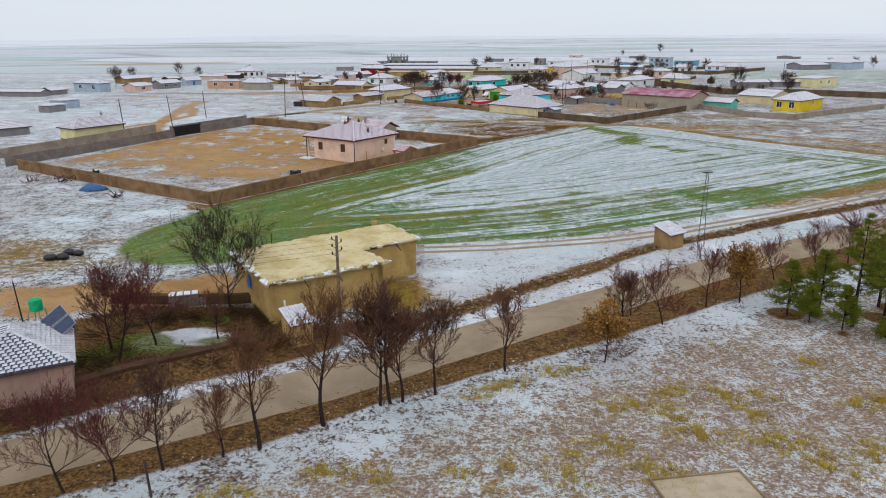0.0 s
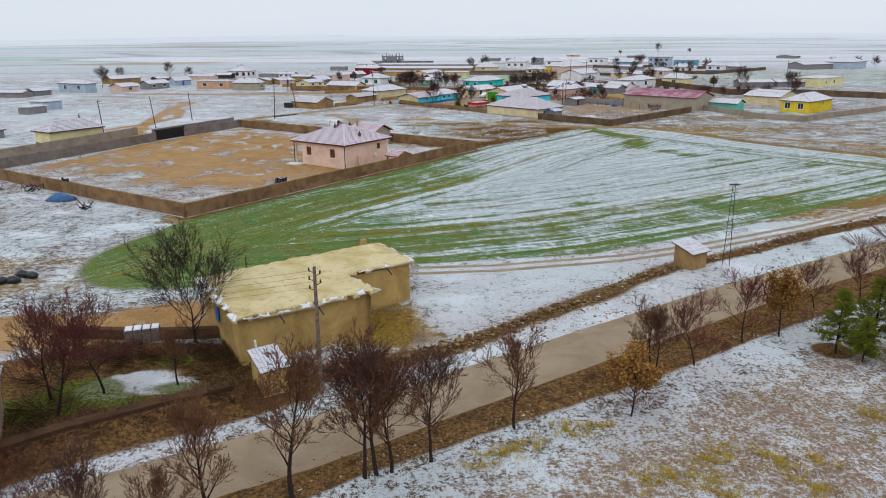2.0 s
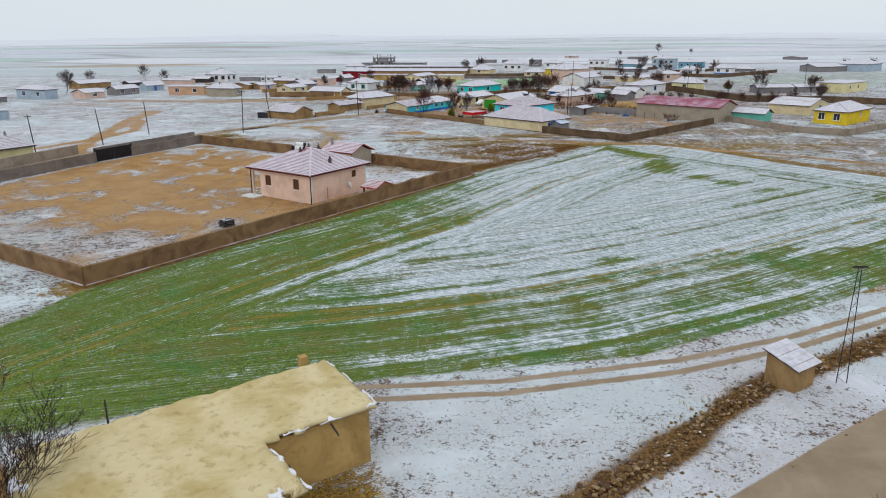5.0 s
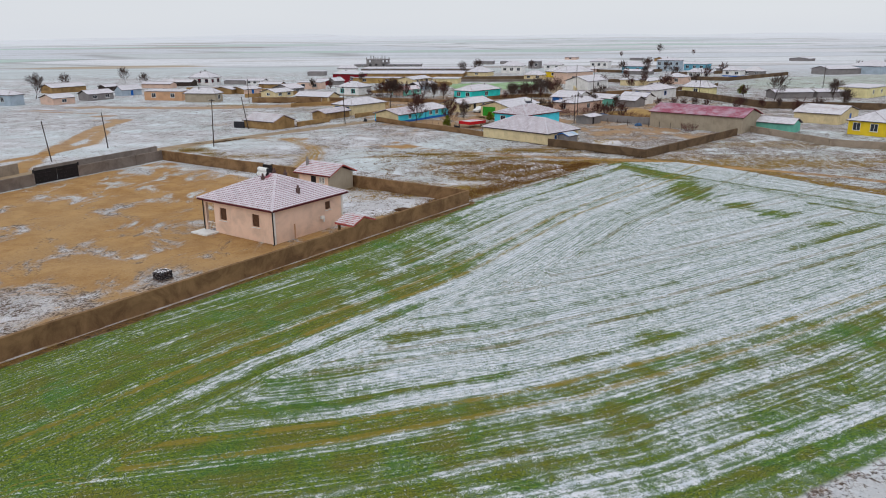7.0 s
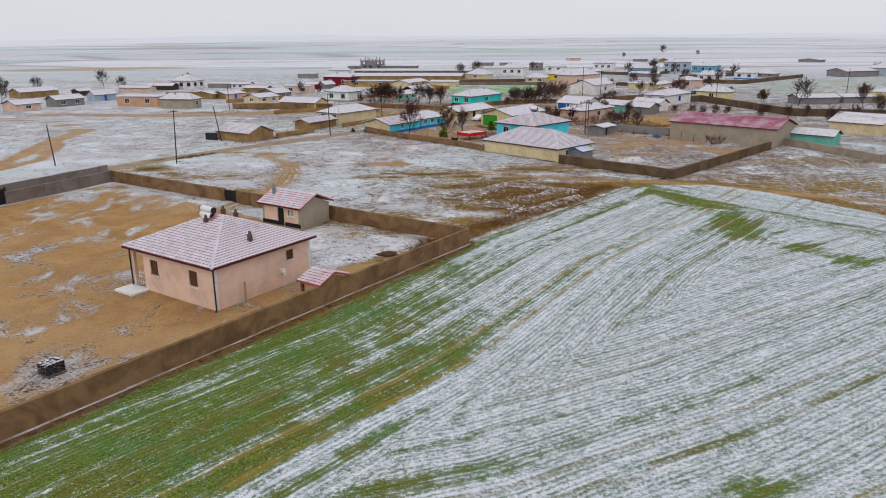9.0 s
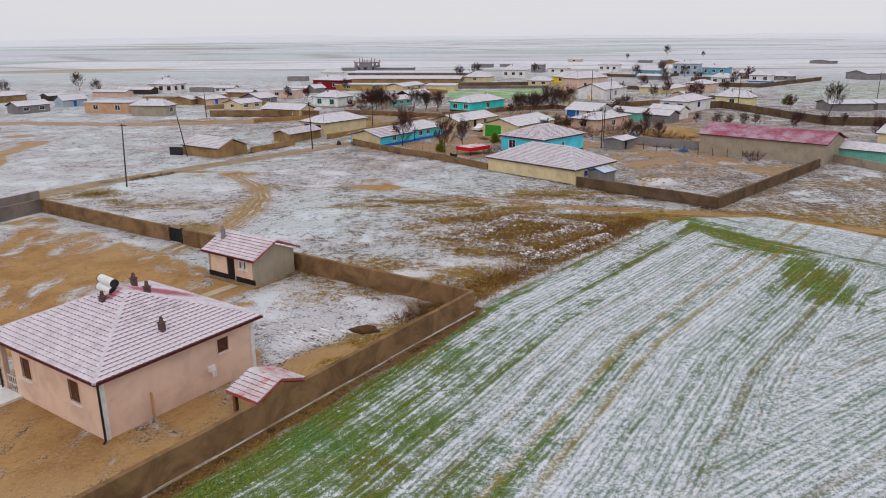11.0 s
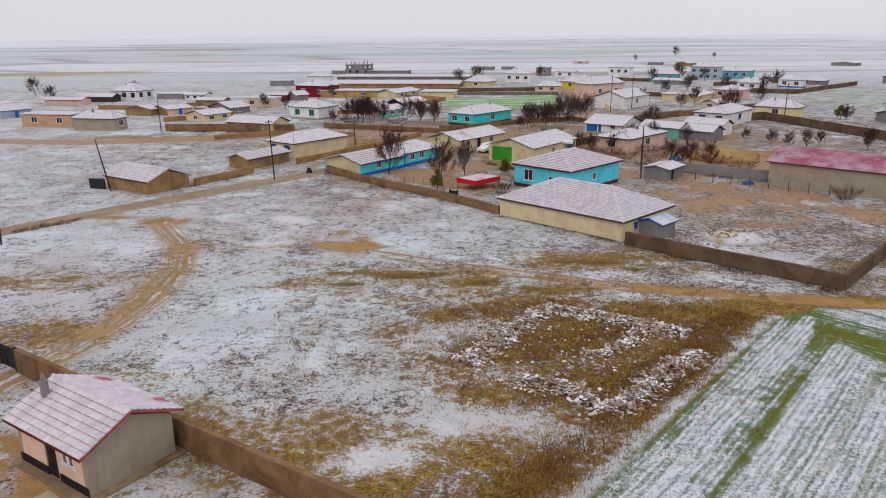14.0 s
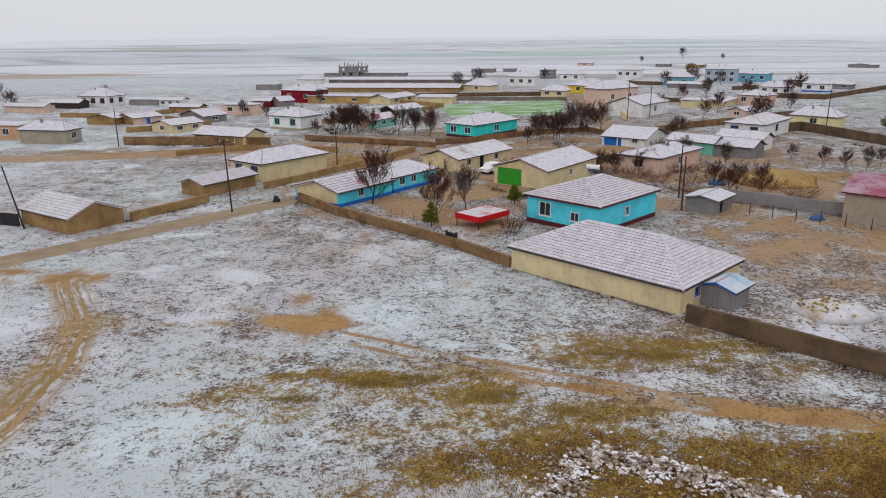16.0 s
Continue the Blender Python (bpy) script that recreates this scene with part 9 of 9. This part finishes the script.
# straw heap and sheeting in the hay yard
for i, (x, y, sx, sy, sz, mat, lab) in enumerate(((29.6, 169.6, 2.9, 2.2, 0.75, "snow_heap", "snow-covered heap of straw and dung in the hay yard"), (41.4, 195.4, 0.8, 0.45, 0.6, "blue_plastic", "things covered with blue plastic sheeting"),
                                                  (46.0, 216.0, 6.0, 6.0, 1.2, "earthheap", "large mound of ochre earth"), (-16.6, 206.2, 0.45, 0.4, 0.7, "dark_steel", "dark waste bin by the lane"), (38.0, 214.0, 1.2, 0.9, 0.7, "blue_plastic", "heap of things under a sheet"))):
    bm = bmesh.new()
    lump(bm, (0, 0, 0.0), (sx, sy, sz), 20 + i)
    ob = tagged(part("mound", bm, M[mat], smooth=True), lab, "mound")
    ob.location = (x, y, 0)
# white car by the farmhouse
car = thing("car", "white parked car beside the cream farmhouse", "car", 9.2, 221.6, 0, 48)
bm = bmesh.new()
prof = [(0, 0.35), (0, 0.75), (0.9, 0.9), (1.5, 1.38), (3.0, 1.40), (3.7, 0.95), (4.1, 0.85), (4.15, 0.35)]
lo = [bm.verts.new((x, 0, z)) for x, z in prof]
hi = [bm.verts.new((x, 1.65, z)) for x, z in prof]
bm.faces.new(lo)
bm.faces.new(hi[::-1])
for i in range(len(prof)):
    j = (i + 1) % len(prof)
    bm.faces.new((lo[j], lo[i], hi[i], hi[j]))
bmesh.ops.recalc_face_normals(bm, faces=bm.faces)
part("body", bm, M["car_white"], car)
bm = bmesh.new()
for yy in (-0.01, 1.63):
    v = [bm.verts.new(p) for p in ((1.1, yy, 0.92), (1.55, yy, 1.3), (2.95, yy, 1.32), (3.45, yy, 0.95), (1.1, yy + 0.03, 0.92), (1.55, yy + 0.03, 1.3), (2.95, yy + 0.03, 1.32), (3.45, yy + 0.03, 0.95))]
    for f in ((0, 1, 2, 3), (7, 6, 5, 4), (0, 4, 5, 1), (1, 5, 6, 2), (2, 6, 7, 3), (3, 7, 4, 0)):
        bm.faces.new([v[i] for i in f])
part("side_window", bm, M["glass"], car)
for x_ in (0.8, 3.3):
    for y_ in (0.0, 1.5):
        bm = bmesh.new()
        tube(bm, (x_, y_, 0.32), (x_, y_ + 0.17, 0.32), 0.32, 0.32, 16)
        part("wheel", bm, M["rubber"], car)

# wire fence of the hay yard
fence = thing("wire_fence", "thin post fence across the hay yard", "fence")
for i in range(9):
    bm = bmesh.new()
    p = Vector((35.5, 198.0, 0)).lerp(Vector((50, 187.0, 0)), i / 8)
    tube(bm, p + Vector((0, 0, -0.1)), p + Vector((0, 0, 1.3)), 0.05, 0.04, 6)
    part("post", bm, M["dark_wood"], fence)
# yard gate and small fence posts at the turquoise yard
gate("narrow dark iron gate in the low yard wall", 3.1, 187.3, -45, 1.1, 1.3, M["door_dark"])
for i in range(7):
    bm = bmesh.new()
    tube(bm, (0, 0, -0.1), (0.02, 0.03, 0.9), 0.04, 0.03, 6)
    ob = tagged(part("fence_post", bm, M["wood"]), "short weathered fence post in the yard", "post", "yard fence posts")
    ob.location = (-4.0 + i * 1.25, 200.0 - i * 1.1, 0)

# stones and broken tiles strewn on the tree verge
stones_joined("verge_stones", "small tan stones and clods strewn along the tree verge", [(x, kerb_y(x) + 0.35 + abs(rs.gauss(0, 0.7)), 0.22) for x in (rs.uniform(-22, 36) for _ in range(2600))], M["rubble"], 0.05, 0.17)
stones_joined("verge_stones", "brown stones lying in the leaves under the roadside trees", [(x, kerb_y(x) + 0.4 + rs.random() * 1.9, 0.0) for x in (rs.uniform(-20, 30) for _ in range(420))], M["dull_stone"], 0.10, 0.3)
stones_joined("meadow_stones", "pale stones lying in the thin snow of the meadow", [(x, kerb_y(x) - 3.0 - abs(rs.gauss(0, 11)), 0.0) for x in (rs.uniform(-10, 42) for _ in range(260))], M["stone"], 0.06, 0.16)

# darker weeds between the golden grass
tufts("plot_weeds", "dark brown dead weeds among the grass of the plot", 9000, in_plot, 0.10, 0.32, "weeds", 6, 0.12)
tufts("margin_weeds", "dark brown weeds in a belt along the field", 5200, lambda r: along([(-0.4, 123.6), (3.2, 128.4), (22.8, 151.4)], 1, 1.0)[0][:2], 0.12, 0.36, "weeds", 6, 0.12)
tufts("ring_weeds", "brown dead weeds round the ruined foundation", 5200, lambda r: (10.5 + r.gauss(0, 6.0), 146 + r.gauss(0, 5.0)) if r.random() < 0.9 else None, 0.10, 0.34, "weeds", 6, 0.12)

# trampled straw and clods in the hay yard
stones_joined("straw_clods", "trampled heap of straw clods in the hay yard", [(29.2 + rs.gauss(0, 0.9), 169.8 + rs.gauss(0, 0.6), rs.uniform(0.45, 0.7)) for _ in range(120)], M["drygrass"], 0.12, 0.36)
stones_joined("snow_clods", "snowy clods round the straw in the hay yard", [(29.4 + rs.gauss(0, 2.4), 169.4 + rs.gauss(0, 1.8), 0.02) for _ in range(180)], M["stone"], 0.12, 0.4)
# stack of building blocks behind the garden
ob = thing("block_stack", "stack of grey building blocks with snow on top", "block stack", -20.4, 48.2, 0, 17)
for i in range(5):
    for k in range(3 - (i == 4)):
        bm = bmesh.new()
        box(bm, i * 0.52, i * 0.52 + 0.48, 0.0, 0.8, 0.02 + k * 0.3, 0.30 + k * 0.3)
        part("block", bm, M["wood"], ob)
    if i < 4:
        bm = bmesh.new()
        box(bm, i * 0.52 + 0.02, i * 0.52 + 0.46, 0.03, 0.77, 0.902, 0.95, lean=0.02)
        part("snow_cap", bm, M["snow"], ob, "thin cap of snow")
